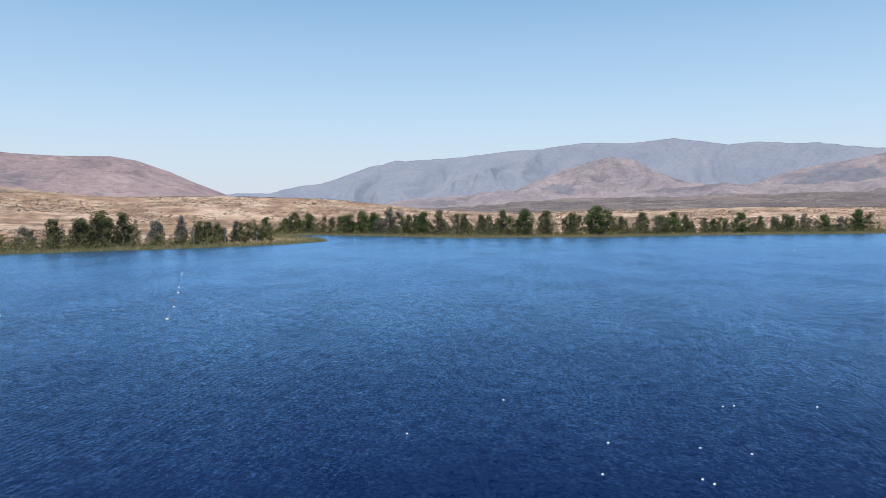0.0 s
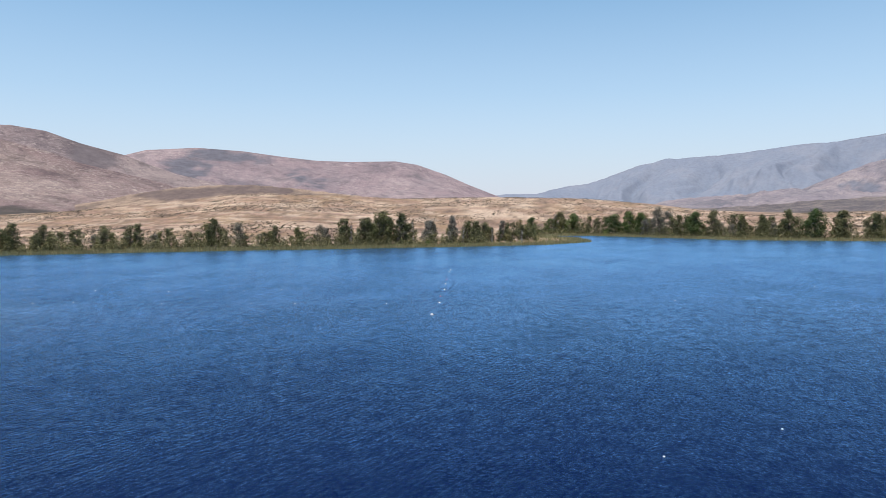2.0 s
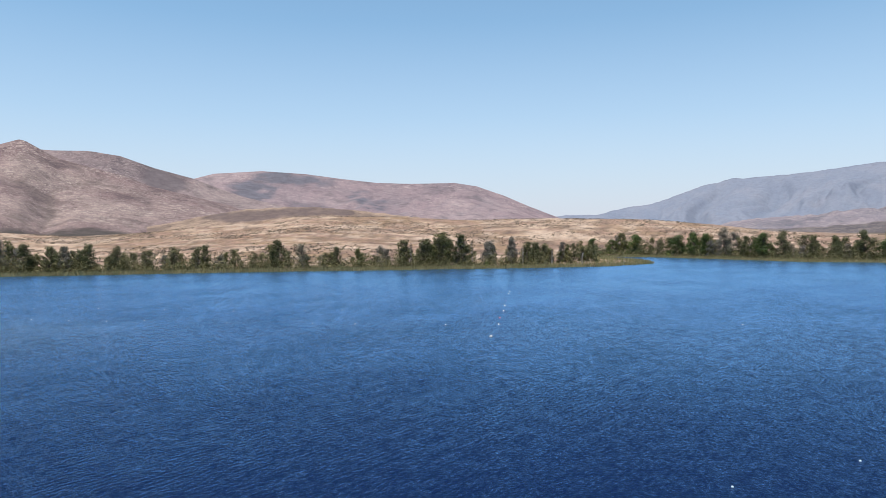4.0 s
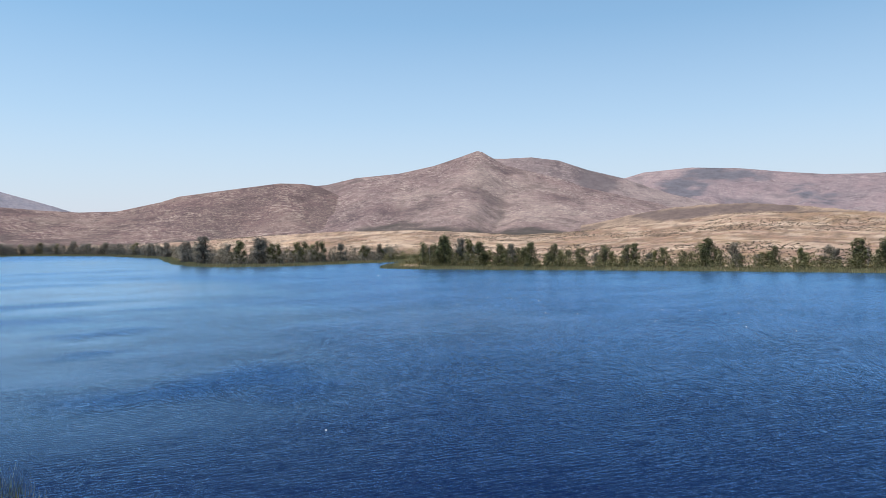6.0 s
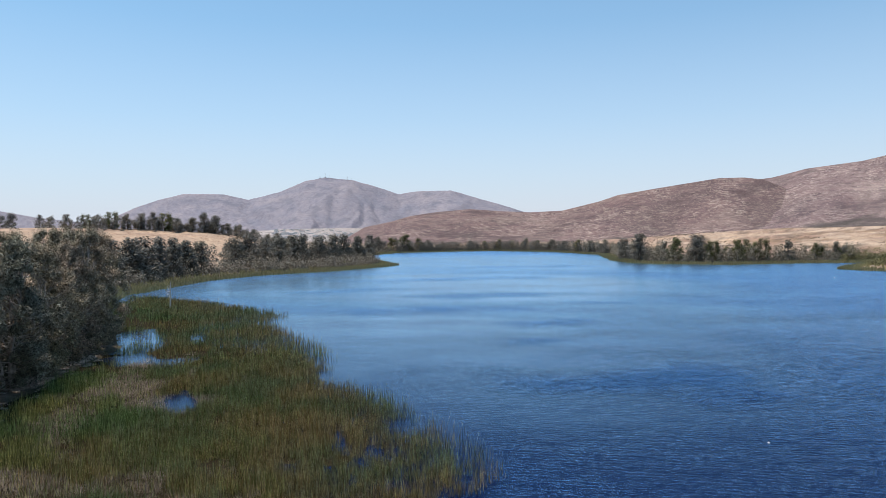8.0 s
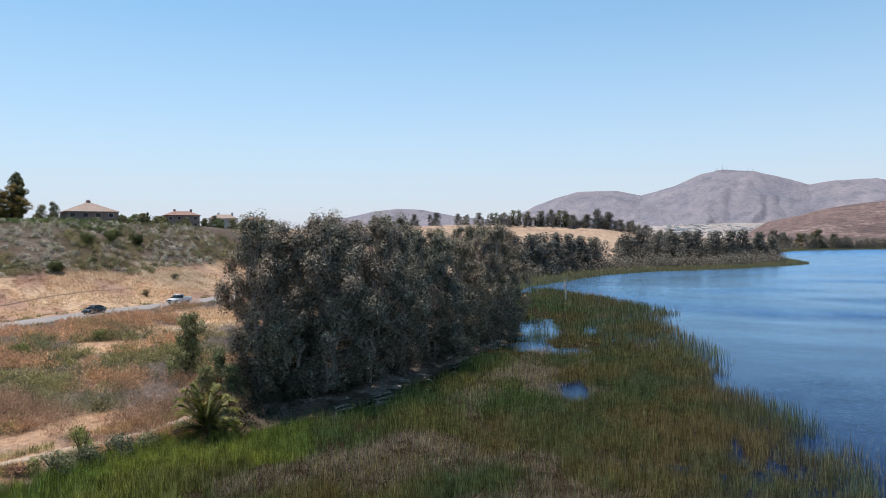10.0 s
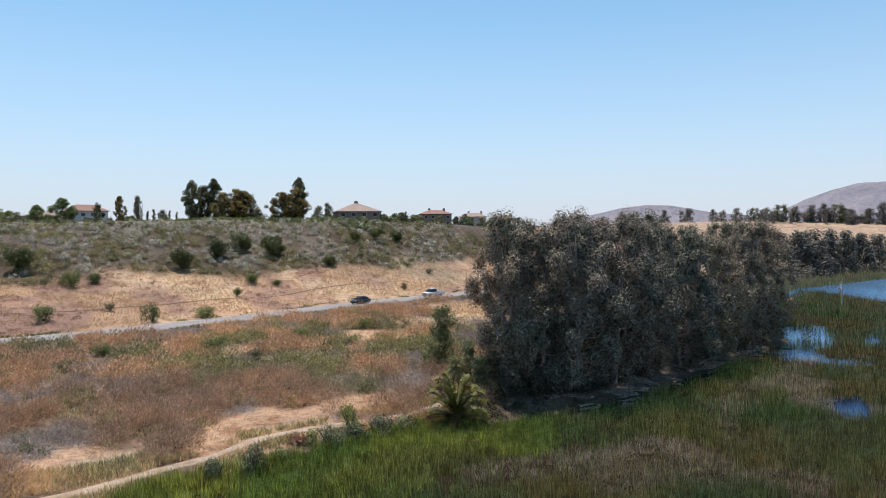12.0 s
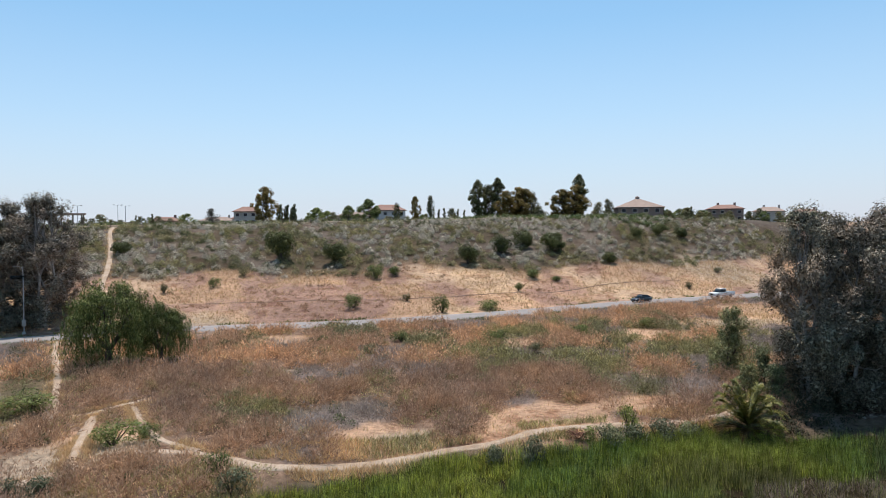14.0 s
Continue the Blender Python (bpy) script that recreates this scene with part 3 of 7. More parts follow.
LOWHILL = [(133, 0.9), (128.8, 1.77), (127.6, 2.06), (125.6, 2.28), (123.9, 2.2), (122.3, 1.9), (121, 1.64), (117, 1.2), (112, 0.7)]

GREENBRUSH = (0.095, 0.084, 0.075)
M_PEAK = hill_mat("brown_chaparral", (0.245, 0.17, 0.168), (0.64, 0.52, 0.44), (0.155, 0.117, 0.12), 1.0, green=GREENBRUSH)
M_FRONT = hill_mat("red_brown_chaparral", (0.205, 0.135, 0.132), (0.60, 0.475, 0.39), (0.135, 0.10, 0.102), 1.0, green=GREENBRUSH)
M_BACK = hill_mat("grey_chaparral", (0.265, 0.20, 0.20), (0.56, 0.46, 0.41), (0.17, 0.14, 0.15), 1.0, 0.75, green=(0.185, 0.155, 0.16))
M_KNOLL = hill_mat("dark_knoll_brush", (0.40, 0.29, 0.215), (0.64, 0.48, 0.34), (0.15, 0.115, 0.115), 1.3, green=(0.185, 0.14, 0.13))
M_MESA = hill_mat("pink_chaparral", (0.315, 0.235, 0.245), (0.55, 0.45, 0.42), (0.20, 0.175, 0.19), 0.8, 0.7, green=(0.165, 0.16, 0.185))
# distance haze is mixed into the base colours of the range and spurs
M_FAR = hill_mat("haze_blue_range", (0.27, 0.298, 0.365), (0.37, 0.36, 0.395), (0.24, 0.27, 0.345), 1.3, 0.28, 0.15, green=(0.20, 0.24, 0.315))
M_SPUR = hill_mat("haze_violet_range", (0.29, 0.25, 0.275), (0.52, 0.43, 0.39), (0.20, 0.195, 0.225), 0.8, 0.75, 0.6, green=(0.19, 0.195, 0.235))
M_DARK = hill_mat("dark_brush", (0.15, 0.13, 0.14), (0.52, 0.42, 0.34), (0.10, 0.095, 0.105), 1.2, 0.85, green=(0.10, 0.10, 0.11))
# haze before the mast mountain and low hill is painted into these greys
M_TOWER = hill_mat("haze_grey_mountain", (0.30, 0.282, 0.325), (0.47, 0.405, 0.395), (0.215, 0.225, 0.28), 1.5, 0.6, 0.4, green=(0.215, 0.225, 0.28))

FOOTHILL = [(6, 0.2), (3.5, 0.9), (1, 1.15), (-2, 1.3), (-4.5, 1.7), (-7, 1.55), (-10, 1.3), (-14, 1.5), (-18, 1.75), (-21, 2.0), (-24, 1.8), (-28, 1.9), (-33, 2.2), (-40, 2.0)]
hill("far_range", RANGE, 4700, 1100, 200, M_FAR, "blue-grey mountain range behind the valley", 11, rough=0.12, gully=0.7, spurs=340, crease_shading=1.3)
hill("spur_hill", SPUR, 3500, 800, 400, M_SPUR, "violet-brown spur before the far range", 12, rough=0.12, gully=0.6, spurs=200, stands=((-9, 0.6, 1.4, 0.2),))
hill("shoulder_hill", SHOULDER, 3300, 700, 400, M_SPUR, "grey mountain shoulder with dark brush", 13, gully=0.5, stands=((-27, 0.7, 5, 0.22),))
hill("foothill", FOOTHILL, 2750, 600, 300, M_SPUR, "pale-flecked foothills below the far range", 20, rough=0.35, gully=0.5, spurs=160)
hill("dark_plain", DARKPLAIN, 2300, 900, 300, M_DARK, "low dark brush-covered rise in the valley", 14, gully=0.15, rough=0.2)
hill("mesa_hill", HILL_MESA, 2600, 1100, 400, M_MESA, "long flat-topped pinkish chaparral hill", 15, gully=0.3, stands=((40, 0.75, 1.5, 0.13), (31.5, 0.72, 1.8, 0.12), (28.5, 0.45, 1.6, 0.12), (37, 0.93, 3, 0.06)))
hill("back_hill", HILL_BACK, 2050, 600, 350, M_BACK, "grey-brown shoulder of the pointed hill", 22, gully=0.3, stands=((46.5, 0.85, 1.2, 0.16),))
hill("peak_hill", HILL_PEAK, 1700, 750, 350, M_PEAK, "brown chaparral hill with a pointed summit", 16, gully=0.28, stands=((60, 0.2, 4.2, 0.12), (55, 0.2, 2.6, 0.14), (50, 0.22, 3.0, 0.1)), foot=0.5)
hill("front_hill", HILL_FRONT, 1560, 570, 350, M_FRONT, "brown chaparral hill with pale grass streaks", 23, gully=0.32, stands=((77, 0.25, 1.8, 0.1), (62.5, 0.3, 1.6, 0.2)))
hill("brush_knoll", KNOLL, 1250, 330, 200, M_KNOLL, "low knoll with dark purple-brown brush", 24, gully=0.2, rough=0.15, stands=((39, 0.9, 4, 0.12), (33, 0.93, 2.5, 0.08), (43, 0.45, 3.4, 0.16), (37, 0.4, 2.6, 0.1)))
hill("tower_mountain", TOWER_PEAK, 4600, 1200, 250, M_TOWER, "hazy grey mountain with masts on the summit", 17, rough=0.06, gully=0.5, spurs=300, crease_shading=0.8)
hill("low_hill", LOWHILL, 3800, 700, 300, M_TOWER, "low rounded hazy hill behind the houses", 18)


# ======== plant materials ========
def leaf_mat(name, tones, rough=0.55, through_light=0.25, clump=0.25, patches=None):
    """Foliage: every leaf takes its own tone, and lets some light through. patches: two tints that stands of it take turns in."""
    m, nt, nodes, links, p = material(name)
    geo = nodes.new("ShaderNodeNewGeometry")
    info = nodes.new("ShaderNodeObjectInfo")
    c = ramp_node(nt, geo.outputs["Random Per Island"], [(k / max(1, len(tones) - 1), dull(t)) for k, t in enumerate(tones)])
    v = ramp_node(nt, info.outputs["Random"], [(0.0, (0.72, 0.76, 0.74)), (0.5, (1, 1, 1)), (1.0, (1.25, 1.2, 1.05))])
    col = mix_node(nt, c.outputs[0], v.outputs[0], 1.0, "MULTIPLY")
    big = noise_node(nt, 0.35, 3, geo.outputs["Position"])
    col = mix_node(nt, col, ramp_node(nt, big.outputs[0], [(0.3, (0.75, 0.75, 0.75)), (0.7, (1.2, 1.2, 1.15))]).outputs[0], 1.0, "MULTIPLY")
    small = noise_node(nt, 1.5, 3, geo.outputs["Position"])
    col = mix_node(nt, col, ramp_node(nt, small.outputs[0], [(0.35, (1 - clump, 1 - clump, 1 - clump)), (0.65, (1 + clump, 1 + clump, 1 + clump * 0.9))]).outputs[0], 1.0, "MULTIPLY")
    if patches:
        stand = noise_node(nt, 0.075, 4, geo.outputs["Position"], 0.6)
        col = mix_node(nt, col, ramp_node(nt, stand.outputs[0], [(0.42, patches[0]), (0.58, patches[1])]).outputs[0], 1.0, "MULTIPLY")
    links.new(col, p.inputs["Base Color"])
    p.inputs["Roughness"].default_value = rough
    p.inputs["Specular IOR Level"].default_value = 0.15
    tr = nodes.new("ShaderNodeBsdfTranslucent")
    links.new(col, tr.inputs["Color"])
    mx = nodes.new("ShaderNodeMixShader")
    mx.inputs[0].default_value = through_light
    links.new(p.outputs[0], mx.inputs[1])
    links.new(tr.outputs[0], mx.inputs[2])
    links.new(mx.outputs[0], nodes["Material Output"].inputs["Surface"])
    return m


L_GREY = leaf_mat("grey_gum_leaves", [(0.092, 0.077, 0.059), (0.262, 0.222, 0.175), (0.54, 0.465, 0.38)], 0.65, 0.06, patches=((0.86, 0.95, 0.92), (1.14, 1.03, 1.0)))
# grey gum leaves of the far woods, paled further by painted-in haze
L_GUMWOOD = leaf_mat("hazy_gum_leaves", [(0.15, 0.138, 0.122), (0.225, 0.207, 0.182), (0.31, 0.285, 0.255)], 0.7, 0.15)
L_BUSH = leaf_mat("dark_bush_leaves", [(0.06, 0.073, 0.026), (0.12, 0.138, 0.048), (0.21, 0.22, 0.088)])
L_PEPPER = leaf_mat("pepper_leaves", [(0.09, 0.125, 0.04), (0.19, 0.23, 0.075), (0.34, 0.37, 0.14)], 0.6, 0.3)
L_GREYBUSH = leaf_mat("grey_bush_leaves", [(0.10, 0.11, 0.06), (0.20, 0.21, 0.12), (0.32, 0.325, 0.21)])
L_DARK = leaf_mat("dark_leaves", [(0.052, 0.06, 0.027), (0.13, 0.138, 0.06), (0.30, 0.285, 0.13)])
L_GREEN = leaf_mat("green_leaves", [(0.04, 0.07, 0.022), (0.085, 0.13, 0.04), (0.17, 0.21, 0.07)])
L_OLIVE = leaf_mat("olive_leaves", [(0.09, 0.091, 0.047), (0.185, 0.178, 0.09), (0.345, 0.312, 0.165)])
L_BARE = leaf_mat("dry_twigs", [(0.09, 0.075, 0.06), (0.15, 0.125, 0.10), (0.21, 0.18, 0.15)], 0.9, 0.1)
L_YELLOW = leaf_mat("yellow_green_leaves", [(0.16, 0.20, 0.05), (0.24, 0.28, 0.08), (0.32, 0.34, 0.12)])
L_RUSTTREE = leaf_mat("rusty_leaves", [(0.17, 0.15, 0.045), (0.34, 0.23, 0.07), (0.46, 0.31, 0.11)])
L_RUST = leaf_mat("dry_buckwheat", [(0.40, 0.245, 0.165), (0.64, 0.415, 0.285), (0.95, 0.67, 0.48)], 0.95, 0.3, 0.3, ((0.86, 0.84, 0.86), (1.14, 1.08, 1.0)))
L_SAGE = leaf_mat("sagebrush", [(0.21, 0.18, 0.085), (0.44, 0.385, 0.19), (0.72, 0.65, 0.37)], 0.9, 0.25, 0.4, ((0.82, 0.84, 0.9), (1.15, 1.12, 1.0)))
# leaf tones darkened in place of the shade under the grove
L_UNDER = leaf_mat("shade_dark_leaves", [(0.035, 0.034, 0.02), (0.075, 0.07, 0.042), (0.15, 0.138, 0.085)], 0.7, 0.1)
L_SILVER = leaf_mat("silver_brush", [(0.32, 0.30, 0.265), (0.52, 0.49, 0.45), (0.75, 0.72, 0.67)], 0.9, 0.1)
L_DEAD = leaf_mat("dead_brush", [(0.30, 0.245, 0.235), (0.40, 0.335, 0.325), (0.50, 0.43, 0.415)], 0.95, 0.3)
L_STRAW = leaf_mat("dry_grass", [(0.60, 0.38, 0.20), (0.80, 0.55, 0.31), (0.95, 0.75, 0.48)], 0.9, 0.4)
L_REEDBROWN = leaf_mat("brown_reed_stalks", [(0.047, 0.037, 0.0170), (0.345, 0.245, 0.106), (0.74, 0.64, 0.41)], 0.7, 0.3, 0.5, ((0.74, 0.92, 0.8), (1.18, 1.0, 0.82)))
L_REEDGREEN = leaf_mat("green_reed_stalks", [(0.024, 0.034, 0.012), (0.145, 0.178, 0.06), (0.56, 0.57, 0.29)], 0.7, 0.3, 0.5, ((0.78, 0.96, 0.85), (1.25, 1.08, 0.9)))
L_REEDBRIGHT = leaf_mat("fresh_reed_stalks", [(0.05, 0.078, 0.014), (0.36, 0.43, 0.065), (1.0, 0.98, 0.28)], 0.7, 0.4, 0.45, ((0.8, 0.88, 0.8), (1.14, 1.08, 1.0)))
L_REEDDEAD = leaf_mat("bleached_reed_stalks", [(0.276, 0.196, 0.143), (0.46, 0.347, 0.275), (0.667, 0.538, 0.44)], 0.9, 0.15)
L_FRINGE = leaf_mat("shore_reed_stalks", [(0.27, 0.25, 0.13), (0.38, 0.345, 0.18), (0.50, 0.44, 0.27)], 0.8, 0.2)
M_BARK = plain_mat("gum_bark", (0.40, 0.35, 0.30), 0.9, 0.45, 2.5, bump=0.03)
M_DARKBARK = plain_mat("dark_bark", (0.11, 0.085, 0.065), 0.95, 0.4, 3.0, bump=0.03)
M_DEADWOOD = plain_mat("bleached_wood", (0.62, 0.58, 0.53), 0.9, 0.3, 4.0)


# ======== plant shapes ========
def part(name, me, mat, parent, label=""):
    """One mesh under a thing or a part."""
    if isinstance(me, bmesh.types.BMesh):
        bm, me = me, bpy.data.meshes.new(name)
        bm.to_mesh(me)
        bm.free()
    if not me.materials:
        me.materials.append(mat)
    ob = new(name, me)
    ob.parent = parent
    return tagged(ob, label) if label else ob


def leaf_tris(rng, centres, size, flat=0.0, slim=0.45, out=None, stray=0.55):
    """One small leaf at each centre. out: the way it faces, out of its clump, give or take stray; else turned at random."""
    n = len(centres)
    u = rng.normal(size=(n, 3))
    u[:, 2] *= 1 - flat
    if out is not None:
        f = out / (np.linalg.norm(out, axis=1)[:, None] + 1e-6) + np.array((0, 0, 0.25)) + rng.normal(size=(n, 3)) * stray
        f /= np.linalg.norm(f, axis=1)[:, None]
        u -= (u * f).sum(1)[:, None] * f
    u /= np.linalg.norm(u, axis=1)[:, None]
    w = rng.normal(size=(n, 3)) if out is None else np.cross(f, u)
    w -= (w * u).sum(1)[:, None] * u
    w /= np.linalg.norm(w, axis=1)[:, None]
    s = np.asarray(size)[:, None] if np.ndim(size) else size
    s = s * rng.uniform(0.6, 1.3, (n, 1))
    v = np.stack([centres + u * s, centres - u * s * 0.5 + w * s * slim, centres - u * s * 0.5 - w * s * slim], 1)
    return v.reshape(-1, 3)


def blade_tris(rng, base, tall, wide, lean=0.2):
    """One upright blade at each base point."""
    n = len(base)
    a = rng.uniform(0, 2 * np.pi, n)
    s = np.stack([np.cos(a), np.sin(a), 0 * a], 1) * (np.asarray(wide) * 0.5 * np.ones(n))[:, None]
    l = rng.normal(size=(n, 3)) * lean * (np.asarray(tall) * np.ones(n))[:, None]
    l[:, 2] = np.asarray(tall) * np.ones(n) * rng.uniform(0.75, 1.15, n)
    return np.stack([base - s, base + s, base + l], 1).reshape(-1, 3)


def tri_mesh(name, v, mat):
    me = mesh_from(name, v, np.arange(len(v)).reshape(-1, 3), False)
    me.materials.append(mat)
    return me


def tube(points, radii, sides=6):
    """Vertices and quads of a tapered tube along points."""
    pts = np.asarray(points, float)
    d = np.gradient(pts, axis=0)
    d /= np.linalg.norm(d, axis=1)[:, None] + 1e-9
    ref = np.array((0.31, 0.95, 0.05)) if abs(d[0][2]) > 0.5 else np.array((0.02, 0.1, 0.99))
    u = np.cross(d, ref)
    u /= np.linalg.norm(u, axis=1)[:, None] + 1e-9
    w = np.cross(d, u)
    a = np.arange(sides) * 2 * np.pi / sides
    ring = pts[:, None, :] + np.asarray(radii)[:, None, None] * (np.cos(a)[None, :, None] * u[:, None, :] + np.sin(a)[None, :, None] * w[:, None, :])
    n = len(pts)
    f = [(i * sides + k, i * sides + (k + 1) % sides, (i + 1) * sides + (k + 1) % sides, (i + 1) * sides + k) for i in range(n - 1) for k in range(sides)]
    return ring.reshape(-1, 3), f


def tubes_mesh(name, runs, mat, sides=6):
    vs, fs, o = [], [], 0
    for p, r in runs:
        v, f = tube(p, r, sides)
        vs.append(v)
        fs += [tuple(i + o for i in q) for q in f]
        o += len(v)
    me = mesh_from(name, np.concatenate(vs), fs)
    me.materials.append(mat)
    return me


def make_tree(name, seed, leaf, bark, tall=15.0, wide=7.0, start=0.2, clumps=26, leaves=60, size=0.45, stems=1, droop=0.0,
              shape=0.6, label="", category="tree", group="", shade=0.16, sides=5, core=0, stretch=0.8):
    """A tree with a tapered, bent trunk, limbs that carry leaf clumps, and gaps between the clumps."""
    rng = np.random.default_rng(seed)
    root = tagged(new(name), label, category, group)
    runs, limbs, cen, rad = [], [], [], []
    for k in range(stems):
        a = rng.uniform(0, 2 * np.pi)
        foot = np.array((math.cos(a), math.sin(a), 0)) * (0.0 if stems == 1 else 0.05 * wide)
        top = np.array((rng.normal() * 0.07 * wide, rng.normal() * 0.07 * wide, tall * rng.uniform(0.82, 0.93)))
        if stems > 1:
            top[:2] += foot[:2] * rng.uniform(2, 5)
        n = 8
        t = np.linspace(0, 1, n)[:, None]
        path = foot * (1 - t) + top * t + np.concatenate([rng.normal(size=(n, 2)) * 0.02 * tall, np.zeros((n, 1))], 1) * np.sin(t * np.pi)
        path[0, 2] = -0.3
        base_r = tall * 0.019 / (stems ** 0.4)
        runs.append((path, base_r * (1 - 0.85 * t[:, 0]) * (1 + 0.5 * np.exp(-t[:, 0] * 14))))
        m = clumps // stems
        for j in range(m):
            h = start + (1 - start) * (j + rng.uniform(0, 1)) / m
            env = math.sin(math.pi * min(1, (h - start) / (1 - start) * 0.86 + 0.14) ** shape) ** 0.7
            out = wide * 0.5 * env * rng.uniform(0.35, 1.0)
            b = rng.uniform(0, 2 * np.pi)
            i = min(n - 2, max(0, h * 0.82 * (n - 1)))
            p0 = path[int(i)] * (1 - i % 1) + path[int(i) + 1] * (i % 1)
            c = np.array((p0[0] + math.cos(b) * out, p0[1] + math.sin(b) * out, h * tall * 0.97))
            mid = (p0 + c) / 2 + np.array((0, 0, -0.03 * tall + rng.normal() * 0.02 * tall))
            limbs.append((np.array([p0, mid, c]), np.array([0.4, 0.25, 0.08]) * base_r * 0.9))
            cen.append(c)
            rad.append(wide * shade * rng.uniform(0.75, 1.3))
    part("trunk", tubes_mesh("trunk", runs + limbs, bark, sides), bark, root)
    cen, rad = np.array(cen), np.array(rad)
    k = np.repeat(np.arange(len(cen)), leaves)
    d = rng.normal(size=(len(k), 3))
    d *= (rng.uniform(0.25, 1, len(k)) ** 0.45 / np.linalg.norm(d, axis=1))[:, None]
    q = cen[k] + d * rad[k][:, None] * np.array((1, 1, stretch))
    if droop:
        q[:, 2] -= droop * rng.uniform(0, 1, len(k)) ** 2 * rad[k] * 2.2
    q[:, 2] = np.maximum(q[:, 2], 0.15)
    v = leaf_tris(rng, q, size, 0.0 if not droop else -0.8, 0.5, d + 0.35 * (q - np.array((0, 0, tall * 0.5))) / wide, 0.38)
    if core:
        # the dense inner sprays of each clump
        k = np.repeat(np.arange(len(cen)), core)
        d = rng.normal(size=(len(k), 3))
        d *= (rng.uniform(0.1, 0.62, len(k)) / np.linalg.norm(d, axis=1))[:, None]
        v = np.concatenate([v, leaf_tris(rng, cen[k] * np.array((0.9, 0.9, 0.97)) + d * rad[k][:, None], size * 2.6, 0.0, 0.55, d, 0.8)])
    part("crown", tri_mesh("crown", v, leaf), leaf, root)
    root["tall"] = tall
    return root


stock = {}


def on_tip(b, r):
    """In the water, or on the low reedy tips of the north shore, where no tree stands."""
    return (59.9 < b < 63.4 and r < 445) or ground_z(*polar(b, r)) < 0.1


def plant(kind, b, r, tall, wide=1.0, turn=None, sink=0.0):
    """Set a tree or shrub of a kind at a bearing and distance, scaled to a height."""
    x, y = polar(b, r)
    proto, used = stock[kind]
    z = max(ground_z(x, y), 0.0) - sink
    k = tall / proto["tall"]
    m = pose(x, y, z, 0, 0, random.uniform(0, 360) if turn is None else turn) @ Matrix.Diagonal((k * wide, k * wide, k, 1))
    if not used:
        proto.matrix_basis = m
        stock[kind] = (proto, m.to_scale())
        return proto
    m = m @ Matrix.Diagonal((1 / used[0], 1 / used[1], 1 / used[2], 1))
    return copy_thing(proto, m)


def keep(kind, tree):
    stock[kind] = (tree, None)


BELT = "trees along the far shore"
for i in range(3):
    keep(f"gum{i}", make_tree("gum_tree", 100 + i, L_DARK, M_DARKBARK, 15, 5.4 + 0.9 * i, 0.03, 44, 62, 0.38, 2, stretch=1.15, shade=0.19, label="dark green gum tree on the lake shore", group=BELT))
    keep(f"olive{i}", make_tree("olive_gum_tree", 110 + i, L_OLIVE, M_DARKBARK, 15, 5.8 + i, 0.03, 44, 62, 0.38, 2, stretch=1.15, shade=0.19, label="dull olive gum tree with thin foliage on the shore", group=BELT))
    keep(f"round{i}", make_tree("shade_tree", 120 + i, L_GREEN, M_DARKBARK, 13, 8.0 + i, 0.05, 44, 64, 0.40, 1, shade=0.18, shape=0.85, label="round green broad-leaved tree behind the reeds", group=BELT))
    keep(f"greygum{i}", make_tree("grey_gum_tree", 130 + i, L_GUMWOOD, M_DARKBARK, 16, 6.4 + i, 0.03, 44, 62, 0.38, 2, stretch=1.15, shade=0.19, label="grey-leaved gum tree on the lake shore", group=BELT))
for i, (leaf, say) in enumerate(((L_DARK, "young dark green gum tree on the shore"), (L_OLIVE, "young olive-coloured tree on the shore"), (L_GUMWOOD, "young grey gum tree on the shore"))):
    keep(f"sapling{i}", make_tree("young_shore_tree", 170 + i, leaf, M_DARKBARK, 10, 6.6, 0.02, 26, 40, 0.42, 3, shade=0.2, label=say, group=BELT, sides=3))
keep("bare0", make_tree("bare_tree", 140, L_BARE, M_DEADWOOD, 13, 5, 0.25, 22, 22, 0.3, 2, label="leafless grey tree among the shore trees", group=BELT))

EAST = [(-29.8, 603, 16.3), (-27.8, 587, 12.8), (-26.6, 580, 13.6), (-25.3, 572, 13.0), (-23.7, 563, 12.3), (-22.3, 555, 14.4),
        (-20.5, 545, 10.1), (-19.9, 542, 10.9), (-18.5, 534, 13.4), (-17.7, 530, 15.4), (-16.5, 524, 13.5), (-15.5, 518, 15.6), (-13.8, 510, 13.0),
        (-11.9, 504, 19.5), (-10.1, 496, 15.5), (-8.1, 494, 16.7), (-6.3, 494, 17.6), (-4.7, 494, 17.6), (-3.0, 492, 14.3), (-1.6, 493, 15.1),
        (0.4, 504, 17.7), (1.5, 511, 16.1), (2.8, 519, 14.6), (4.2, 529, 20.0), (5.5, 542, 15.5), (6.4, 548, 17.2), (7.4, 556, 14.8), (8.8, 568, 12.2),
        (10.7, 585, 15.0), (11.5, 590, 16.5), (12.3, 592, 10.5), (13.7, 600, 11.0)]
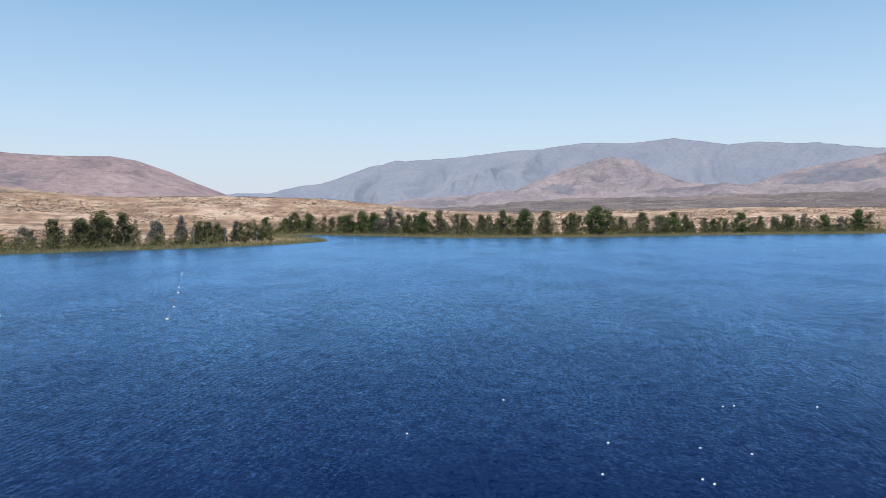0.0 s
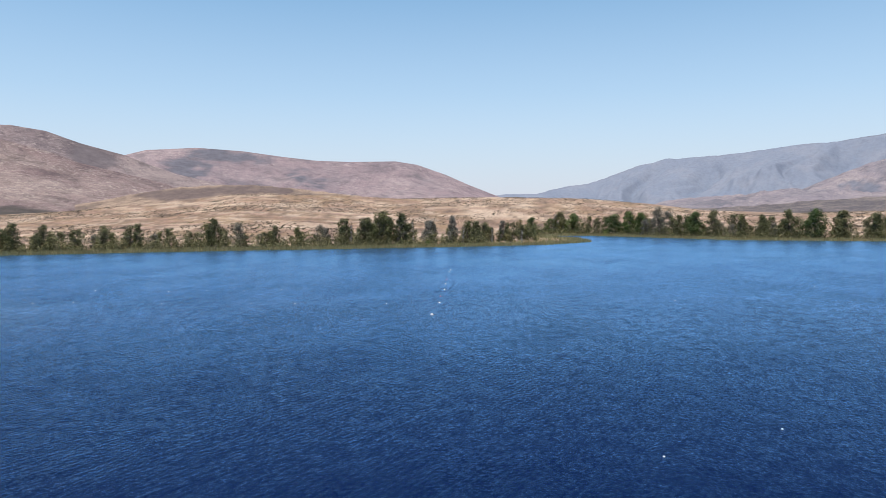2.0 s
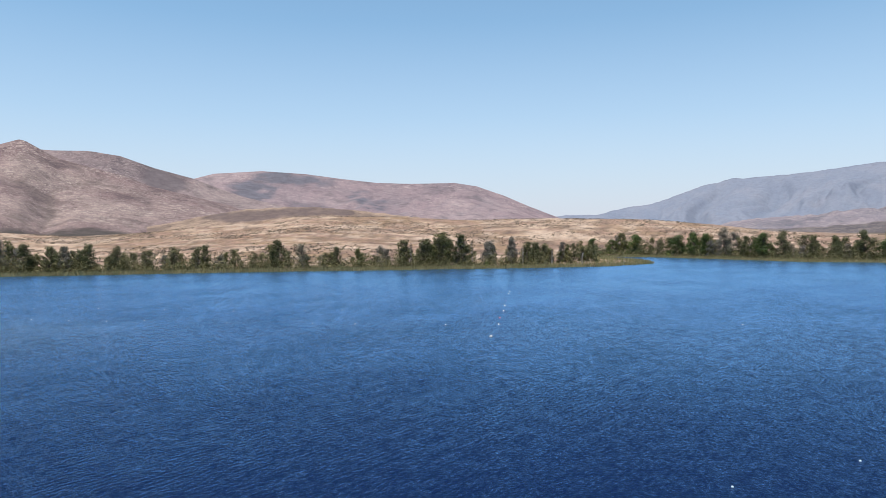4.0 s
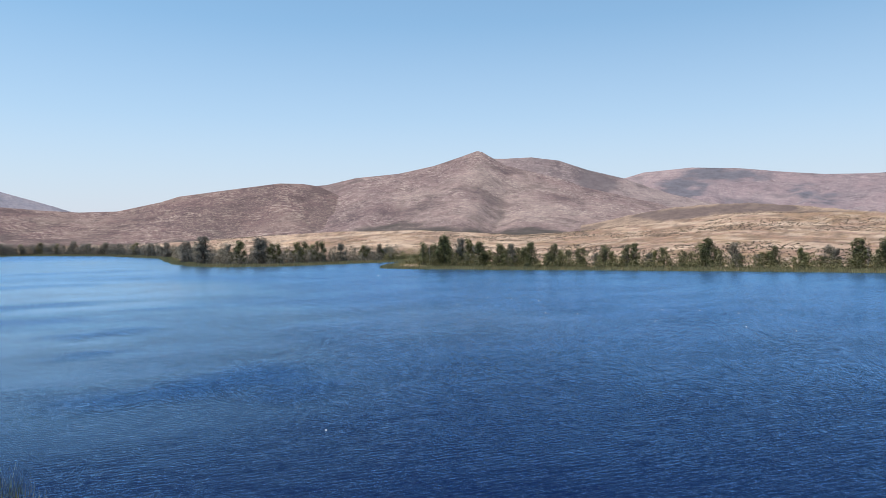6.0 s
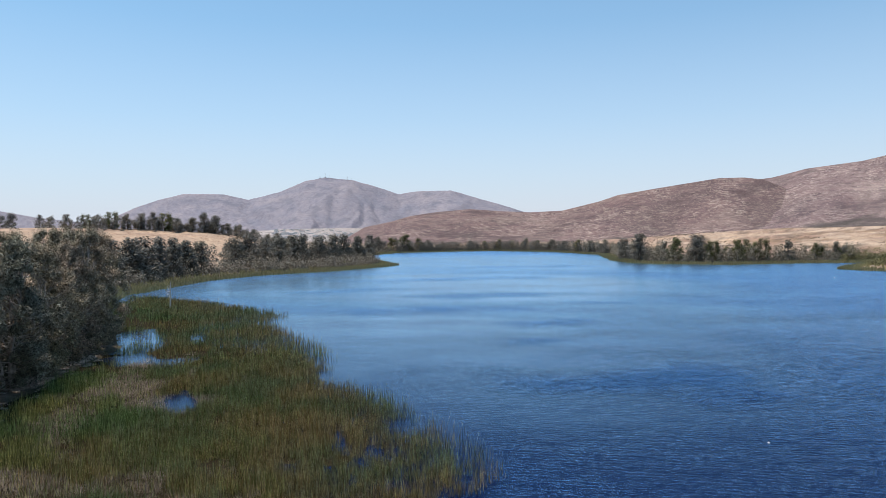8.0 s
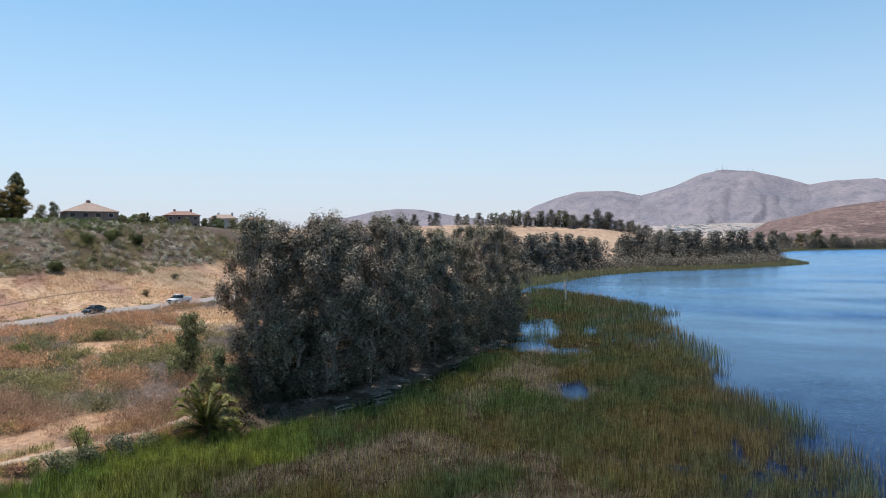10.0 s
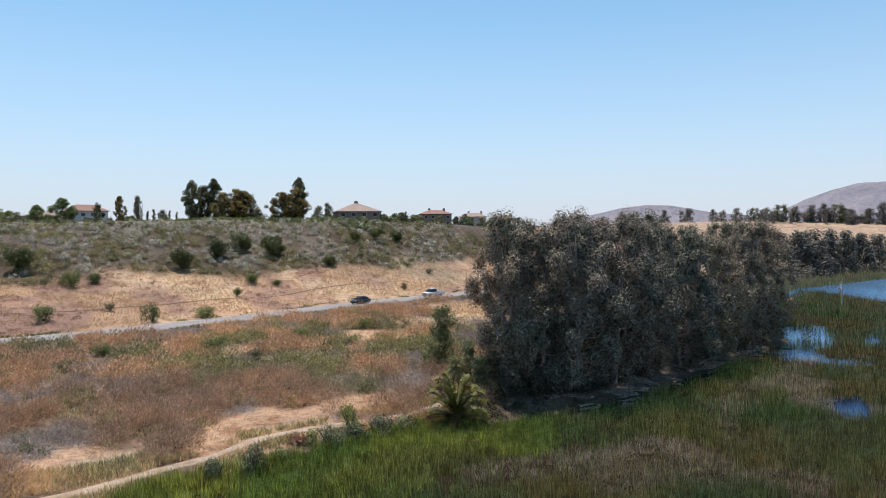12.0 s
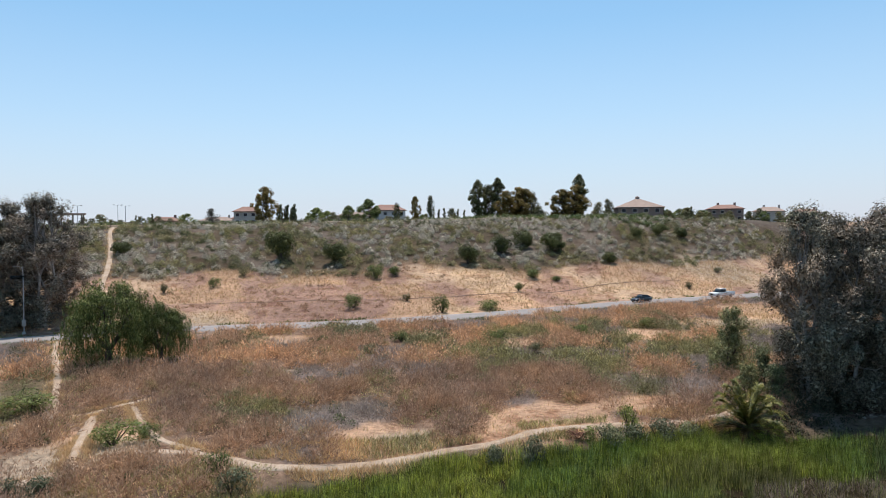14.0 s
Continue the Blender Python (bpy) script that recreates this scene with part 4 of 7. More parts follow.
NORTH = [(15.4, 416, 11.0), (16.1, 418, 11.5), (17.5, 405, 10.5), (18.2, 398, 11.9), (18.9, 396, 12.2), (20.0, 392, 14.9), (24.0, 384, 16.8), (25.8, 382, 17.9), (27.0, 380, 14.5), (28.5, 378, 14.1),
         (32.1, 375, 10.1), (33.8, 375, 10.7), (36.5, 376, 12.3), (38.4, 376, 14.7), (41.4, 376, 10.0), (43.6, 378, 12.4), (45.8, 379, 9.6),
         (47.6, 380, 10.3), (49.8, 381, 12.2), (51.5, 383, 13.4), (53.0, 385, 12.4), (53.9, 387, 12.4), (55.4, 391, 13.6), (57.0, 394, 15.5),
         (58.2, 396, 17.4), (60.3, 402, 13.4), (61.6, 412, 15.9), (63.4, 512, 11.8), (64.6, 508, 10.9), (68.1, 486, 14.3), (69.7, 476, 13.8), (71.5, 470, 13.3)]
FAR = [(72.6, 474, 16.7), (74.0, 476, 15.0), (76.7, 493, 18.1), (77.8, 525, 15), (79.2, 690, 13.9), (80.3, 745, 12.5), (81.3, 785, 13.6), (82.4, 828, 12.4), (83.4, 865, 13.5), (84.4, 883, 12.4),
       (85.4, 904, 15.1), (86.4, 925, 12.5), (87.4, 942, 14.0), (88.6, 955, 11.9), (89.7, 942, 12.9), (91.9, 920, 12.1), (93.0, 907, 13.6), (93.7, 898, 16.3),
       (94.8, 887, 21.0), (95.9, 880, 17), (96.9, 860, 18), (97.6, 830, 20), (98.6, 800, 18)]
WEST = [(97.6, 478, 14.5), (98.6, 468, 17.5), (99.6, 455, 18.5), (100.5, 441, 18.2), (101.6, 431, 17.4), (102.6, 425, 17.5), (103.6, 420, 16.8), (104.6, 413, 15.4), (105.7, 405, 15.7), (106.8, 398, 17.0), (107.9, 390, 15.0),
        (110.4, 352, 15.0), (111.3, 340, 15.5), (112.3, 326, 16.5), (113.3, 314, 17), (114.3, 304, 17), (115.3, 296, 16.5), (116.4, 290, 16), (117.5, 285, 16)]
RIDGE_TREES = [(103.0, 560, 9), (103.9, 556, 11), (104.7, 555, 12), (105.4, 555, 9), (106.4, 552, 9.5), (107.4, 550, 10), (108.3, 548, 9), (109.3, 546, 13), (110.0, 545, 14), (110.9, 542, 10), (111.9, 540, 9),
               (112.8, 536, 12), (113.6, 533, 12), (114.4, 530, 11), (115.3, 527, 10), (116.4, 525, 11), (118.0, 520, 9), (119.3, 515, 9), (120.9, 505, 8), (122.6, 492, 9), (124.3, 478, 8), (127.4, 440, 7)]
random.seed(4)
mix_kinds = ["gum0", "gum1", "olive0", "olive1", "olive2", "greygum0", "gum2"]
for rows, kinds, doubles in ((EAST, ["gum0", "gum1", "gum2", "round0", "round1", "round2", "olive0", "olive1", "greygum1"], 3), (NORTH, mix_kinds, 4), (FAR, ["greygum0", "greygum1", "olive1", "gum1", "greygum2"], 2), (WEST, ["greygum0", "greygum1", "greygum2", "greygum0"], 2),
                             (RIDGE_TREES, ["greygum1", "gum2", "greygum2"], 1)):
    for b, r, h in rows:
        if not on_tip(b, r):
            plant(random.choice(kinds), b, r, h, random.uniform(1.15, 1.5) * (1.3 if b > 72 else 1.0))
        for k in range(doubles):
            db = random.uniform(-4.2, 4.2) * 200 / r
            if on_tip(b + db, r):
                continue
            young = [q for q in kinds if q in ("greygum0", "greygum1", "greygum2")]
            plant("sapling2" if len(young) > 1 else random.choice(["sapling0", "sapling1", "sapling0", "sapling2"]), b + db, r + random.uniform(2, 14), h * random.uniform(0.5, 0.9), random.uniform(0.9, 1.3))
for b, r, h in ((23.1, 392, 13.5), (19.2, 388, 10), (16.9, 398, 9), (14.6, 404, 8), (59.4, 405, 12), (28.0, 384, 12)):
    plant("bare0", b, r, h)


# ---- thickets and reeds along the far shore ----
def shore_points(rng, n, b0, b1, near, far_):
    """Random places along the shore between two bearings, near to far metres inland."""
    pts = np.array(lake_xy)
    nxt = np.roll(pts, -1, 0)
    length = np.hypot(*(nxt - pts).T)
    k = rng.choice(len(pts), n * 4, p=length / length.sum())
    t = rng.uniform(0, 1, (n * 4, 1))
    q = pts[k] * (1 - t) + nxt[k] * t + rng.uniform(-1, 1, (n * 4, 2)) * (max(abs(near), abs(far_)) + 4)
    z, sd, b, r = height(q[:, 0], q[:, 1])
    ok = (sd > near) & (sd < far_) & (b > b0) & (b < b1) & (r > 190)
    return np.stack([q[:, 0], q[:, 1], np.maximum(z, 0)], 1)[ok][:n]


def off_spit(p):
    """Drops the places on the low marshy spit, where no tree stands."""
    b, r = np.degrees(np.arctan2(-p[:, 0], p[:, 1])), np.hypot(p[:, 0], p[:, 1])
    return p[~(((b > 7) & (b < 17.2) & (r < 500)) | ((b > 59.7) & (r < 445)))]


def stuff(name, v, mat, label, category="plants"):
    return tagged(new(name, tri_mesh(name, v, mat)), label, category, kind="stuff")


rng = np.random.default_rng(7)
p = shore_points(rng, 95000, -36, 117, -5, 4)
stuff("shore_reeds", blade_tris(rng, p - (0, 0, 0.1), rng.uniform(0.9, 2.0, len(p)), 0.3, 0.12), L_FRINGE, "olive and straw reeds along the far waterline", "reeds")
p = np.concatenate([shore_points(rng, 9000, 8, 21, 0, 26), shore_points(rng, 7000, 59.5, 63.4, 0, 26)])
stuff("marsh_reeds", blade_tris(rng, p, rng.uniform(0.9, 1.7, len(p)), 0.6, 0.15), L_FRINGE, "low olive marsh reeds on the spit", "reeds")
lb_ = rng.uniform(10.3, 14.6, 1600)
lx, ly = polar(lb_, rng.uniform(580, 602, 1600))
stuff("marsh_grass", blade_tris(rng, np.column_stack([lx, ly, np.maximum(height(lx, ly)[0], 0)]), rng.uniform(0.8, 1.5, 1600), 0.5, 0.15), L_YELLOW, "bright green marsh grass at the head of the cove", "grass")
p = shore_points(rng, 26000, 95.5, 118, 0, 20)
stuff("marsh_reeds", blade_tris(rng, p, rng.uniform(0.9, 1.9, len(p)), 0.45, 0.15), L_FRINGE, "olive-brown marsh reeds before the gum trees", "reeds")


def mound_leaves(rng, p, radius, tall, leaves, size, flat=0.0):
    """Leaves on low domes at the places p."""
    n = len(p)
    k = np.repeat(np.arange(n), leaves)
    d = rng.normal(size=(len(k), 3))
    d[:, 2] = np.abs(d[:, 2])
    d *= (rng.uniform(0.35, 1, len(k)) ** 0.5 / np.linalg.norm(d, axis=1))[:, None]
    radius, tall = radius * np.ones(n), tall * np.ones(n)
    q = p[k] + d * np.stack([radius[k], radius[k], tall[k]], 1)
    return leaf_tris(rng, q, size, flat, 0.5, d, 0.36)


p = off_spit(shore_points(rng, 11000, -34, 63, 4, 14))
p = p[rng.uniform(0, 1, len(p)) < 0.7 + 0.3 * smooth(fbm(p[:, 0] / 14, p[:, 1] / 14, 3, 207), 0.45, 0.55)]
stuff("shore_thicket", mound_leaves(rng, p, rng.uniform(1.2, 2.6, len(p)), rng.uniform(0.3, 1, len(p)) ** 1.5 * 6.8, 30, 0.5), L_OLIVE, "low olive thicket under the shore trees", "bushes")
p = shore_points(rng, 12000, 63, 117, 7, 24)
stuff("shore_thicket", mound_leaves(rng, p, rng.uniform(1.5, 3.2, len(p)), rng.uniform(2, 9, len(p)), 36, 0.5), L_GUMWOOD, "grey thicket under the shore trees", "bushes")


def woodland(name, p, tall0, tall1, mat, label, leaves=70, size=0.5):
    """Joined crowns of a wood too dense to count."""
    k = len(p)
    t = rng.uniform(tall0, tall1, k)
    v = [mound_leaves(rng, p + np.stack([0 * t, 0 * t, t * a], 1), rng.uniform(0.16, 0.27, k) * t, t * c, leaves, size) for a, c in ((0.0, 0.55), (0.35, 0.45), (0.62, 0.36))]
    return stuff(name, np.concatenate(v), mat, label, "woodland")


fb = rng.uniform(77.6, 98.4, 620)
fr = knots(fb, [q for q in LAKE if 76 < q[0] < 98.3 and q[1] > 470]) + rng.uniform(5, 26, 620)
fxy = np.column_stack(polar(fb, fr))
fz_, fsd = height(fxy[:, 0], fxy[:, 1])[:2]
p = np.column_stack([fxy, fz_])[fsd > 3]
woodland("far_woodland", p, 8, 15, L_GUMWOOD, "grey-green wood along the far end of the lake", 34, 0.6)
p = off_spit(shore_points(rng, 2200, 14, 63, 5, 16))
woodland("shore_woodland", p[:520], 4, 10, L_OLIVE, "olive undergrowth and saplings between the shore trees", 30, 0.42)
p = shore_points(rng, 2200, 62, 79, 5, 26)
p = p[~((p[:, 1] > 0) & (np.hypot(p[:, 0], p[:, 1]) < 445) & (np.degrees(np.arctan2(-p[:, 0], p[:, 1])) < 63.4))]
woodland("shore_woodland", p[:420], 6, 13, L_GUMWOOD, "grey-green wood on the far shore", 34, 0.5)
p = off_spit(shore_points(rng, 2000, -34, 14, 5, 16))
woodland("shore_woodland", p[:330], 4, 10.5, L_OLIVE, "olive saplings between the trees of the east shore", 30, 0.46)
p = shore_points(rng, 4000, 96.5, 108.5, 22, 70)
p = p[np.hypot(p[:, 0], p[:, 1]) < 520]
woodland("gum_woodland", p[:170], 9, 16, L_GUMWOOD, "dense grey gum wood behind the marsh")
p = shore_points(rng, 3000, 109.5, 118.5, 14, 48)
woodland("gum_woodland", p[:90], 9, 15.5, L_GUMWOOD, "grey gum wood at the head of the bay")
bb2 = rng.uniform(102.5, 119, 120)
px2, py2 = polar(bb2, knots(bb2, CREST_R) + rng.uniform(-14, 12, 120))
woodland("ridge_woodland", np.column_stack([px2, py2, height(px2, py2)[0]]), 5, 10, L_GUMWOOD, "row of gums along the grassy ridge")


# ======== west bank: road and paths ========
def curve_points(rows, step):
    """Evenly spaced plan points along a smooth line through bearings and distances."""
    p = np.array([polar(b, r) for b, r in rows])
    p = np.vstack([2 * p[0] - p[1], p, 2 * p[-1] - p[-2]])
    out = []
    for i in range(1, len(p) - 2):
        n = max(2, int(np.hypot(*(p[i + 1] - p[i])) / step))
        for t in np.arange(n) / n:
            out.append(0.5 * (2 * p[i] + (p[i + 1] - p[i - 1]) * t + (2 * p[i - 1] - 5 * p[i] + 4 * p[i + 1] - p[i + 2]) * t ** 2 + (3 * p[i] - p[i - 1] - 3 * p[i + 1] + p[i + 2]) * t ** 3))
    return np.array(out + [p[-2]])


def strip(name, rows, wide, mat, label, lift=0.06, ragged=0.0, step=1.5, seed=0, category="path"):
    """A road or path that lies on the ground, with edges that go into it."""
    p = curve_points(rows, step)
    d = np.gradient(p, axis=0)
    d /= np.linalg.norm(d, axis=1)[:, None]
    side = np.stack([-d[:, 1], d[:, 0]], 1)
    k = np.arange(len(p)) * step
    vs = []
    for u in (-1.15, -1, -0.5, 0, 0.5, 1, 1.15):
        w = wide / 2 * (1 + ragged * ((fbm(k / 3.0, np.full(len(p), u * 3), 3, seed) - 0.5) * 1.6 + (fbm(k / 12.0, np.full(len(p), np.sign(u) * 2.0), 2, seed + 5) - 0.5) * 1.6))
        q = p + side * (u * w)[:, None]
        z = height(q[:, 0], q[:, 1])[0] + (lift if abs(u) <= 1 else -0.25) + (0.03 * (1 - u * u) if abs(u) <= 1 else 0)
        vs.append(np.column_stack([q, z]))
    v = np.stack(vs, 1).reshape(-1, 3)
    me = mesh_from(name, v, grid_faces(len(p), 7))
    me.materials.append(mat)
    return tagged(new(name, me), label, category, kind="structure")


M_ASPHALT = plain_mat("sunbleached_asphalt", (0.34, 0.305, 0.285), 0.9, 0.15, 2.0, bump=0.01)
def path_mat():
    """Trodden dirt: pale dust, darker damp soil, grass litter and small stones."""
    m, nt, nodes, links, p = material("pale_dirt")
    co = nodes.new("ShaderNodeNewGeometry").outputs["Position"]
    c = ramp_node(nt, noise_node(nt, 0.55, 5, co, 0.65).outputs[0], [(0.32, dull((0.40, 0.29, 0.20))), (0.5, dull((0.54, 0.42, 0.315))), (0.7, dull((0.64, 0.52, 0.41)))]).outputs[0]
    litter = noise_node(nt, 3.2, 6, co, 0.75)
    c = mix_node(nt, c, dull((0.52, 0.34, 0.20)), ramp_node(nt, litter.outputs[0], [(0.52, (0, 0, 0)), (0.62, (0.75, 0.75, 0.75))]).outputs[0])
    grit = noise_node(nt, 14.0, 4, co, 0.7)
    c = mix_node(nt, c, ramp_node(nt, grit.outputs[0], [(0.35, (0.7, 0.7, 0.7)), (0.65, (1.22, 1.22, 1.22))]).outputs[0], 1.0, "MULTIPLY")
    links.new(c, p.inputs["Base Color"])
    p.inputs["Roughness"].default_value = 0.95
    p.inputs["Specular IOR Level"].default_value = 0.1
    bump_node(nt, litter.outputs[0], p, 0.8, 0.06)
    return m


M_PATH = path_mat()
MAIN_PATH = [(199, 53), (194.8, 54.3), (190.4, 55.9), (187.8, 57), (185.1, 56.7), (182, 55.5), (178.7, 52.8), (174.9, 52.1), (170.6, 52.2), (167, 53), (163, 54.7), (159.4, 56.2),
             (156.3, 58.8), (153.2, 60.8), (149.3, 62.4), (144, 65.3), (141, 69), (139, 78)]
LOOP_PATH = [(199, 67), (194.7, 69.5), (191.3, 71.2), (189.2, 71.5), (186.6, 73.2), (185.4, 74.6)]
LINK_PATH = [(186.4, 72.5), (185.8, 66.4), (185.1, 62.4), (184, 58.7), (182, 55.9)]
ROAD_LINK = [(191.2, 113), (191.4, 100), (191.2, 87), (191.4, 78.5), (191.8, 71.5)]
WEST_LINK = [(189, 70.5), (189.6, 64.6), (190.1, 60.5), (190.7, 56.1)]
SLOPE_PATH = [(187.4, 212), (187.7, 201), (187.7, 183), (187.9, 167), (188.3, 152), (189.5, 138), (190, 128)]
strip("road", ROAD, 6.4, M_ASPHALT, "sun-bleached two-lane asphalt road above the scrub", 0.10, 0.04, 3.0, 1, "road")
strip("path", MAIN_PATH, 1.05, M_PATH, "pale trodden dirt path along the reeds", 0.05, 0.75, 1.0, 2)
strip("path", LOOP_PATH, 1.3, M_PATH, "pale dirt path curving through the scrub", 0.05, 0.75, 1.0, 3)
strip("path", LINK_PATH, 0.9, M_PATH, "narrow dirt path joining two paths", 0.06, 0.75, 1.0, 4)
strip("path", ROAD_LINK, 0.9, M_PATH, "narrow dirt path down from the road", 0.05, 0.75, 1.0, 5)
strip("path", WEST_LINK, 1.0, M_PATH, "dirt path across the sandy clearing", 0.06, 0.75, 1.0, 6)
strip("path", SLOPE_PATH, 1.15, M_PATH, "pale dirt track straight up the slope", 0.08, 0.75, 2.0, 7)
strip("track", [(199, 140), (183, 137), (170, 137), (160, 146), (152, 163), (145, 184)], 0.34, plain_mat("trench_soil", (0.19, 0.115, 0.08), 0.95, 0.3, 2.0), "dark eroded line along the dry slope", 0.03, 0.9, 2.0, 8)
strip("path", [(199, 217), (187, 216.5), (175, 217), (165, 218), (156, 224)], 3.0, M_PATH, "pale gravel walk along the crest", 0.1, 0.1, 3.0, 9)
PATH_LINES = [curve_points(q, 2.0) for q in (MAIN_PATH, LOOP_PATH, LINK_PATH, ROAD_LINK, WEST_LINK, SLOPE_PATH, ROAD)]
PATH_GAPS = [1.1, 1.5, 1.1, 1.2, 1.4, 1.4, 5.8]


def free_ground(x, y, more=0.0):
    ok = np.ones(x.shape, bool)
    for line, gap in zip(PATH_LINES, PATH_GAPS):
        ok &= seg_distance(x, y, [tuple(q) for q in line], False)[0] > gap + more
    return ok


# ======== scrub and grass on the west bank ========
def scatter(rng, n, b0, b1, r0, r1):
    """Random places, even over the plan, between bearings and distances."""
    b = rng.uniform(b0, b1, n)
    r = np.sqrt(rng.uniform(r0 * r0, r1 * r1, n))
    x, y = polar(b, r)
    z, sd, b, r = height(x, y)
    return x, y, z, sd, b, r


rng = np.random.default_rng(17)
x, y, z, sd, b, r = scatter(rng, 56000, 121, 200, 46, 200)
rr, rc = knots(b, ROAD), knots(b, CREST_R)
q = (r - rr) / np.maximum(rc - rr, 10)
n1, n2 = fbm(x / 22, y / 22, 4, 51), fbm(x / 9, y / 9, 4, 61)
orange = orange_patch(x, y)
bare = np.zeros(x.shape, bool)
for cb, cr, size in CLEARINGS:
    cx, cy = polar(cb, cr)
    bare |= np.hypot(x - cx, y - cy) + 2.0 * (n2 - 0.5) * size < size * 0.85
lower = (sd > 2.5) & ((sd > 13) | (b > 138)) & (q < -0.02) & ~bare & free_ground(x, y) & (orange < 0.5)
pts = np.stack([x, y, z], 1)


def twig_mounds(name, mask, radius, tall, twigs, mat, label, wide=0.05, length=0.32):
    """Fluffy low domes of short thin twigs."""
    p = pts[mask]
    k = np.repeat(np.arange(len(p)), twigs)
    d = rng.normal(size=(len(k), 3))
    d[:, 2] = np.abs(d[:, 2])
    d /= np.linalg.norm(d, axis=1)[:, None]
    grow = rng.uniform(0.6, 1.3, (len(p), 1))[k] * np.array((radius, radius, tall))
    way = d + rng.normal(size=d.shape) * 0.7 + np.array((0, 0, 0.5))
    way *= (length * rng.uniform(0.6, 1.4, len(k)) / np.linalg.norm(way, axis=1))[:, None]
    w = np.cross(way, rng.normal(size=d.shape))
    w *= (wide * rng.uniform(0.3, 0.8, len(k)) / (np.linalg.norm(w, axis=1) + 1e-6))[:, None]
    a = p[k] + d * grow * rng.uniform(0.3, 1.0, (len(k), 1)) ** 0.6
    return stuff(name, np.stack([a - w, a + w, a + way], 1).reshape(-1, 3), mat, label, "bushes")


def mounds(name, mask, radius, tall, leaves, size, mat, label, blades=0):
    p = pts[mask]
    k = len(p)
    v = mound_leaves(rng, p, rng.uniform(0.6, 1.3, k) * radius, rng.uniform(0.5, 1.3, k) * tall, leaves, size)
    if blades:
        i = np.repeat(np.arange(k), blades)
        o = np.concatenate([rng.normal(size=(len(i), 2)) * radius * 0.5, np.zeros((len(i), 1))], 1)
        v = np.concatenate([v, blade_tris(rng, p[i] + o, tall * 1.1, 0.05, 0.3)])
    return stuff(name, v, mat, label, "bushes")


pick = rng.uniform(0, 1, x.shape)
g0 = green_share(x, y)
rusty = lower & (g0 < 0.5) & (n2 < 0.60)
greeny = lower & (g0 >= 0.5) & (n2 < 0.60)
near_bank = np.hypot(x, y) < 84
twig_mounds("dry_scrub", rusty & near_bank & (pick < 0.16), 1.8, 1.6, 400, L_RUST, "rust-brown dried buckwheat scrub beside the path")
twig_mounds("dry_scrub", rusty & ~near_bank & (pick < 0.15), 1.8, 1.6, 150, L_RUST, "rust-brown dried buckwheat scrub below the road", 0.085, 0.42)
twig_mounds("green_scrub", greeny & near_bank & (pick < 0.10), 1.5, 1.7, 420, L_SAGE, "dull green sagebrush between the paths", 0.045, 0.26)
twig_mounds("green_scrub", greeny & ~near_bank & (pick < 0.10), 1.5, 1.7, 180, L_SAGE, "dull green sagebrush below the road", 0.085, 0.36)
twig_mounds("green_scrub", rusty & (pick > 0.96), 0.95, 0.95, 130, L_SAGE, "scattered green sagebrush in the dry scrub", 0.05, 0.26)
twig_mounds("dead_scrub", lower & (n2 >= 0.60) & (pick < 0.4), 1.1, 0.6, 60, L_DEAD, "grey leafless dead scrub", 0.055, 0.34)
mounds("dark_scrub", lower & (pick > 0.50) & (pick < 0.535), 0.75, 0.95, 90, 0.11, L_BUSH, "small dark green shrubs scattered in the scrub")
sloping = (q > 0.03) & (q < 0.45) & free_ground(x, y) & (n2 + 0.2 * (pick - 0.5) > 0.5)
twig_mounds("dry_tufts", sloping & (pick < 0.12), 0.7, 0.45, 26, L_RUST, "rust-brown dry tufts on the grassy slope", 0.09, 0.35)
xs, ys, zs, sds, bs_, rs_ = scatter(rng, 18000, 136, 200, 150, 262)
rr2, rc2 = knots(bs_, ROAD), knots(bs_, CREST_R)
q2 = (rs_ - rr2) / np.maximum(rc2 - rr2, 10)
m1, m2 = fbm(xs / 22, ys / 22, 4, 51), fbm(xs / 9, ys / 9, 4, 61)
up = (q2 + 0.22 * (m1 - 0.5) > 0.43) & (q2 < 0.985) & (bs_ > 137) & free_ground(xs, ys)
pts = np.stack([xs, ys, zs], 1)
pk = rng.uniform(0, 1, xs.shape)
silver = up & (rng.uniform(0, 1, xs.shape) < np.clip(0.42 + 3.2 * (m2 - 0.5), 0.08, 0.85))
mounds("silver_scrub", silver & (pk < 0.27), 1.05, 1.45, 150, 0.15, L_SILVER, "pale silver-grey scrub on the upper slope")
mounds("green_scrub", up & ~silver & (pk < 0.28), 1.2, 1.6, 140, 0.15, L_SAGE, "dull green scrub on the upper slope")
mounds("dark_scrub", up & (pk > 0.91), 0.95, 1.35, 90, 0.15, L_BUSH, "small dark green shrubs on the upper slope")
# dry grass
xg, yg, zg, sg, bg, rg = scatter(rng, 420000, 124, 200, 50, 260)
rr3, rc3 = knots(bg, ROAD), knots(bg, CREST_R)
q3 = (rg - rr3) / np.maximum(rc3 - rr3, 10)
og = orange_patch(xg, yg)
g1 = fbm(xg / 22, yg / 22, 4, 51)
thin_grass = rng.uniform(0, 1, xg.shape) > 0.8 * smooth(fbm(xg / 9, yg / 9, 4, 61), 0.44, 0.56)
grass = thin_grass & free_ground(xg, yg, -0.1) & (sg > 2) & (((q3 < -0.02) & (og > 0.3)) | ((q3 > 0.03) & (q3 + 0.22 * (g1 - 0.5) < 0.46)))
pg = np.stack([xg, yg, zg], 1)[grass]
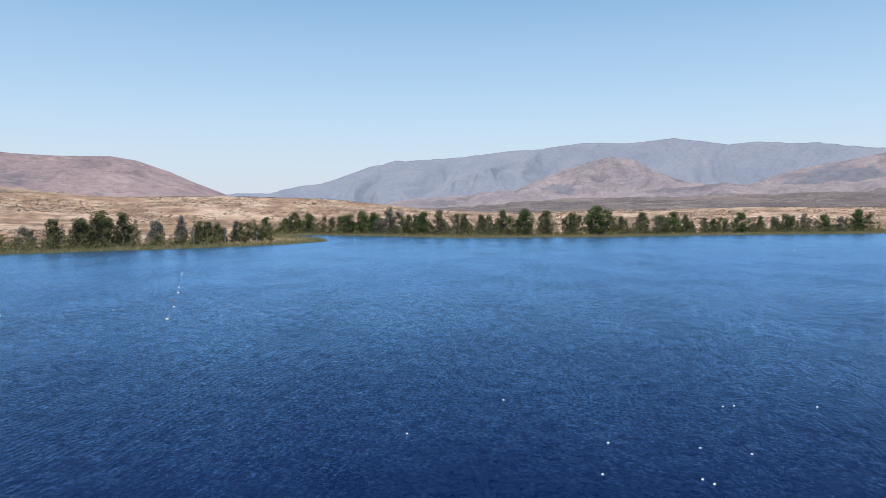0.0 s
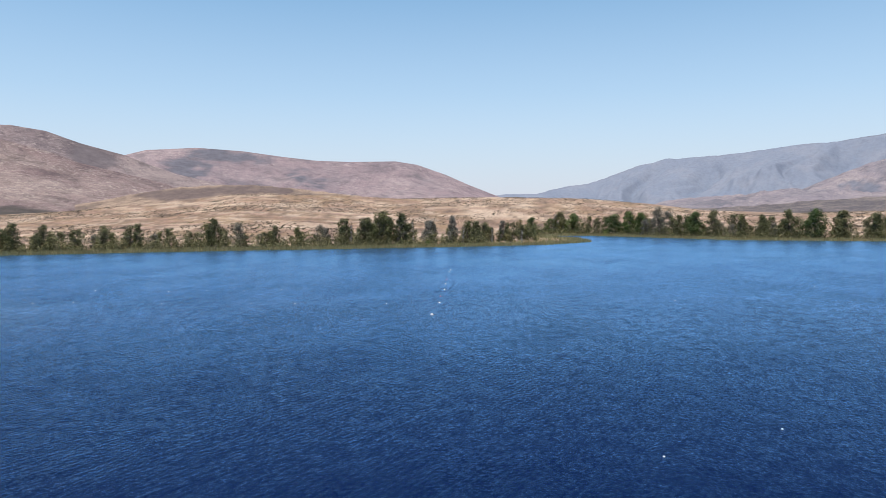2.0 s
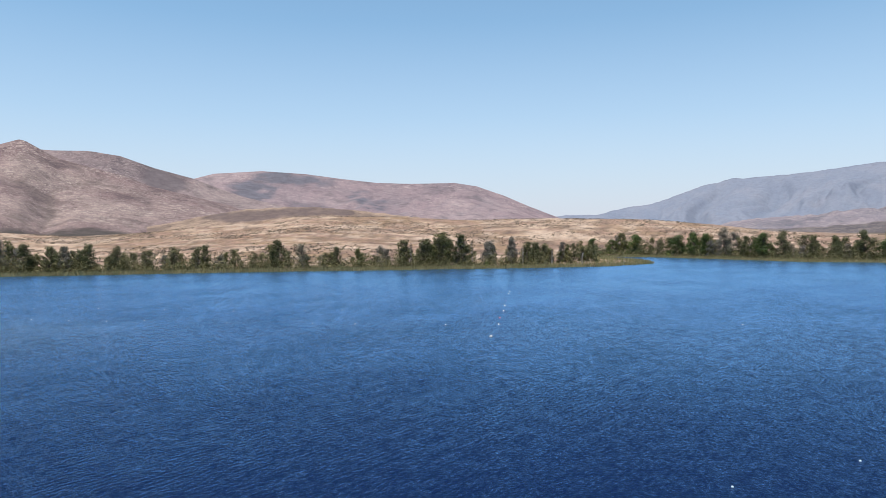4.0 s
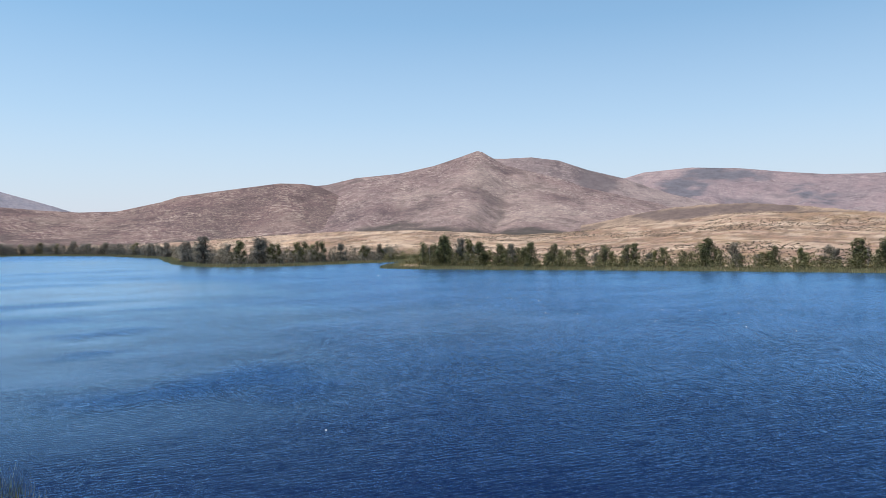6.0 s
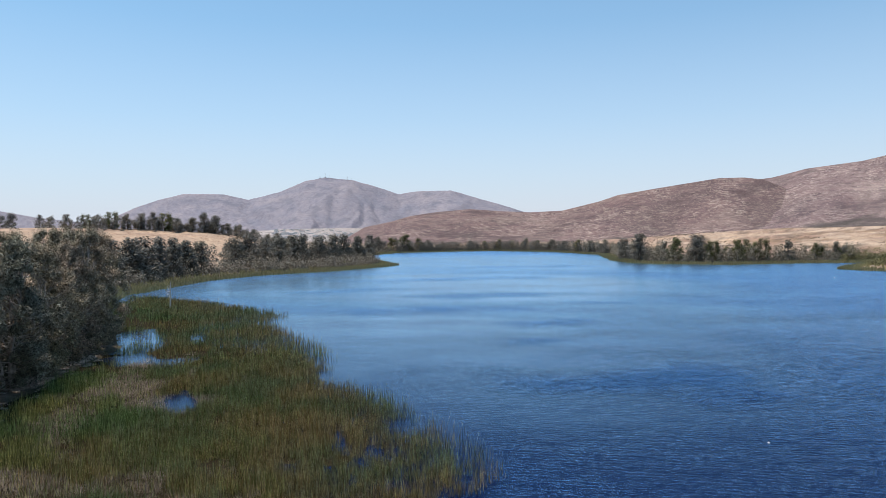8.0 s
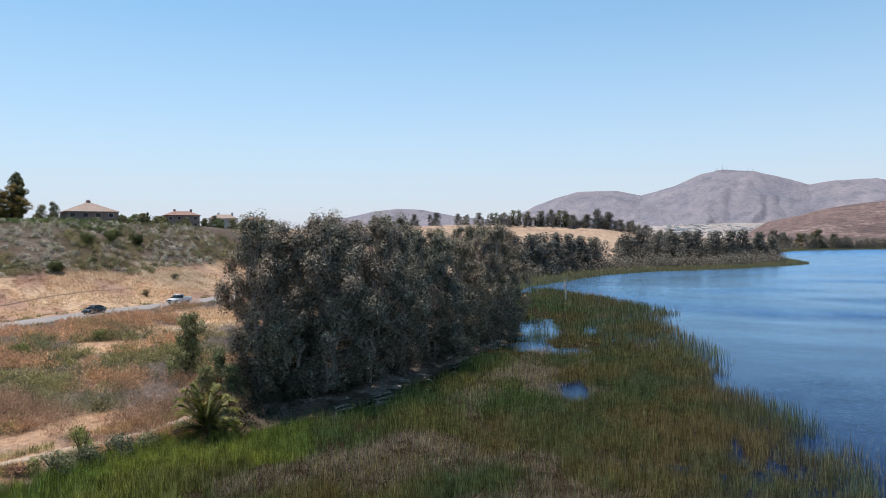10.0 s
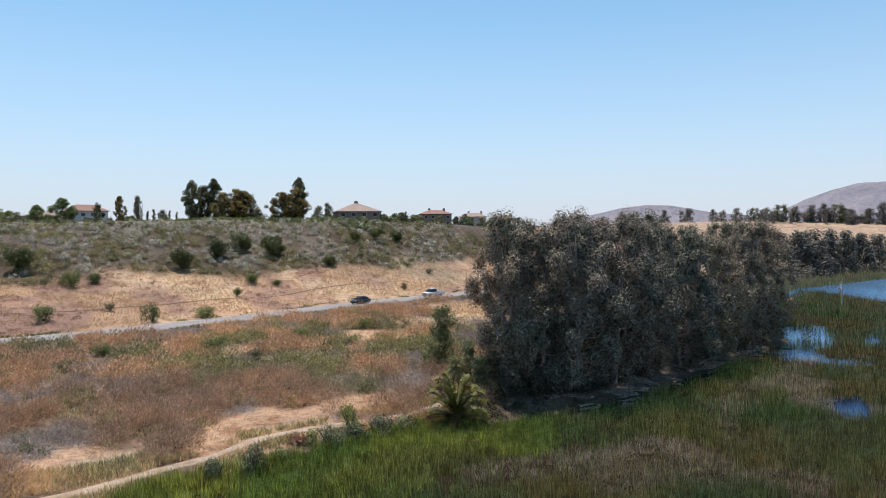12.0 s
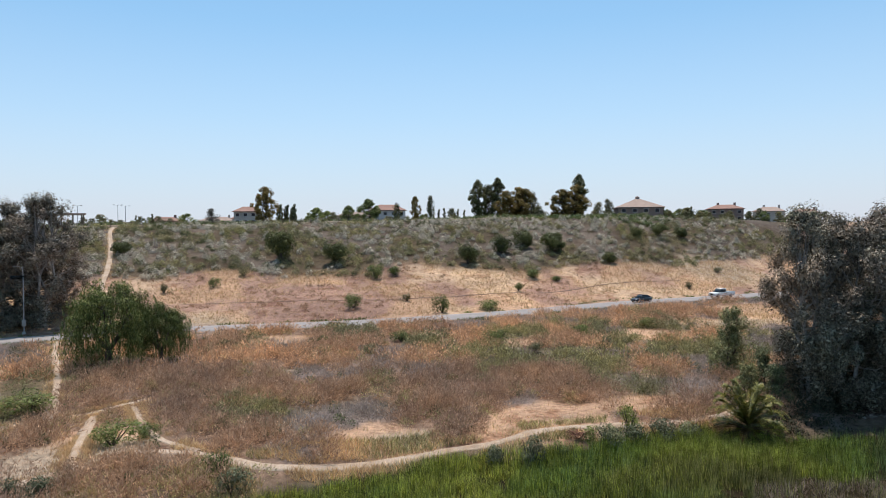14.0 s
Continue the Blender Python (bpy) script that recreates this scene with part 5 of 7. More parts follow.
stuff("dry_grass", blade_tris(rng, pg, rng.uniform(0.18, 0.45, len(pg)), 0.07 * np.clip(np.hypot(pg[:, 0], pg[:, 1]) / 80, 1, 2), 0.6), L_STRAW, "dry orange-gold grass on the bank", "grass")
# weeds between the path and the reeds
xb, yb, zb_, sb_, bb3, rb3 = scatter(rng, 150000, 139, 200, 46, 74)
near_reeds = (sb_ > 0.2) & (sb_ < 7) & free_ground(xb, yb, -0.35) & (fbm(xb / 3, yb / 3, 3, 187) > 0.42)
weedy = fbm(xb / 7, yb / 7, 3, 191) + 0.3 * (rng.uniform(0, 1, xb.shape) - 0.5) > 0.52
pb3 = np.stack([xb, yb, zb_], 1)
for mask, m_, label in ((near_reeds & ~weedy, L_STRAW, "straw-coloured grass between the path and the reeds"), (near_reeds & weedy, L_SAGE, "dull green weeds between the path and the reeds")):
    q_ = pb3[mask]
    stuff("bank_grass", blade_tris(rng, q_, rng.uniform(0.25, 0.7, len(q_)), 0.06, 0.5), m_, label, "grass")
# straw and weeds that lean over the path edges
edges = []
for line, half in zip(PATH_LINES[:6], (0.5, 0.65, 0.45, 0.45, 0.5, 0.6)):
    i = rng.integers(0, len(line) - 1, 5200)
    dl = line[i + 1] - line[i]
    dl /= np.linalg.norm(dl, axis=1)[:, None]
    off = rng.choice([-1, 1], 5200) * (half + np.abs(rng.normal(size=5200)) * 0.45 - 0.12)
    pv = line[i] + dl * rng.uniform(0, 2, (5200, 1)) + np.stack([-dl[:, 1], dl[:, 0]], 1) * off[:, None]
    pv = pv[fbm(pv[:, 0] / 2.5, pv[:, 1] / 2.5, 3, 177) > 0.46]
    edges.append(np.column_stack([pv, height(pv[:, 0], pv[:, 1])[0]]))
edges = np.concatenate(edges)
stuff("path_grass", blade_tris(rng, edges, rng.uniform(0.15, 0.5, len(edges)), 0.06, 0.6), L_STRAW, "dry straw leaning over the path edges", "grass")
# green verge along the road
line = PATH_LINES[-1]
i = rng.integers(0, len(line) - 1, 24000)
side = rng.choice([-1, 1], 24000) * rng.uniform(3.5, 5.4, 24000)
dl = line[i + 1] - line[i]
dl /= np.linalg.norm(dl, axis=1)[:, None]
pv = line[i] + dl * rng.uniform(0, 2, (24000, 1)) + np.stack([-dl[:, 1], dl[:, 0]], 1) * side[:, None]
keep_v = fbm(pv[:, 0] / 3, pv[:, 1] / 3, 3, 77) > 0.53
pv = pv[keep_v]
pv = np.column_stack([pv, height(pv[:, 0], pv[:, 1])[0]])
stuff("verge_weeds", blade_tris(rng, pv, rng.uniform(0.2, 0.5, len(pv)), 0.12, 0.5), L_YELLOW, "green weeds along the road edges", "weeds")

# ======== reed bed below the drone ========
REED_EDGE = [(115, 236), (112, 224), (108.8, 202), (103.6, 164), (105, 152), (100.3, 110), (99.2, 87), (94.8, 75), (91, 62), (87.7, 56), (85.6, 49), (80, 34)]
PONDS = [(114.9, 134, 4.2, 12), (112, 79.5, 2.6, 6), (112.8, 108, 4.0, 2.0), (110.5, 131, 1.4, 4), (115.4, 113, 2.8, 4), (116.5, 228, 10, 16)]


# bare litter along the foot of the grove, and beds of broken stalks in the reeds: bearing, distance
LITTER = [(131.6, 73), (128.4, 73.5), (124.6, 83.5), (121, 101), (117.8, 115)]
BROKEN = [(111, 50), (114.5, 53), (119, 62), (120.4, 70), (118.8, 80), (116.6, 90), (114.2, 108)]


def reeds(name, n, b0, b1, r0, r1, inner, outer, tall, wide, mat, label, seed, lean=0.2):
    """Stalks in the reed bed, between inner and outer share of its width from the water's edge."""
    rng = np.random.default_rng(seed)
    x, y, z, sd, b, r = scatter(rng, n, b0, b1, r0, r1)
    edge = np.array([polar(*p) for p in REED_EDGE])
    poly = [tuple(p) for p in edge] + [polar(200, 5), polar(200, 46), polar(178, 47), polar(162.5, 53), polar(143, 63), polar(131.7, 73), polar(122, 95), polar(116.2, 128), polar(118, 170), polar(119, 215)]
    d, inside = seg_distance(x, y, poly)
    de = seg_distance(x, y, [tuple(p) for p in edge], False)[0]
    wob = fbm(x / 9, y / 9, 5, 5)
    ok = inside & (sd < np.where(b > 138, 2.5, -1.5)) & (d > 0.3)
    ok &= rng.uniform(0, 1, n) < np.clip(de / np.where(r > 110, 5.0, 10.0), 0.05, 1) * smooth(wob + np.clip(de / 30, 0, 0.4), 0.25, 0.5)
    tuft = vnoise(x / 0.8, y / 0.8, 9) * 0.65 + vnoise(x / 2.2, y / 2.2, 19) * 0.35
    ok &= rng.uniform(0, 1, n) < smooth(tuft, 0.22, 0.52)
    share = de / (de + np.maximum(-sd, 0.3)) + 0.7 * (wob - 0.5)
    fade = min(14.0, (b1 - b0) / 4)
    ok &= rng.uniform(0, 1, n) < np.clip((b - b0) / fade, 0, 1) * np.clip((b1 - b) / fade, 0, 1)
    ok &= (share >= inner) & (share < outer)
    fallen = smooth(fbm(x / 8, y / 8, 3, 205), 0.54, 0.60) * ((share > 0.45) & (share < 0.95) & (b > 106) & (b < 140))
    bed = seg_distance(x, y, [polar(*q) for q in BROKEN], False)[0]
    fallen = np.maximum(fallen, smooth(-bed + 5 * (fbm(x / 4, y / 4, 3, 207) - 0.5), -2.6, -0.8) * np.where(r > 60, 0.75, 0.35))
    ok &= seg_distance(x, y, [polar(*q) for q in LITTER], False)[0] > 1.9
    ok &= rng.uniform(0, 1, n) < (fallen if name == "bleached_reeds" else 1 - 0.85 * fallen)
    for pb, pr, along, across in PONDS:
        cx, cy = polar(pb, pr)
        ux, uy = polar(pb, 1)
        a, c = (x - cx) * ux + (y - cy) * uy, (x - cx) * uy - (y - cy) * ux
        dd = np.hypot(a / across, c / along)
        ok &= dd + 1.5 * (wob - 0.5) > rng.uniform(0.55, 1.25, n)
    p = np.stack([x, y, np.maximum(z, 0) * 0 - 0.15 + np.maximum(z, 0)], 1)[ok]
    t = tall * rng.uniform(0.45, 1.15, len(p)) * (0.7 + 0.6 * wob[ok]) * (0.62 + 0.72 * tuft[ok])
    return stuff(name, blade_tris(rng, p, t, wide * np.clip(r[ok] / 60, 1, 3), lean), mat, label, "reeds")


# dark sheet added as shade between stalks, sunk underwater at ponds and outer edge
pb_, pr_ = np.meshgrid(np.arange(78, 206, 0.6), np.concatenate([np.arange(30, 100, 1.2), np.arange(100, 242, 3.0)]), indexing="ij")
fx, fy = polar(pb_, pr_)
edge_xy = [polar(*q) for q in REED_EDGE]
bed = edge_xy + [polar(200, 5), polar(200, 46), polar(178, 47), polar(162.5, 53), polar(143, 63), polar(131.7, 73), polar(122, 95), polar(116.2, 128), polar(118, 170), polar(119, 215)]
fd, fin = seg_distance(fx.ravel(), fy.ravel(), bed)
fe = seg_distance(fx.ravel(), fy.ravel(), edge_xy, False)[0]
fw = fbm(fx.ravel() / 5, fy.ravel() / 5, 4, 15)
lift = np.where(fin, np.clip((fe - 8.0 + 22.0 * (fw - 0.5)) / 9.0, 0, 1), 0.0)
for pb, pr, along, across in PONDS:
    cx, cy = polar(pb, pr)
    ux, uy = polar(pb, 1)
    a, c = (fx.ravel() - cx) * ux + (fy.ravel() - cy) * uy, (fx.ravel() - cx) * uy - (fy.ravel() - cy) * ux
    lift *= smooth(np.hypot(a / across, c / along) + 0.9 * (fw - 0.5), 0.9, 1.5)
fz = -0.5 + 0.62 * np.clip(lift * (1.0 + 0.4 * (fw - 0.5)), 0, 1.1)
me = mesh_from("reed_bed", np.column_stack([fx.ravel(), fy.ravel(), fz]), grid_faces(*fx.shape)[:, ::-1])
M_REED_SHADE = plain_mat("reed_shade", (0.032, 0.025, 0.015), 1.0, 0.5, 1.2, bump=0.05)
M_REED_SHADE.node_tree.nodes["Principled BSDF"].inputs["Specular IOR Level"].default_value = 0.0
me.materials.append(M_REED_SHADE)
tagged(new("reed_bed", me), "dark sheet added under the reeds as shade between the stalks", "mud", kind="structure")
reeds("brown_reeds", 620000, 74, 152, 36, 100, 0.0, 0.66, 1.7, 0.03, L_REEDBROWN, "tall brown-green reeds standing in the shallows", 31, 0.12)
reeds("brown_reeds", 210000, 92, 124, 100, 240, -1, 0.7, 1.7, 0.03, L_REEDBROWN, "brown reeds in the bay", 32, 0.12)
reeds("green_reeds", 420000, 84, 158, 36, 100, 0.35, 1.5, 1.6, 0.031, L_REEDGREEN, "dark green reeds near the bank", 33, 0.14)
reeds("green_reeds", 140000, 92, 124, 100, 240, 0.3, 1.5, 1.6, 0.03, L_REEDGREEN, "dark green reeds in the bay", 34, 0.14)
reeds("green_reeds", 170000, 76, 150, 36, 110, 0.05, 0.5, 1.55, 0.03, L_REEDGREEN, "green reeds among the brown ones", 37, 0.12)
reeds("green_reeds", 280000, 118, 206, 30, 56, 0.0, 1.6, 1.2, 0.034, L_REEDGREEN, "dark green reeds below the path", 39, 0.16)
reeds("fresh_reeds", 300000, 132, 152, 55, 72, 0.0, 1.6, 1.2, 0.036, L_REEDBRIGHT, "fresh bright green reeds below the palm", 38, 0.16)
reeds("fresh_reeds", 480000, 140, 204, 36, 66, 0.0, 1.6, 1.15, 0.036, L_REEDBRIGHT, "fresh bright green reeds beside the path", 35, 0.16)
reeds("bleached_reeds", 640000, 98, 146, 40, 135, 0.25, 1.2, 0.8, 0.035, L_REEDDEAD, "flattened bleached reeds by the bank", 36, 0.6)


# ======== gum grove on the bank ========
GROVE = "gum trees of the grove on the bank"
for i in range(3):
    keep(f"grove{i}", make_tree("tall_gum_tree", 200 + i, L_GREY, M_BARK, 19.5, 10.0, 0.05, 99, 310, 0.14, 3, 0.3, 1.15, core=26, stretch=1.25, label="tall grey gum tree with several pale trunks", group=GROVE, shade=0.095))
grove_rows = [(136.4, 73.5, 19.0), (133.9, 74.5, 19.8), (131.4, 76, 19.2), (128.4, 80, 19.5), (125.6, 86, 19.0), (123.0, 93.5, 19.5), (120.8, 102, 19.2), (119.0, 112, 20), (117.7, 123, 20.3), (116.9, 135, 20),
              (135.2, 82, 19.8), (132.6, 85, 20.5), (129.0, 91, 20), (125.8, 98, 20.4), (123.0, 107, 20), (120.6, 118, 20.8), (118.9, 130, 20.8), (117.8, 143, 20)]
random.seed(9)
for b, r, h in grove_rows:
    plant(f"grove{random.randrange(3)}", b, r + 1.5, h * random.uniform(0.9, 1.03) * (0.91 if b < 124.5 else 1.0), random.uniform(0.85, 1.2))
plant("grove1", 192.3, 127, 20.6, 1.2)
plant("grove2", 195.6, 131, 18.5, 1.1)
plant("grove0", 193.4, 131, 19.2, 1.15)
plant("grove2", 190.9, 133, 14.0, 1.1)
plant("grove1", 194.6, 126, 15.5, 1.2)
plant("grove0", 197.5, 128, 19.0, 1.2)
rng = np.random.default_rng(41)
# mounds added where the grove's foot lies in shade, dark by their leaf colour
gp = np.array([polar(b + rng.normal() * 1.3, r + 4 + abs(rng.normal()) * 3) for b, r, h in grove_rows for k in range(8)] + [polar(rng.uniform(134, 138.8), rng.uniform(71, 80)) for k in range(22)])
gp = np.column_stack([gp, height(gp[:, 0], gp[:, 1])[0]])
stuff("grove_undergrowth", mound_leaves(rng, gp, rng.uniform(1.2, 2.6, len(gp)), rng.uniform(2, 5.5, len(gp)), 190, 0.17), L_UNDER, "undergrowth between the gum trunks, leaves darkened as shade", "bushes")

lp = np.array([polar(rng.uniform(124, 139.5), rng.uniform(62, 84)) for k in range(420)])
lz, lsd = height(lp[:, 0], lp[:, 1])[:2]
lp = np.column_stack([lp, lz])[(lsd > 0.3) & (lsd < 8) & (seg_distance(lp[:, 0], lp[:, 1], [polar(*q) for q in LITTER], False)[0] > 3.0)]
stuff("low_undergrowth", mound_leaves(rng, lp, rng.uniform(0.5, 1.2, len(lp)), rng.uniform(0.3, 1.1, len(lp)), 110, 0.12), L_UNDER, "low undergrowth at the grove's foot, leaves darkened as shade", "bushes")

# fallen bark and bleached leaves on the bare strip between the trunks and the reeds
L_LITTER = leaf_mat("fallen_bark", [(0.30, 0.22, 0.18), (0.52, 0.42, 0.36), (0.72, 0.62, 0.55)], 0.9, 0.0)
fx, fy, fz = scatter(rng, 420000, 114, 136, 66, 124)[:3]
bare = seg_distance(fx, fy, [polar(*q) for q in LITTER], False)[0]
thick = smooth(-bare + 3.0 * (fbm(fx / 5, fy / 5, 3, 211) - 0.5), -2.6, -1.2) * smooth(fbm(fx / 2.2, fy / 2.2, 3, 213), 0.45, 0.6) * 0.7
fok = rng.uniform(0, 1, len(fx)) < thick
fp = np.stack([fx, fy, np.maximum(fz, 0.12) + 0.03], 1)[fok]
stuff("fallen_bark", blade_tris(rng, fp, 0.07, 0.22, 2.6), L_LITTER, "pale fallen bark and leaves under the gum trees", "litter")

# ======== single trees near the bank ========
def weeping_tree(name, seed, leaf, bark, tall, wide, label, clumps=50):
    """A pepper tree: forked crooked trunk, domed crown of clumps with hanging strands of fine leaves, open below."""
    g = np.random.default_rng(seed)
    root = tagged(new(name), label, "tree")
    runs, q, out, hang = [], [], [], []
    fork = np.array((0.1, 0.0, tall * 0.2))
    runs.append((np.array([(0, 0, -0.4), (0.12, -0.08, tall * 0.1), fork]), np.array([0.055, 0.042, 0.036]) * tall))
    heads = []
    for k in range(5):
        a = k * 1.257 + g.uniform(-0.3, 0.3)
        tip = np.array((math.cos(a) * wide * 0.24, math.sin(a) * wide * 0.24, tall * g.uniform(0.5, 0.68)))
        mid = (fork + tip) / 2 + np.array((math.cos(a), math.sin(a), -0.3)) * 0.03 * wide
        runs.append((np.array([fork, mid, tip]), np.array([0.026, 0.019, 0.011]) * tall))
        heads.append(tip)
    for k in range(clumps):
        f = (k + 0.5) / clumps
        a, up = k * 2.39996, 1 - 1.45 * f
        ring = math.sqrt(max(0.0, 1 - up * up * 0.98))
        c = np.array((math.cos(a) * ring * wide * 0.42, math.sin(a) * ring * wide * 0.42, tall * (0.53 + 0.38 * up)))
        c += g.normal(size=3) * np.array((0.045, 0.045, 0.03)) * tall
        head = min(heads, key=lambda h: np.linalg.norm(h - c))
        runs.append((np.array([head, (head + c) / 2 + np.array((0, 0, 0.03 * tall)), c]), np.array([0.009, 0.006, 0.003]) * tall))
        rad = wide * g.uniform(0.10, 0.16)
        d = g.normal(size=(330, 3))
        d *= (g.uniform(0.3, 1, 330) ** 0.45 / np.linalg.norm(d, axis=1))[:, None]
        q.append(c + d * rad * np.array((1, 1, 0.75)))
        out.append(d)
        for j in range(15):
            e = g.normal(size=2) * 0.6
            foot = c + np.array((e[0], e[1], 0)) * rad
            long = tall * g.uniform(0.14, 0.4) * (0.7 + 0.5 * f)
            t = np.linspace(0, 1, 22)
            strand = np.stack([foot[0] + e[0] * 0.3 * t, foot[1] + e[1] * 0.3 * t, np.maximum(foot[2] - long * t, 0.3)], 1)
            hang.append(strand + g.normal(size=strand.shape) * 0.07)
    part("trunk", tubes_mesh("trunk", runs, bark, 7), bark, root)
    v = leaf_tris(g, np.concatenate(q), 0.13, 0.0, 0.4, np.concatenate(out), 0.4)
    h = np.concatenate(hang)
    a = g.uniform(0, 6.283, len(h))
    s_ = np.stack([np.cos(a), np.sin(a), 0 * a], 1) * 0.05
    drop = g.normal(size=h.shape) * 0.08 - np.array((0, 0, 0.26))
    v = np.concatenate([v, np.stack([h - s_, h + s_, h + drop], 1).reshape(-1, 3)])
    part("crown", tri_mesh("crown", v, leaf), leaf, root)
    root["tall"] = tall
    return root


L_WEEP = leaf_mat("weeping_leaves", [(0.06, 0.08, 0.024), (0.15, 0.185, 0.055), (0.34, 0.36, 0.13)], 0.6, 0.2)
keep("pepper", weeping_tree("pepper_tree", 301, L_WEEP, M_DARKBARK, 9.8, 8.6, "weeping green pepper tree beside the road"))
plant("pepper", 187.9, 89, 9.8, 1.0, 20)
plant("pepper", 184.5, 91, 7.2, 0.95, 140)
L_YOUNG = leaf_mat("young_gum_leaves", [(0.105, 0.121, 0.06), (0.231, 0.25, 0.12), (0.448, 0.446, 0.24)], 0.6, 0.2)
keep("young", make_tree("young_gum_tree", 302, L_YOUNG, M_DARKBARK, 7.7, 3.8, 0.10, 54, 110, 0.14, 2, 0.4, label="slender young gum tree in the scrub", shade=0.17))
plant("young", 141.7, 85.6, 7.8)
plant("young", 139.4, 75, 5.0, 1.1)
plant("young", 138.3, 71, 4.2, 1.2)
plant("young", 140.5, 74, 3.4, 1.3)


def dead_tree(b, r, tall, label):
    root = tagged(new("dead_tree"), label, "dead tree")
    g = np.random.default_rng(55)
    runs = [(np.array([(0, 0, -0.4), (0.1, 0, tall * 0.4), (0.05, 0.1, tall * 0.75), (0.2, 0, tall)]), np.array([0.2, 0.16, 0.11, 0.04]))]
    for k in range(11):
        h = tall * g.uniform(0.35, 0.9)
        a, l = g.uniform(0, 2 * np.pi), g.uniform(0.6, 1.7)
        tip = (math.cos(a) * l, math.sin(a) * l, h + l * g.uniform(0.3, 0.9))
        runs.append((np.array([(0.08, 0.05, h), (tip[0] * 0.5, tip[1] * 0.5, h + 0.1), tip]), np.array([0.09, 0.065, 0.03])))
    part("trunk", tubes_mesh("trunk", runs, M_DEADWOOD, 5), M_DEADWOOD, root)
    x, y = polar(b, r)
    root.matrix_basis = pose(x, y, 0, 0, 0, 40)


dead_tree(112.5, 193, 6.8, "bleached dead tree standing in the reeds")

# ---- palm ----
L_PALM = leaf_mat("palm_leaflets", [(0.068, 0.08, 0.015), (0.195, 0.2, 0.04), (0.50, 0.44, 0.13)], 0.4, 0.2)
L_PALMDRY = leaf_mat("dry_palm_leaflets", [(0.16, 0.11, 0.06), (0.26, 0.18, 0.10), (0.36, 0.27, 0.16)], 0.9, 0.15)
M_PALMTRUNK = plain_mat("palm_trunk", (0.20, 0.15, 0.10), 0.95, 0.4, 6.0, bump=0.03)


def frond_mesh(seed, length, lift, mat):
    """One arched frond: rib and two rows of thin leaflets that stand up in a V."""
    g = np.random.default_rng(seed)
    n = 64
    t = np.linspace(0.08, 1, n)
    x = length * t * (1 - 0.16 * t * t) / math.sqrt(1 + 0.3 * lift * lift)
    z = length * (lift * t - (0.2 + lift * 0.55) * t ** 2.4) / math.sqrt(1 + 0.3 * lift * lift)
    rib = np.stack([x, 0 * x, z], 1)
    v = []
    for side in (-1, 1):
        l = 0.58 * np.sin(np.pi * np.clip(t * 0.9 + 0.09, 0, 1)) ** 0.6 * g.uniform(0.8, 1.15, n)
        tip = rib + np.stack([0.6 * l, side * l * (0.62 + 0.12 * g.normal(size=n)), 0.28 * l + g.normal(size=n) * 0.06], 1)
        w = np.array((0.05, 0, 0.02))
        v.append(np.stack([rib - w, rib + w, tip], 1).reshape(-1, 3))
    r2 = rib[::4]
    for k in range(len(r2) - 1):
        s_ = np.array((0, 0.025, 0))
        v.append(np.array([r2[k] - s_, r2[k] + s_, r2[k + 1]]))
    return tri_mesh("frond", np.concatenate(v), mat)


def palm(b, r, label):
    root = tagged(new("palm_tree"), label, "palm")
    x, y = polar(b, r)
    root.matrix_basis = pose(x, y, max(ground_z(x, y), 0), 0, 0, 0)
    z = np.linspace(-0.3, 1.6, 9)
    part("trunk", tubes_mesh("trunk", [(np.stack([0 * z, 0 * z, z], 1), 0.42 + 0.06 * np.cos(np.arange(9) * 2.2))], M_PALMTRUNK, 12), M_PALMTRUNK, root)
    lifts = (-0.05, 0.35, 0.8, 1.4, 2.4, 4.0)
    meshes = [frond_mesh(70 + k, 4.2, lift, L_PALMDRY if k == 0 else L_PALM) for k, lift in enumerate(lifts)]
    g = random.Random(3)
    for k in range(96):
        f = k / 95
        level = min(5, int(f * 6.4 - 0.15)) if f > 0.1 else 0
        ob = part("dry_frond" if level == 0 else "frond", meshes[level], L_PALM, root, "withered brown frond" if level == 0 else "")
        ob.matrix_basis = pose(0, 0, 1.4 + 0.35 * f, g.uniform(-14, 14), g.uniform(-9, 9), k * 137.5 + g.uniform(-8, 8)) @ Matrix.Scale(g.uniform(0.8, 1.06), 4)


palm(140.4, 62.5, "stout feather palm with arching green fronds")

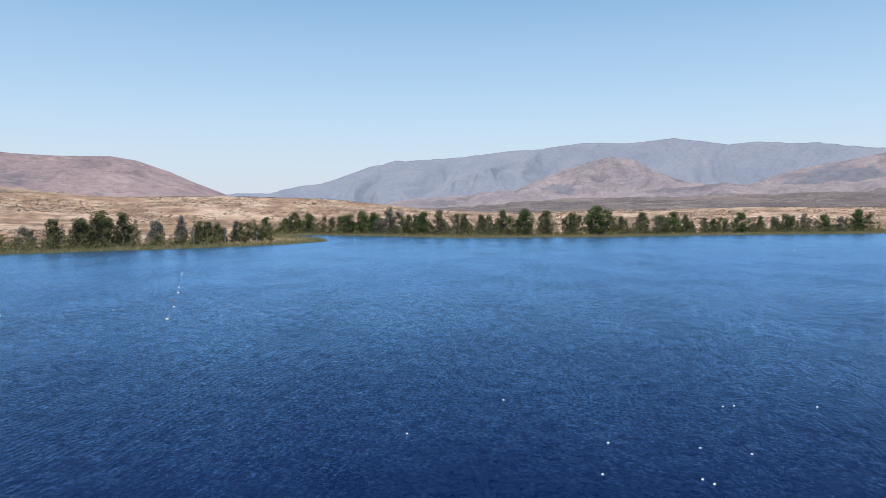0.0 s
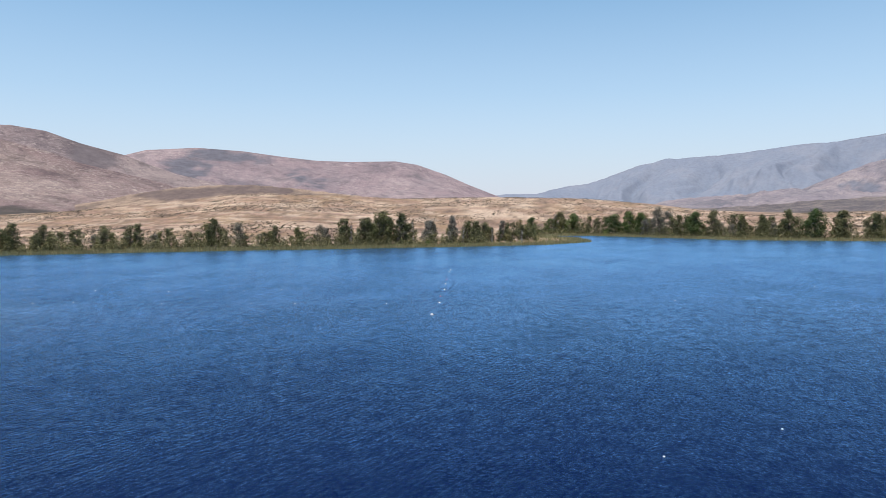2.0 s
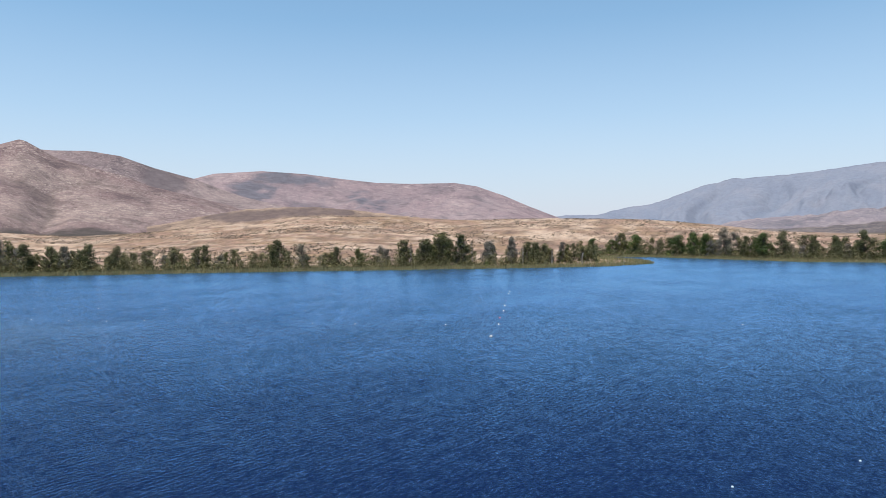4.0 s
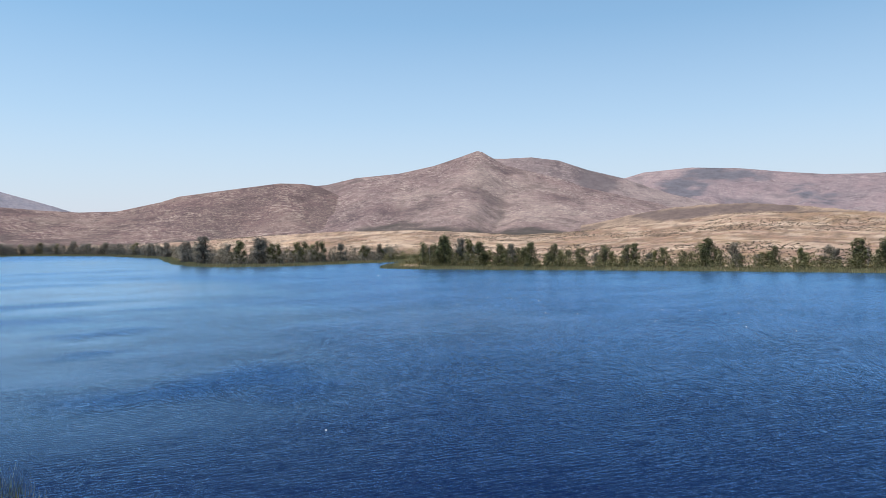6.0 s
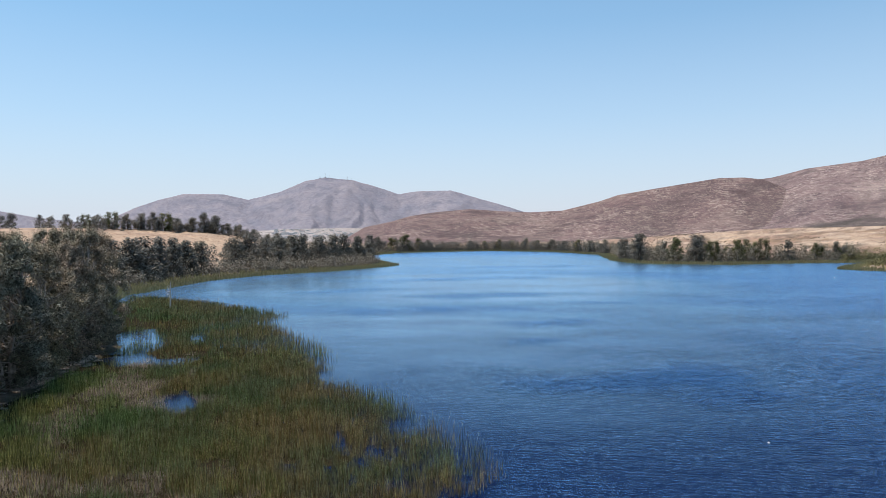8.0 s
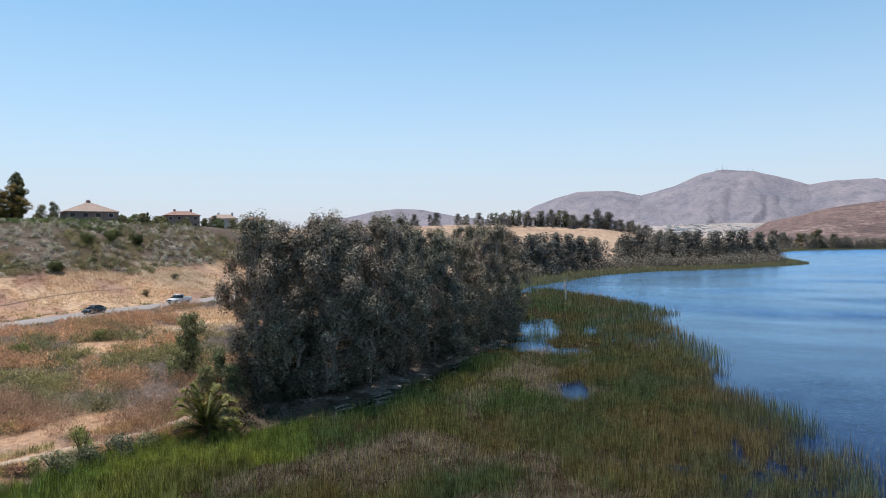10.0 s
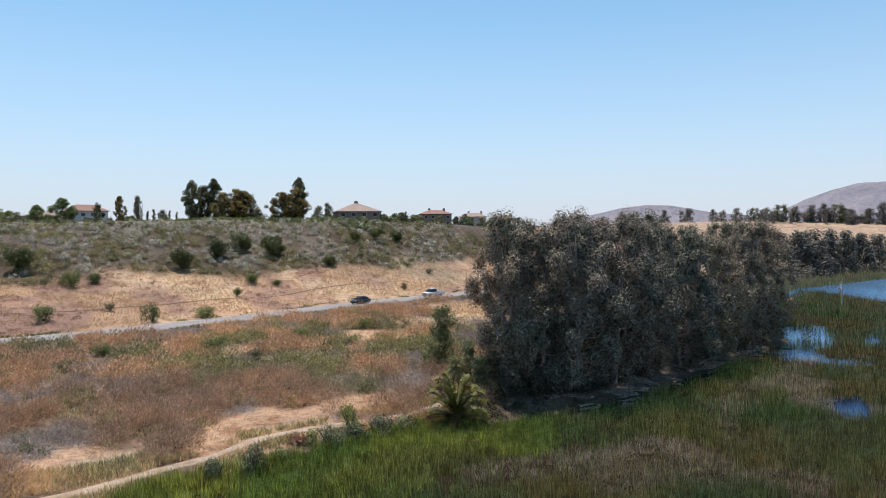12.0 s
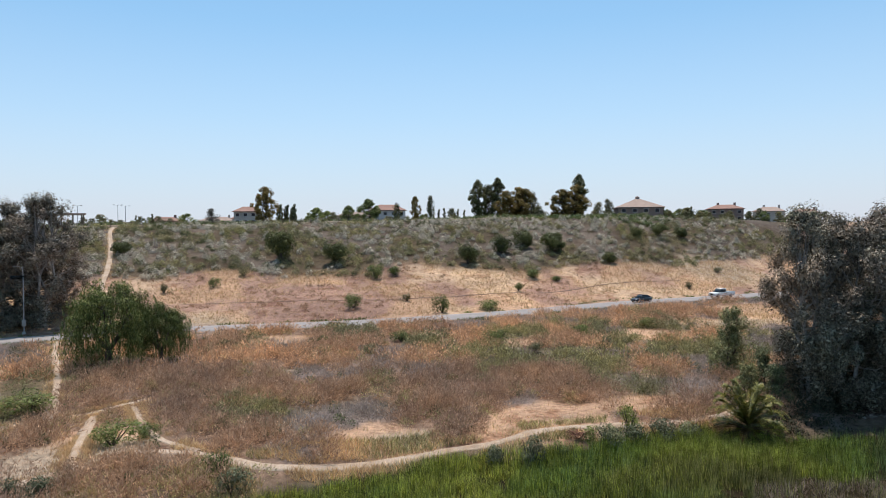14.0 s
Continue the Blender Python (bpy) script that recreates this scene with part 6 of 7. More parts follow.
# ======== single shrubs ========
def make_shrub(name, seed, leaf, label, category="bush", tall=2.0, wide=2.4, leaves=520, size=0.13, group=""):
    g = np.random.default_rng(seed)
    root = tagged(new(name), label, category, group)
    runs = []
    for k in range(6):
        a, l = g.uniform(0, 6.28), g.uniform(0.2, 0.42) * wide
        runs.append((np.array([(0, 0, -0.15), (math.cos(a) * l * 0.5, math.sin(a) * l * 0.5, tall * 0.35), (math.cos(a) * l, math.sin(a) * l, tall * 0.75)]), np.array([0.05, 0.035, 0.012])))
    part("stem", tubes_mesh("stem", runs, M_DARKBARK, 4), M_DARKBARK, root)
    c = np.concatenate([g.normal(size=(9, 2)) * wide * 0.19, g.uniform(0.2, 0.72, (9, 1)) * tall], 1)
    k = g.integers(0, 9, leaves)
    d = g.normal(size=(leaves, 3))
    d *= (g.uniform(0.3, 1, leaves) ** 0.45 / np.linalg.norm(d, axis=1))[:, None]
    q = c[k] + d * np.array((wide * 0.26, wide * 0.26, tall * 0.27))
    q[:, 2] = np.maximum(q[:, 2], 0.05)
    part("foliage", tri_mesh("foliage", leaf_tris(g, q, size, 0, 0.5, d + 0.4 * (q - np.array((0, 0, tall * 0.3)))), leaf), leaf, root)
    root["tall"] = tall
    return root


SLOPE = "single shrubs on the slope"
for i in range(2):
    keep(f"dkbush{i}", make_shrub("dark_bush", 400 + i, L_BUSH, "dense dark green bush on the scrub slope", leaves=3400, size=0.095, group=SLOPE))
    keep(f"grbush{i}", make_shrub("green_bush", 410 + i, L_PEPPER, "leafy green bush on the dry bank", leaves=1700, size=0.09, group=SLOPE))
    keep(f"olbush{i}", make_shrub("olive_bush", 420 + i, L_OLIVE, "sparse olive-grey bush in the dry grass", leaves=1200, size=0.09, group=SLOPE))
keep("sagebush", make_shrub("grey_bush", 430, L_GREYBUSH, "grey-green bush beside the dirt path", leaves=1200, size=0.10))
keep("yellowbush", make_shrub("yellow_bush", 431, L_YELLOW, "yellow-green bush beside the reeds", leaves=900, size=0.10))
# bearing, distance, height, width over height
DARK_BUSHES = [(161.1, 168.7, 4.7, 0.85), (175.7, 167.1, 7.4, 0.8), (171.5, 165.3, 5.2, 0.95), (158.6, 178.3, 4.6, 0.95), (156.7, 184.7, 5.0, 0.95), (154.6, 184.9, 5.4, 0.95), (150.1, 183, 3.0, 1.1), (154, 186, 2.6, 1.0),
               (148.2, 208, 3.1, 1.1), (146.6, 215, 3.7, 1.1), (144.9, 220, 3.3, 1.1), (187, 176, 3.5, 1.2), (190, 182, 3.2, 1.2)]
GREEN_BUSHES = [(170.2, 131.5, 2.8, 1.1), (163.2, 130.9, 3.6, 0.7), (159.5, 135, 2.1, 1.9), (157.2, 152.4, 2.1, 0.8), (166.9, 159, 2.4, 1.3), (156, 164.6, 2.4, 1.5), (154.2, 164.8, 1.4, 1.6), (168.4, 156, 3.4, 0.9), (180.7, 148.2, 2.2, 0.9),
                (159.1, 98.6, 2.2, 1.5), (166.5, 101, 1.6, 1.3), (152.5, 108, 2.0, 1.5), (147.5, 118, 1.8, 1.4), (172.6, 100, 1.4, 1.2), (188.9, 93, 2.4, 1.2)]
OLIVE_BUSHES = [(166, 137.9, 1.6, 1.3), (178.5, 156.2, 2.3, 1.2), (184.2, 145.8, 2.1, 0.9), (179.9, 98.1, 1.5, 1.2), (142.4, 199, 1.5, 1.7), (144.4, 177, 2.0, 0.9), (163, 104, 1.5, 1.5), (156, 92, 1.5, 1.5), (150.5, 99, 1.6, 1.6), (169, 92, 1.3, 1.6)]
for rows, kind in ((DARK_BUSHES, "dkbush"), (GREEN_BUSHES, "grbush"), (OLIVE_BUSHES, "olbush")):
    for b, r, h, w in rows:
        plant(kind + str(random.randrange(2)), b, r, h, w)
for b, r, h, w in ((159, 52.5, 2.0, 0.75), (156.3, 52.9, 2.6, 0.7), (150.2, 57.2, 2.2, 1.0), (146.4, 59.4, 2.2, 1.1), (179.6, 48.5, 1.9, 1.0), (192.8, 50.4, 1.5, 1.2), (194.2, 50.9, 1.5, 0.8), (144.2, 60.8, 1.8, 1.2), (148.2, 58.2, 1.9, 1.1)):
    plant("sagebush", b, r, h, w)
for b, r, h, w in ((153.9, 54.8, 1.3, 1.0), (180.4, 51.2, 1.8, 0.85), (187.8, 60.2, 2.0, 1.6), (192.9, 74, 2.0, 2.0), (185.5, 61.5, 1.2, 1.2)):
    plant("grbush0", b, r, h, w)
keep("brushpile", make_shrub("brush_pile", 433, leaf_mat("dead_red_twigs", [(0.16, 0.07, 0.05), (0.24, 0.11, 0.075), (0.32, 0.17, 0.12)], 0.95, 0.1), "heap of dead red-brown branches beside the path", "brush pile", leaves=900, size=0.10))
plant("brushpile", 152.7, 58.6, 0.9, 2.2)
for b, r, h, w in ((148.8, 61.4, 2.4, 0.8), (151.8, 58.5, 1.3, 1.2)):
    plant("yellowbush", b, r, h, w)
for b, r, h in ((22.0, 378, 3.2), (19.4, 377, 2.0), (99.6, 436, 3.2), (101.6, 420, 3.6), (104.0, 404, 3.0), (106.2, 390, 2.8), (8.2, 548, 4.0), (-12.9, 498, 3.5), (58.9, 420, 3)):
    plant("yellowbush", b, r, h, 1.2)

# ======== crest: trees, houses, fence ========
keep("cgum0", make_tree("tall_crest_gum", 160, L_DARK, M_DARKBARK, 14, 6.5, 0.10, 84, 110, 0.25, 2, shape=1.5, stretch=1.2, shade=0.115, label="tall dark green gum tree on the crest", group="gum trees on the crest"))
keep("cgum1", make_tree("tall_crest_gum", 161, L_DARK, M_DARKBARK, 14, 5.5, 0.08, 80, 110, 0.25, 1, shape=1.3, stretch=1.2, shade=0.12, label="tall dark green gum tree on the crest", group="gum trees on the crest"))
keep("garden0", make_tree("garden_tree", 162, L_PEPPER, M_DARKBARK, 6, 6, 0.2, 60, 90, 0.2, 1, shade=0.12, label="light green garden tree behind the crest"))
CREST_TREES = [("rust0", 177.0, 245, 12.2, 0.8), ("cgum0", 160.3, 248, 13.6, 0.72), ("cgum1", 158.7, 250, 14.8, 0.75), ("rust0", 157.1, 246, 10.2, 1.1), ("olive1", 156.1, 250, 9.4, 0.8), ("rust0", 154.0, 244, 9.6, 1.15), ("cgum1", 152.4, 250, 14.6, 0.7), ("rust0", 153.0, 246, 11.2, 1.0), ("rust0", 157.4, 249, 11, 0.8), ("cgum0", 159.6, 254, 12.5, 0.7),
               ("rust0", 158.1, 244, 9.5, 0.9), ("rust0", 165.2, 240, 8.5, 0.55), ("olive0", 164.1, 242, 8.6, 0.6), ("garden0", 168.9, 250, 8.0, 0.75), ("garden0", 170.5, 236, 5.4, 0.75), ("garden0", 173, 255, 5.6, 1.0), ("olive1", 150.3, 250, 6.0, 0.95), ("olive2", 151.1, 252, 5.2, 1.0), ("garden0", 172.1, 250, 4.2, 1.0), ("olive0", 174.8, 244, 4.6, 1.1),
               ("greygum1", 180.7, 250, 5.8, 1.2), ("gum0", 166.7, 258, 6.6, 0.9), ("gum2", 162.4, 262, 4.8, 1.2)]
keep("rust0", make_tree("rusty_tree", 150, L_RUSTTREE, M_DARKBARK, 12, 6.5, 0.06, 84, 100, 0.25, 2, shape=1.2, stretch=1.2, shade=0.115, label="rust and olive coloured tree on the crest"))
keep("cypress", make_tree("cypress_tree", 151, L_DARK, M_DARKBARK, 8, 1.4, 0.04, 30, 40, 0.25, 1, shape=0.9, label="narrow dark cypress behind the crest", group="cypresses behind the crest", shade=0.3))
for kind, b, r, h, w in CREST_TREES:
    plant(kind, b, r, h, w * 1.45)
for k in range(9):
    plant("cypress", 175.9 - 0.17 * k + 0.05 * (k % 3), 262 + 3 * (k % 2), 6.2 + 1.2 * ((k * 7) % 3) * 0.6)
for b, h in ((164.0, 5.4), (163.4, 5.0), (163.0, 5.6), (161.9, 5), (161.4, 4.6), (146.2, 4.6), (144.2, 5.0), (184.9, 4.6), (186.0, 4.2)):
    plant("cypress", b, 275, h, 1.2)
keep("hedge0", make_tree("garden_bush", 180, L_OLIVE, M_DARKBARK, 5, 4.2, 0.03, 20, 36, 0.3, 1, sides=3, shade=0.2, label="rounded olive garden bush behind the crest", category="bush", group="bushes behind the crest"))
keep("hedge1", make_tree("garden_bush", 181, L_PEPPER, M_DARKBARK, 5, 4.6, 0.03, 20, 36, 0.3, 1, sides=3, shade=0.2, label="rounded green garden bush behind the crest", category="bush", group="bushes behind the crest"))
random.seed(12)
for k in range(95):
    b = random.uniform(137, 197)
    plant(random.choice(["hedge0", "hedge1", "hedge0"]), b, random.uniform(240, 335), random.uniform(1.9, 4.4), random.uniform(1.2, 2.0))

for k in range(26):
    plant(random.choice(["hedge0", "hedge1"]), random.uniform(134.5, 146), random.uniform(305, 335), random.uniform(3.0, 5.5), random.uniform(1.2, 1.8))

M_STUCCO = plain_mat("cream_stucco", (0.66, 0.60, 0.52), 0.9, 0.08, 1.2)
M_WHITE = plain_mat("white_stucco", (0.78, 0.76, 0.72), 0.9, 0.06, 1.2)
M_TANWALL = plain_mat("brown_stucco", (0.33, 0.24, 0.20), 0.9, 0.12, 1.2)
M_TILE = plain_mat("clay_roof_tile", (0.34, 0.19, 0.14), 0.85, 0.25, 2.5, bump=0.03)
M_TANROOF = plain_mat("tan_shingle_roof", (0.42, 0.31, 0.25), 0.9, 0.15, 2.5, bump=0.03)
M_FRAME = plain_mat("window_frame_paint", (0.70, 0.68, 0.64), 0.6, 0.05, 2.0)
M_WOOD = plain_mat("weathered_fence_wood", (0.20, 0.15, 0.115), 0.9, 0.3, 4.0, bump=0.01)
M_STEEL = plain_mat("galvanised_steel", (0.50, 0.51, 0.52), 0.45, 0.1, 3.0, 0.7)
M_RUBBER = plain_mat("tyre_rubber", (0.025, 0.025, 0.027), 0.85, 0.2, 8.0)
M_CONCRETE = plain_mat("concrete", (0.48, 0.46, 0.43), 0.9, 0.12, 2.0)


def glass_mat():
    m, nt, nodes, links, p = material("dark_glass")
    p.inputs["Base Color"].default_value = (0.02, 0.025, 0.03, 1)
    p.inputs["Roughness"].default_value = 0.06
    return m


M_GLASS = glass_mat()


def box(bm, x0, x1, y0, y1, z0, z1, bevel=0.0):
    v = [bm.verts.new(p) for p in ((x0, y0, z0), (x1, y0, z0), (x1, y1, z0), (x0, y1, z0), (x0, y0, z1), (x1, y0, z1), (x1, y1, z1), (x0, y1, z1))]
    f = [bm.faces.new([v[i] for i in q]) for q in ((3, 2, 1, 0), (4, 5, 6, 7), (0, 1, 5, 4), (1, 2, 6, 5), (2, 3, 7, 6), (3, 0, 4, 7))]
    if bevel:
        bmesh.ops.bevel(bm, geom=list({e for q in f for e in q.edges}), offset=bevel, segments=2, affect="EDGES", profile=0.6)
    return bm


def box_bm(*a, **k):
    return box(bmesh.new(), *a, **k)


def hip_roof(w, d, z, rise, over, ridge):
    """A hipped roof with thick eaves; ridge is its length."""
    bm = bmesh.new()
    a, c = w / 2 + over, d / 2 + over
    lo = [bm.verts.new(p) for p in ((-a, -c, z - 0.18), (a, -c, z - 0.18), (a, c, z - 0.18), (-a, c, z - 0.18))]
    up = [bm.verts.new(p) for p in ((-a, -c, z), (a, -c, z), (a, c, z), (-a, c, z))]
    r = [bm.verts.new((-ridge / 2, 0, z + rise)), bm.verts.new((ridge / 2, 0, z + rise))]
    bm.faces.new(lo[::-1])
    for i in range(4):
        bm.faces.new((lo[i], lo[(i + 1) % 4], up[(i + 1) % 4], up[i]))
    for q in ((up[0], up[1], r[1], r[0]), (up[1], up[2], r[1]), (up[2], up[3], r[0], r[1]), (up[3], up[0], r[0])):
        bm.faces.new(q)
    return bm


def house(b, r, w, d, wall, rise, wallmat, roofmat, label, turn=0.0, ridge=None, storeys=2, chimneys=1, sink=0.0, wing=True):
    """A house with hipped roofs; its front faces the lake."""
    root = tagged(new("house"), label, "house", "houses behind the crest")
    x, y = polar(b, r)
    root.matrix_basis = pose(x, y, ground_z(x, y) - sink, 0, 0, b + turn)
    part("wall", box_bm(-w / 2, w / 2, -d / 2, d / 2, -1.5, wall), wallmat, root)
    roof = part("roof", hip_roof(w, d, wall + 0.2, rise, 0.6, w * 0.45 if ridge is None else ridge), roofmat, root)
    for k in range(chimneys):
        part("chimney", box_bm(w * 0.28 - k * w * 0.5, w * 0.28 - k * w * 0.5 + 0.9, 0.4, 1.3, wall + rise * 0.3, wall + rise + 1.1, bevel=0.05), wallmat, roof)
    if wing:
        part("porch", box_bm(-w * 0.62, -w * 0.5 - 0.003, -d * 0.3, d * 0.3, -1.5, wall * 0.5), wallmat, root)
        bm = hip_roof(w * 0.2, d * 0.6, wall * 0.5 + 0.2, rise * 0.5, 0.4, 0.5)
        bmesh.ops.translate(bm, verts=bm.verts, vec=(-w * 0.56, 0, 0))
        part("porch_roof", bm, roofmat, root)
    n = max(3, int(w / 3.2))
    for s_ in range(storeys):
        z0 = 0.9 + s_ * wall / storeys
        for k in range(n):
            cx = (k + 0.5) / n * w - w / 2
            win = part("window", box_bm(cx - 0.75, cx + 0.75, -d / 2 - 0.06, -d / 2 + 0.02, z0, z0 + 1.35), M_FRAME, root)
            part("pane", box_bm(cx - 0.65, cx + 0.65, -d / 2 - 0.08, -d / 2 - 0.05, z0 + 0.1, z0 + 1.25), M_GLASS, win)
    return root


house(167.5, 300, 13.5, 9, 5.6, 2.4, M_WHITE, M_TILE, "white two-storey house with a hipped clay roof", 12)
house(170.1, 285, 12.5, 8, 2.9, 1.7, M_STUCCO, M_TANROOF, "low cream house with a shallow tan roof", 5, storeys=1)
pavilion = house(148.1, 252, 14.2, 14.2, 2.5, 3.2, M_TANWALL, M_TANROOF, "square pavilion with a pyramid tan roof", 8, 0.3, 1, 0, -0.5, False)
part("finial", tubes_mesh("finial", [(np.array([(0, 0, 5.6), (0, 0, 6.3), (0, 0, 6.6)]), np.array([0.7, 0.7, 0.05]))], M_TANWALL, 8), M_TANWALL, pavilion)
house(141.9, 345, 14, 10, 5.6, 1.9, M_TANWALL, M_TILE, "brown two-storey house with a clay tile roof", 10, chimneys=2)
house(138.9, 360, 12.5, 9, 5.4, 2.0, M_STUCCO, M_TANROOF, "cream two-storey house with tan gables", -5, chimneys=2)
house(136.6, 370, 12, 9, 5.2, 1.9, M_TANWALL, M_TILE, "brown house with a clay tile roof and chimney", 4)
house(178.1, 292, 9, 8, 5.4, 2.0, M_STUCCO, M_TILE, "cream two-storey house half hidden by trees", -15)
house(184.0, 310, 12, 9, 2.9, 1.6, M_TANWALL, M_TILE, "low house with a clay tile roof", 8, storeys=1)
house(180.3, 330, 15, 9, 2.9, 1.7, M_STUCCO, M_TANROOF, "low cream house behind garden trees", 0, storeys=1)
house(156.6, 285, 11, 8, 2.9, 1.6, M_STUCCO, M_TANROOF, "low cream house between the crest trees", 0, storeys=1)


def shelter(b, r, label):
    root = tagged(new("shelter"), label, "shelter")
    x, y = polar(b, r)
    root.matrix_basis = pose(x, y, ground_z(x, y), 0, 0, b + 6)
    part("roof", box_bm(-4.6, 4.6, -2.2, 2.2, 3.4, 3.85, bevel=0.04), M_TANROOF, root)
    for px, py in ((-4, -1.7), (-1.4, -1.7), (1.4, -1.7), (4, -1.7), (-4, 1.7), (4, 1.7)):
        part("post", box_bm(px - 0.16, px + 0.16, py - 0.16, py + 0.16, -0.5, 3.4), M_WOOD, root)
    part("floor_slab", box_bm(-5, 5, -2.6, 2.6, -0.5, 0.15), M_CONCRETE, root)


shelter(190.5, 224, "flat-roofed picnic shelter on wooden posts")


def crest_fence(b0, b1, r, label):
    root = tagged(new("fence"), label, "fence")
    n = int(abs(b1 - b0) * math.pi / 180 * r / 2.6)
    spots = []
    for k in range(n + 1):
        x, y = polar(b0 + (b1 - b0) * k / n, r)
        spots.append((x, y, ground_z(x, y)))
    post = None
    for x, y, z in spots:
        if post is None:
            ob = part("post", box_bm(-0.09, 0.09, -0.09, 0.09, -0.4, 1.25, bevel=0.02), M_WOOD, root)
            post = ob.data
        else:
            ob = part("post", post, M_WOOD, root)
        ob.matrix_basis = pose(x, y, z)
    for i in range(n):
        for h in (0.55, 1.05):
            a, c = np.array(spots[i]) + (0, 0, h), np.array(spots[i + 1]) + (0, 0, h)
            part("rail", tubes_mesh("rail", [(np.array([a, c]), np.array([0.05, 0.05]))], M_WOOD, 4), M_WOOD, root)


crest_fence(192, 167, 212.5, "dark wooden post-and-rail fence along the crest")


def lamp_post(b, r, tall, label, heads=1, panel=False):
    root = tagged(new("street_lamp"), label, "lamp post")
    x, y = polar(b, r)
    root.matrix_basis = pose(x, y, ground_z(x, y), 0, 0, b)
    part("pole", tubes_mesh("pole", [(np.array([(0, 0, -0.4), (0, 0, tall * 0.5), (0, 0, tall)]), np.array([0.1, 0.085, 0.06]))], M_STEEL, 8), M_STEEL, root)
    part("base", box_bm(-0.25, 0.25, -0.25, 0.25, -0.4, 0.35, bevel=0.03), M_CONCRETE, root)
    for k in range(heads):
        s_ = 1 if k == 0 else -1
        part("arm", tubes_mesh("arm", [(np.array([(0, 0, tall * 0.97), (-0.4 * s_, 0, tall), (-0.9 * s_, 0, tall)]), np.array([0.04, 0.035, 0.03]))], M_STEEL, 6), M_STEEL, root)
        part("lamp_head", box_bm(min(-0.8 * s_, -1.35 * s_), max(-0.8 * s_, -1.35 * s_), -0.16, 0.16, tall - 0.06, tall + 0.08, bevel=0.03), M_CONCRETE, root)
    if panel:
        bm = box_bm(-0.85, 0.85, -0.5, 0.5, -0.03, 0.03)
        bmesh.ops.rotate(bm, verts=bm.verts, matrix=Euler((radians(-25), 0, 0)).to_matrix())
        bmesh.ops.translate(bm, verts=bm.verts, vec=(-0.75, 0, tall * 0.84))
        part("solar_panel", bm, M_GLASS, root)
        part("battery_box", box_bm(-0.28, 0.28, -0.22, 0.22, 1.2, 2.1, bevel=0.03), M_CONCRETE, root)


lamp_post(193.2, 123.5, 10.0, "slim steel lamp post with a solar panel", 1, True)
lamp_post(187.2, 236, 6.6, "steel lamp post with two heads on the crest", 2)
lamp_post(186.7, 238, 6.4, "steel lamp post with two heads on the crest", 2)
lamp_post(189.8, 240, 6.4, "steel lamp post behind the shelter", 2)

# ======== vehicles on the road ========
def paint_mat(name, rgb):
    m, nt, nodes, links, p = material(name)
    n = noise_node(nt, 1.4, 4, nodes.new("ShaderNodeTexCoord").outputs["Object"])
    links.new(ramp_node(nt, n.outputs[0], [(0.3, tuple(c * 0.93 for c in rgb)), (0.7, rgb)]).outputs[0], p.inputs["Base Color"])
    p.inputs["Roughness"].default_value = 0.28
    p.inputs["Coat Weight"].default_value = 0.35
    return m


def loft(sections, crown=0.12):
    """A smooth hull from stations: x, half width, underside, top."""
    bm = bmesh.new()
    rings = []
    for x, w, z0, z1 in sections:
        prof = [(-w * 0.93, z0), (-w, z0 + 0.22), (-w, z0 + (z1 - z0) * 0.62), (-w * (1 - crown), z1 - 0.03), (-w * 0.5, z1), (w * 0.5, z1), (w * (1 - crown), z1 - 0.03), (w, z0 + (z1 - z0) * 0.62), (w, z0 + 0.22), (w * 0.93, z0)]
        rings.append([bm.verts.new((x, py, pz)) for py, pz in prof])
    for a, c in zip(rings, rings[1:]):
        for i in range(10):
            bm.faces.new((a[i], a[(i + 1) % 10], c[(i + 1) % 10], c[i]))
    bm.faces.new(rings[0][::-1])
    bm.faces.new(rings[-1])
    for f in bm.faces:
        f.smooth = True
    bmesh.ops.recalc_face_normals(bm, faces=bm.faces)
    return bm


def wheel(root, x, y, rad):
    bm = bmesh.new()
    bmesh.ops.create_cone(bm, cap_ends=True, segments=20, radius1=rad, radius2=rad, depth=0.24)
    bmesh.ops.bevel(bm, geom=[e for e in bm.edges if len(e.link_faces) == 2 and e.calc_face_angle() > 1.0], offset=0.04, segments=2, affect="EDGES")
    turn = Euler((radians(90), 0, 0)).to_matrix()
    bmesh.ops.rotate(bm, verts=bm.verts, matrix=turn)
    bmesh.ops.translate(bm, verts=bm.verts, vec=(x, y, rad))
    tyre = part("wheel", bm, M_RUBBER, root)
    bm = bmesh.new()
    bmesh.ops.create_cone(bm, cap_ends=True, segments=14, radius1=rad * 0.62, radius2=rad * 0.55, depth=0.26)
    bmesh.ops.rotate(bm, verts=bm.verts, matrix=turn)
    bmesh.ops.translate(bm, verts=bm.verts, vec=(x, y, rad))
    part("rim", bm, M_STEEL, tyre)


def on_road(b, offset):
    """Pose on the road at a bearing, heading towards the higher bearings."""
    line = curve_points(ROAD, 1.0)
    lb = np.degrees(np.arctan2(-line[:, 0], line[:, 1])) % 360
    k = int(np.argmin(np.abs(lb - b)))
    d = line[max(k - 2, 0)] - line[min(k + 2, len(line) - 1)]
    d /= np.hypot(*d)
    x, y = line[k][0] - d[1] * offset, line[k][1] + d[0] * offset
    return pose(x, y, ground_z(x, y) + 0.13, 0, 0, math.degrees(math.atan2(d[1], d[0])))


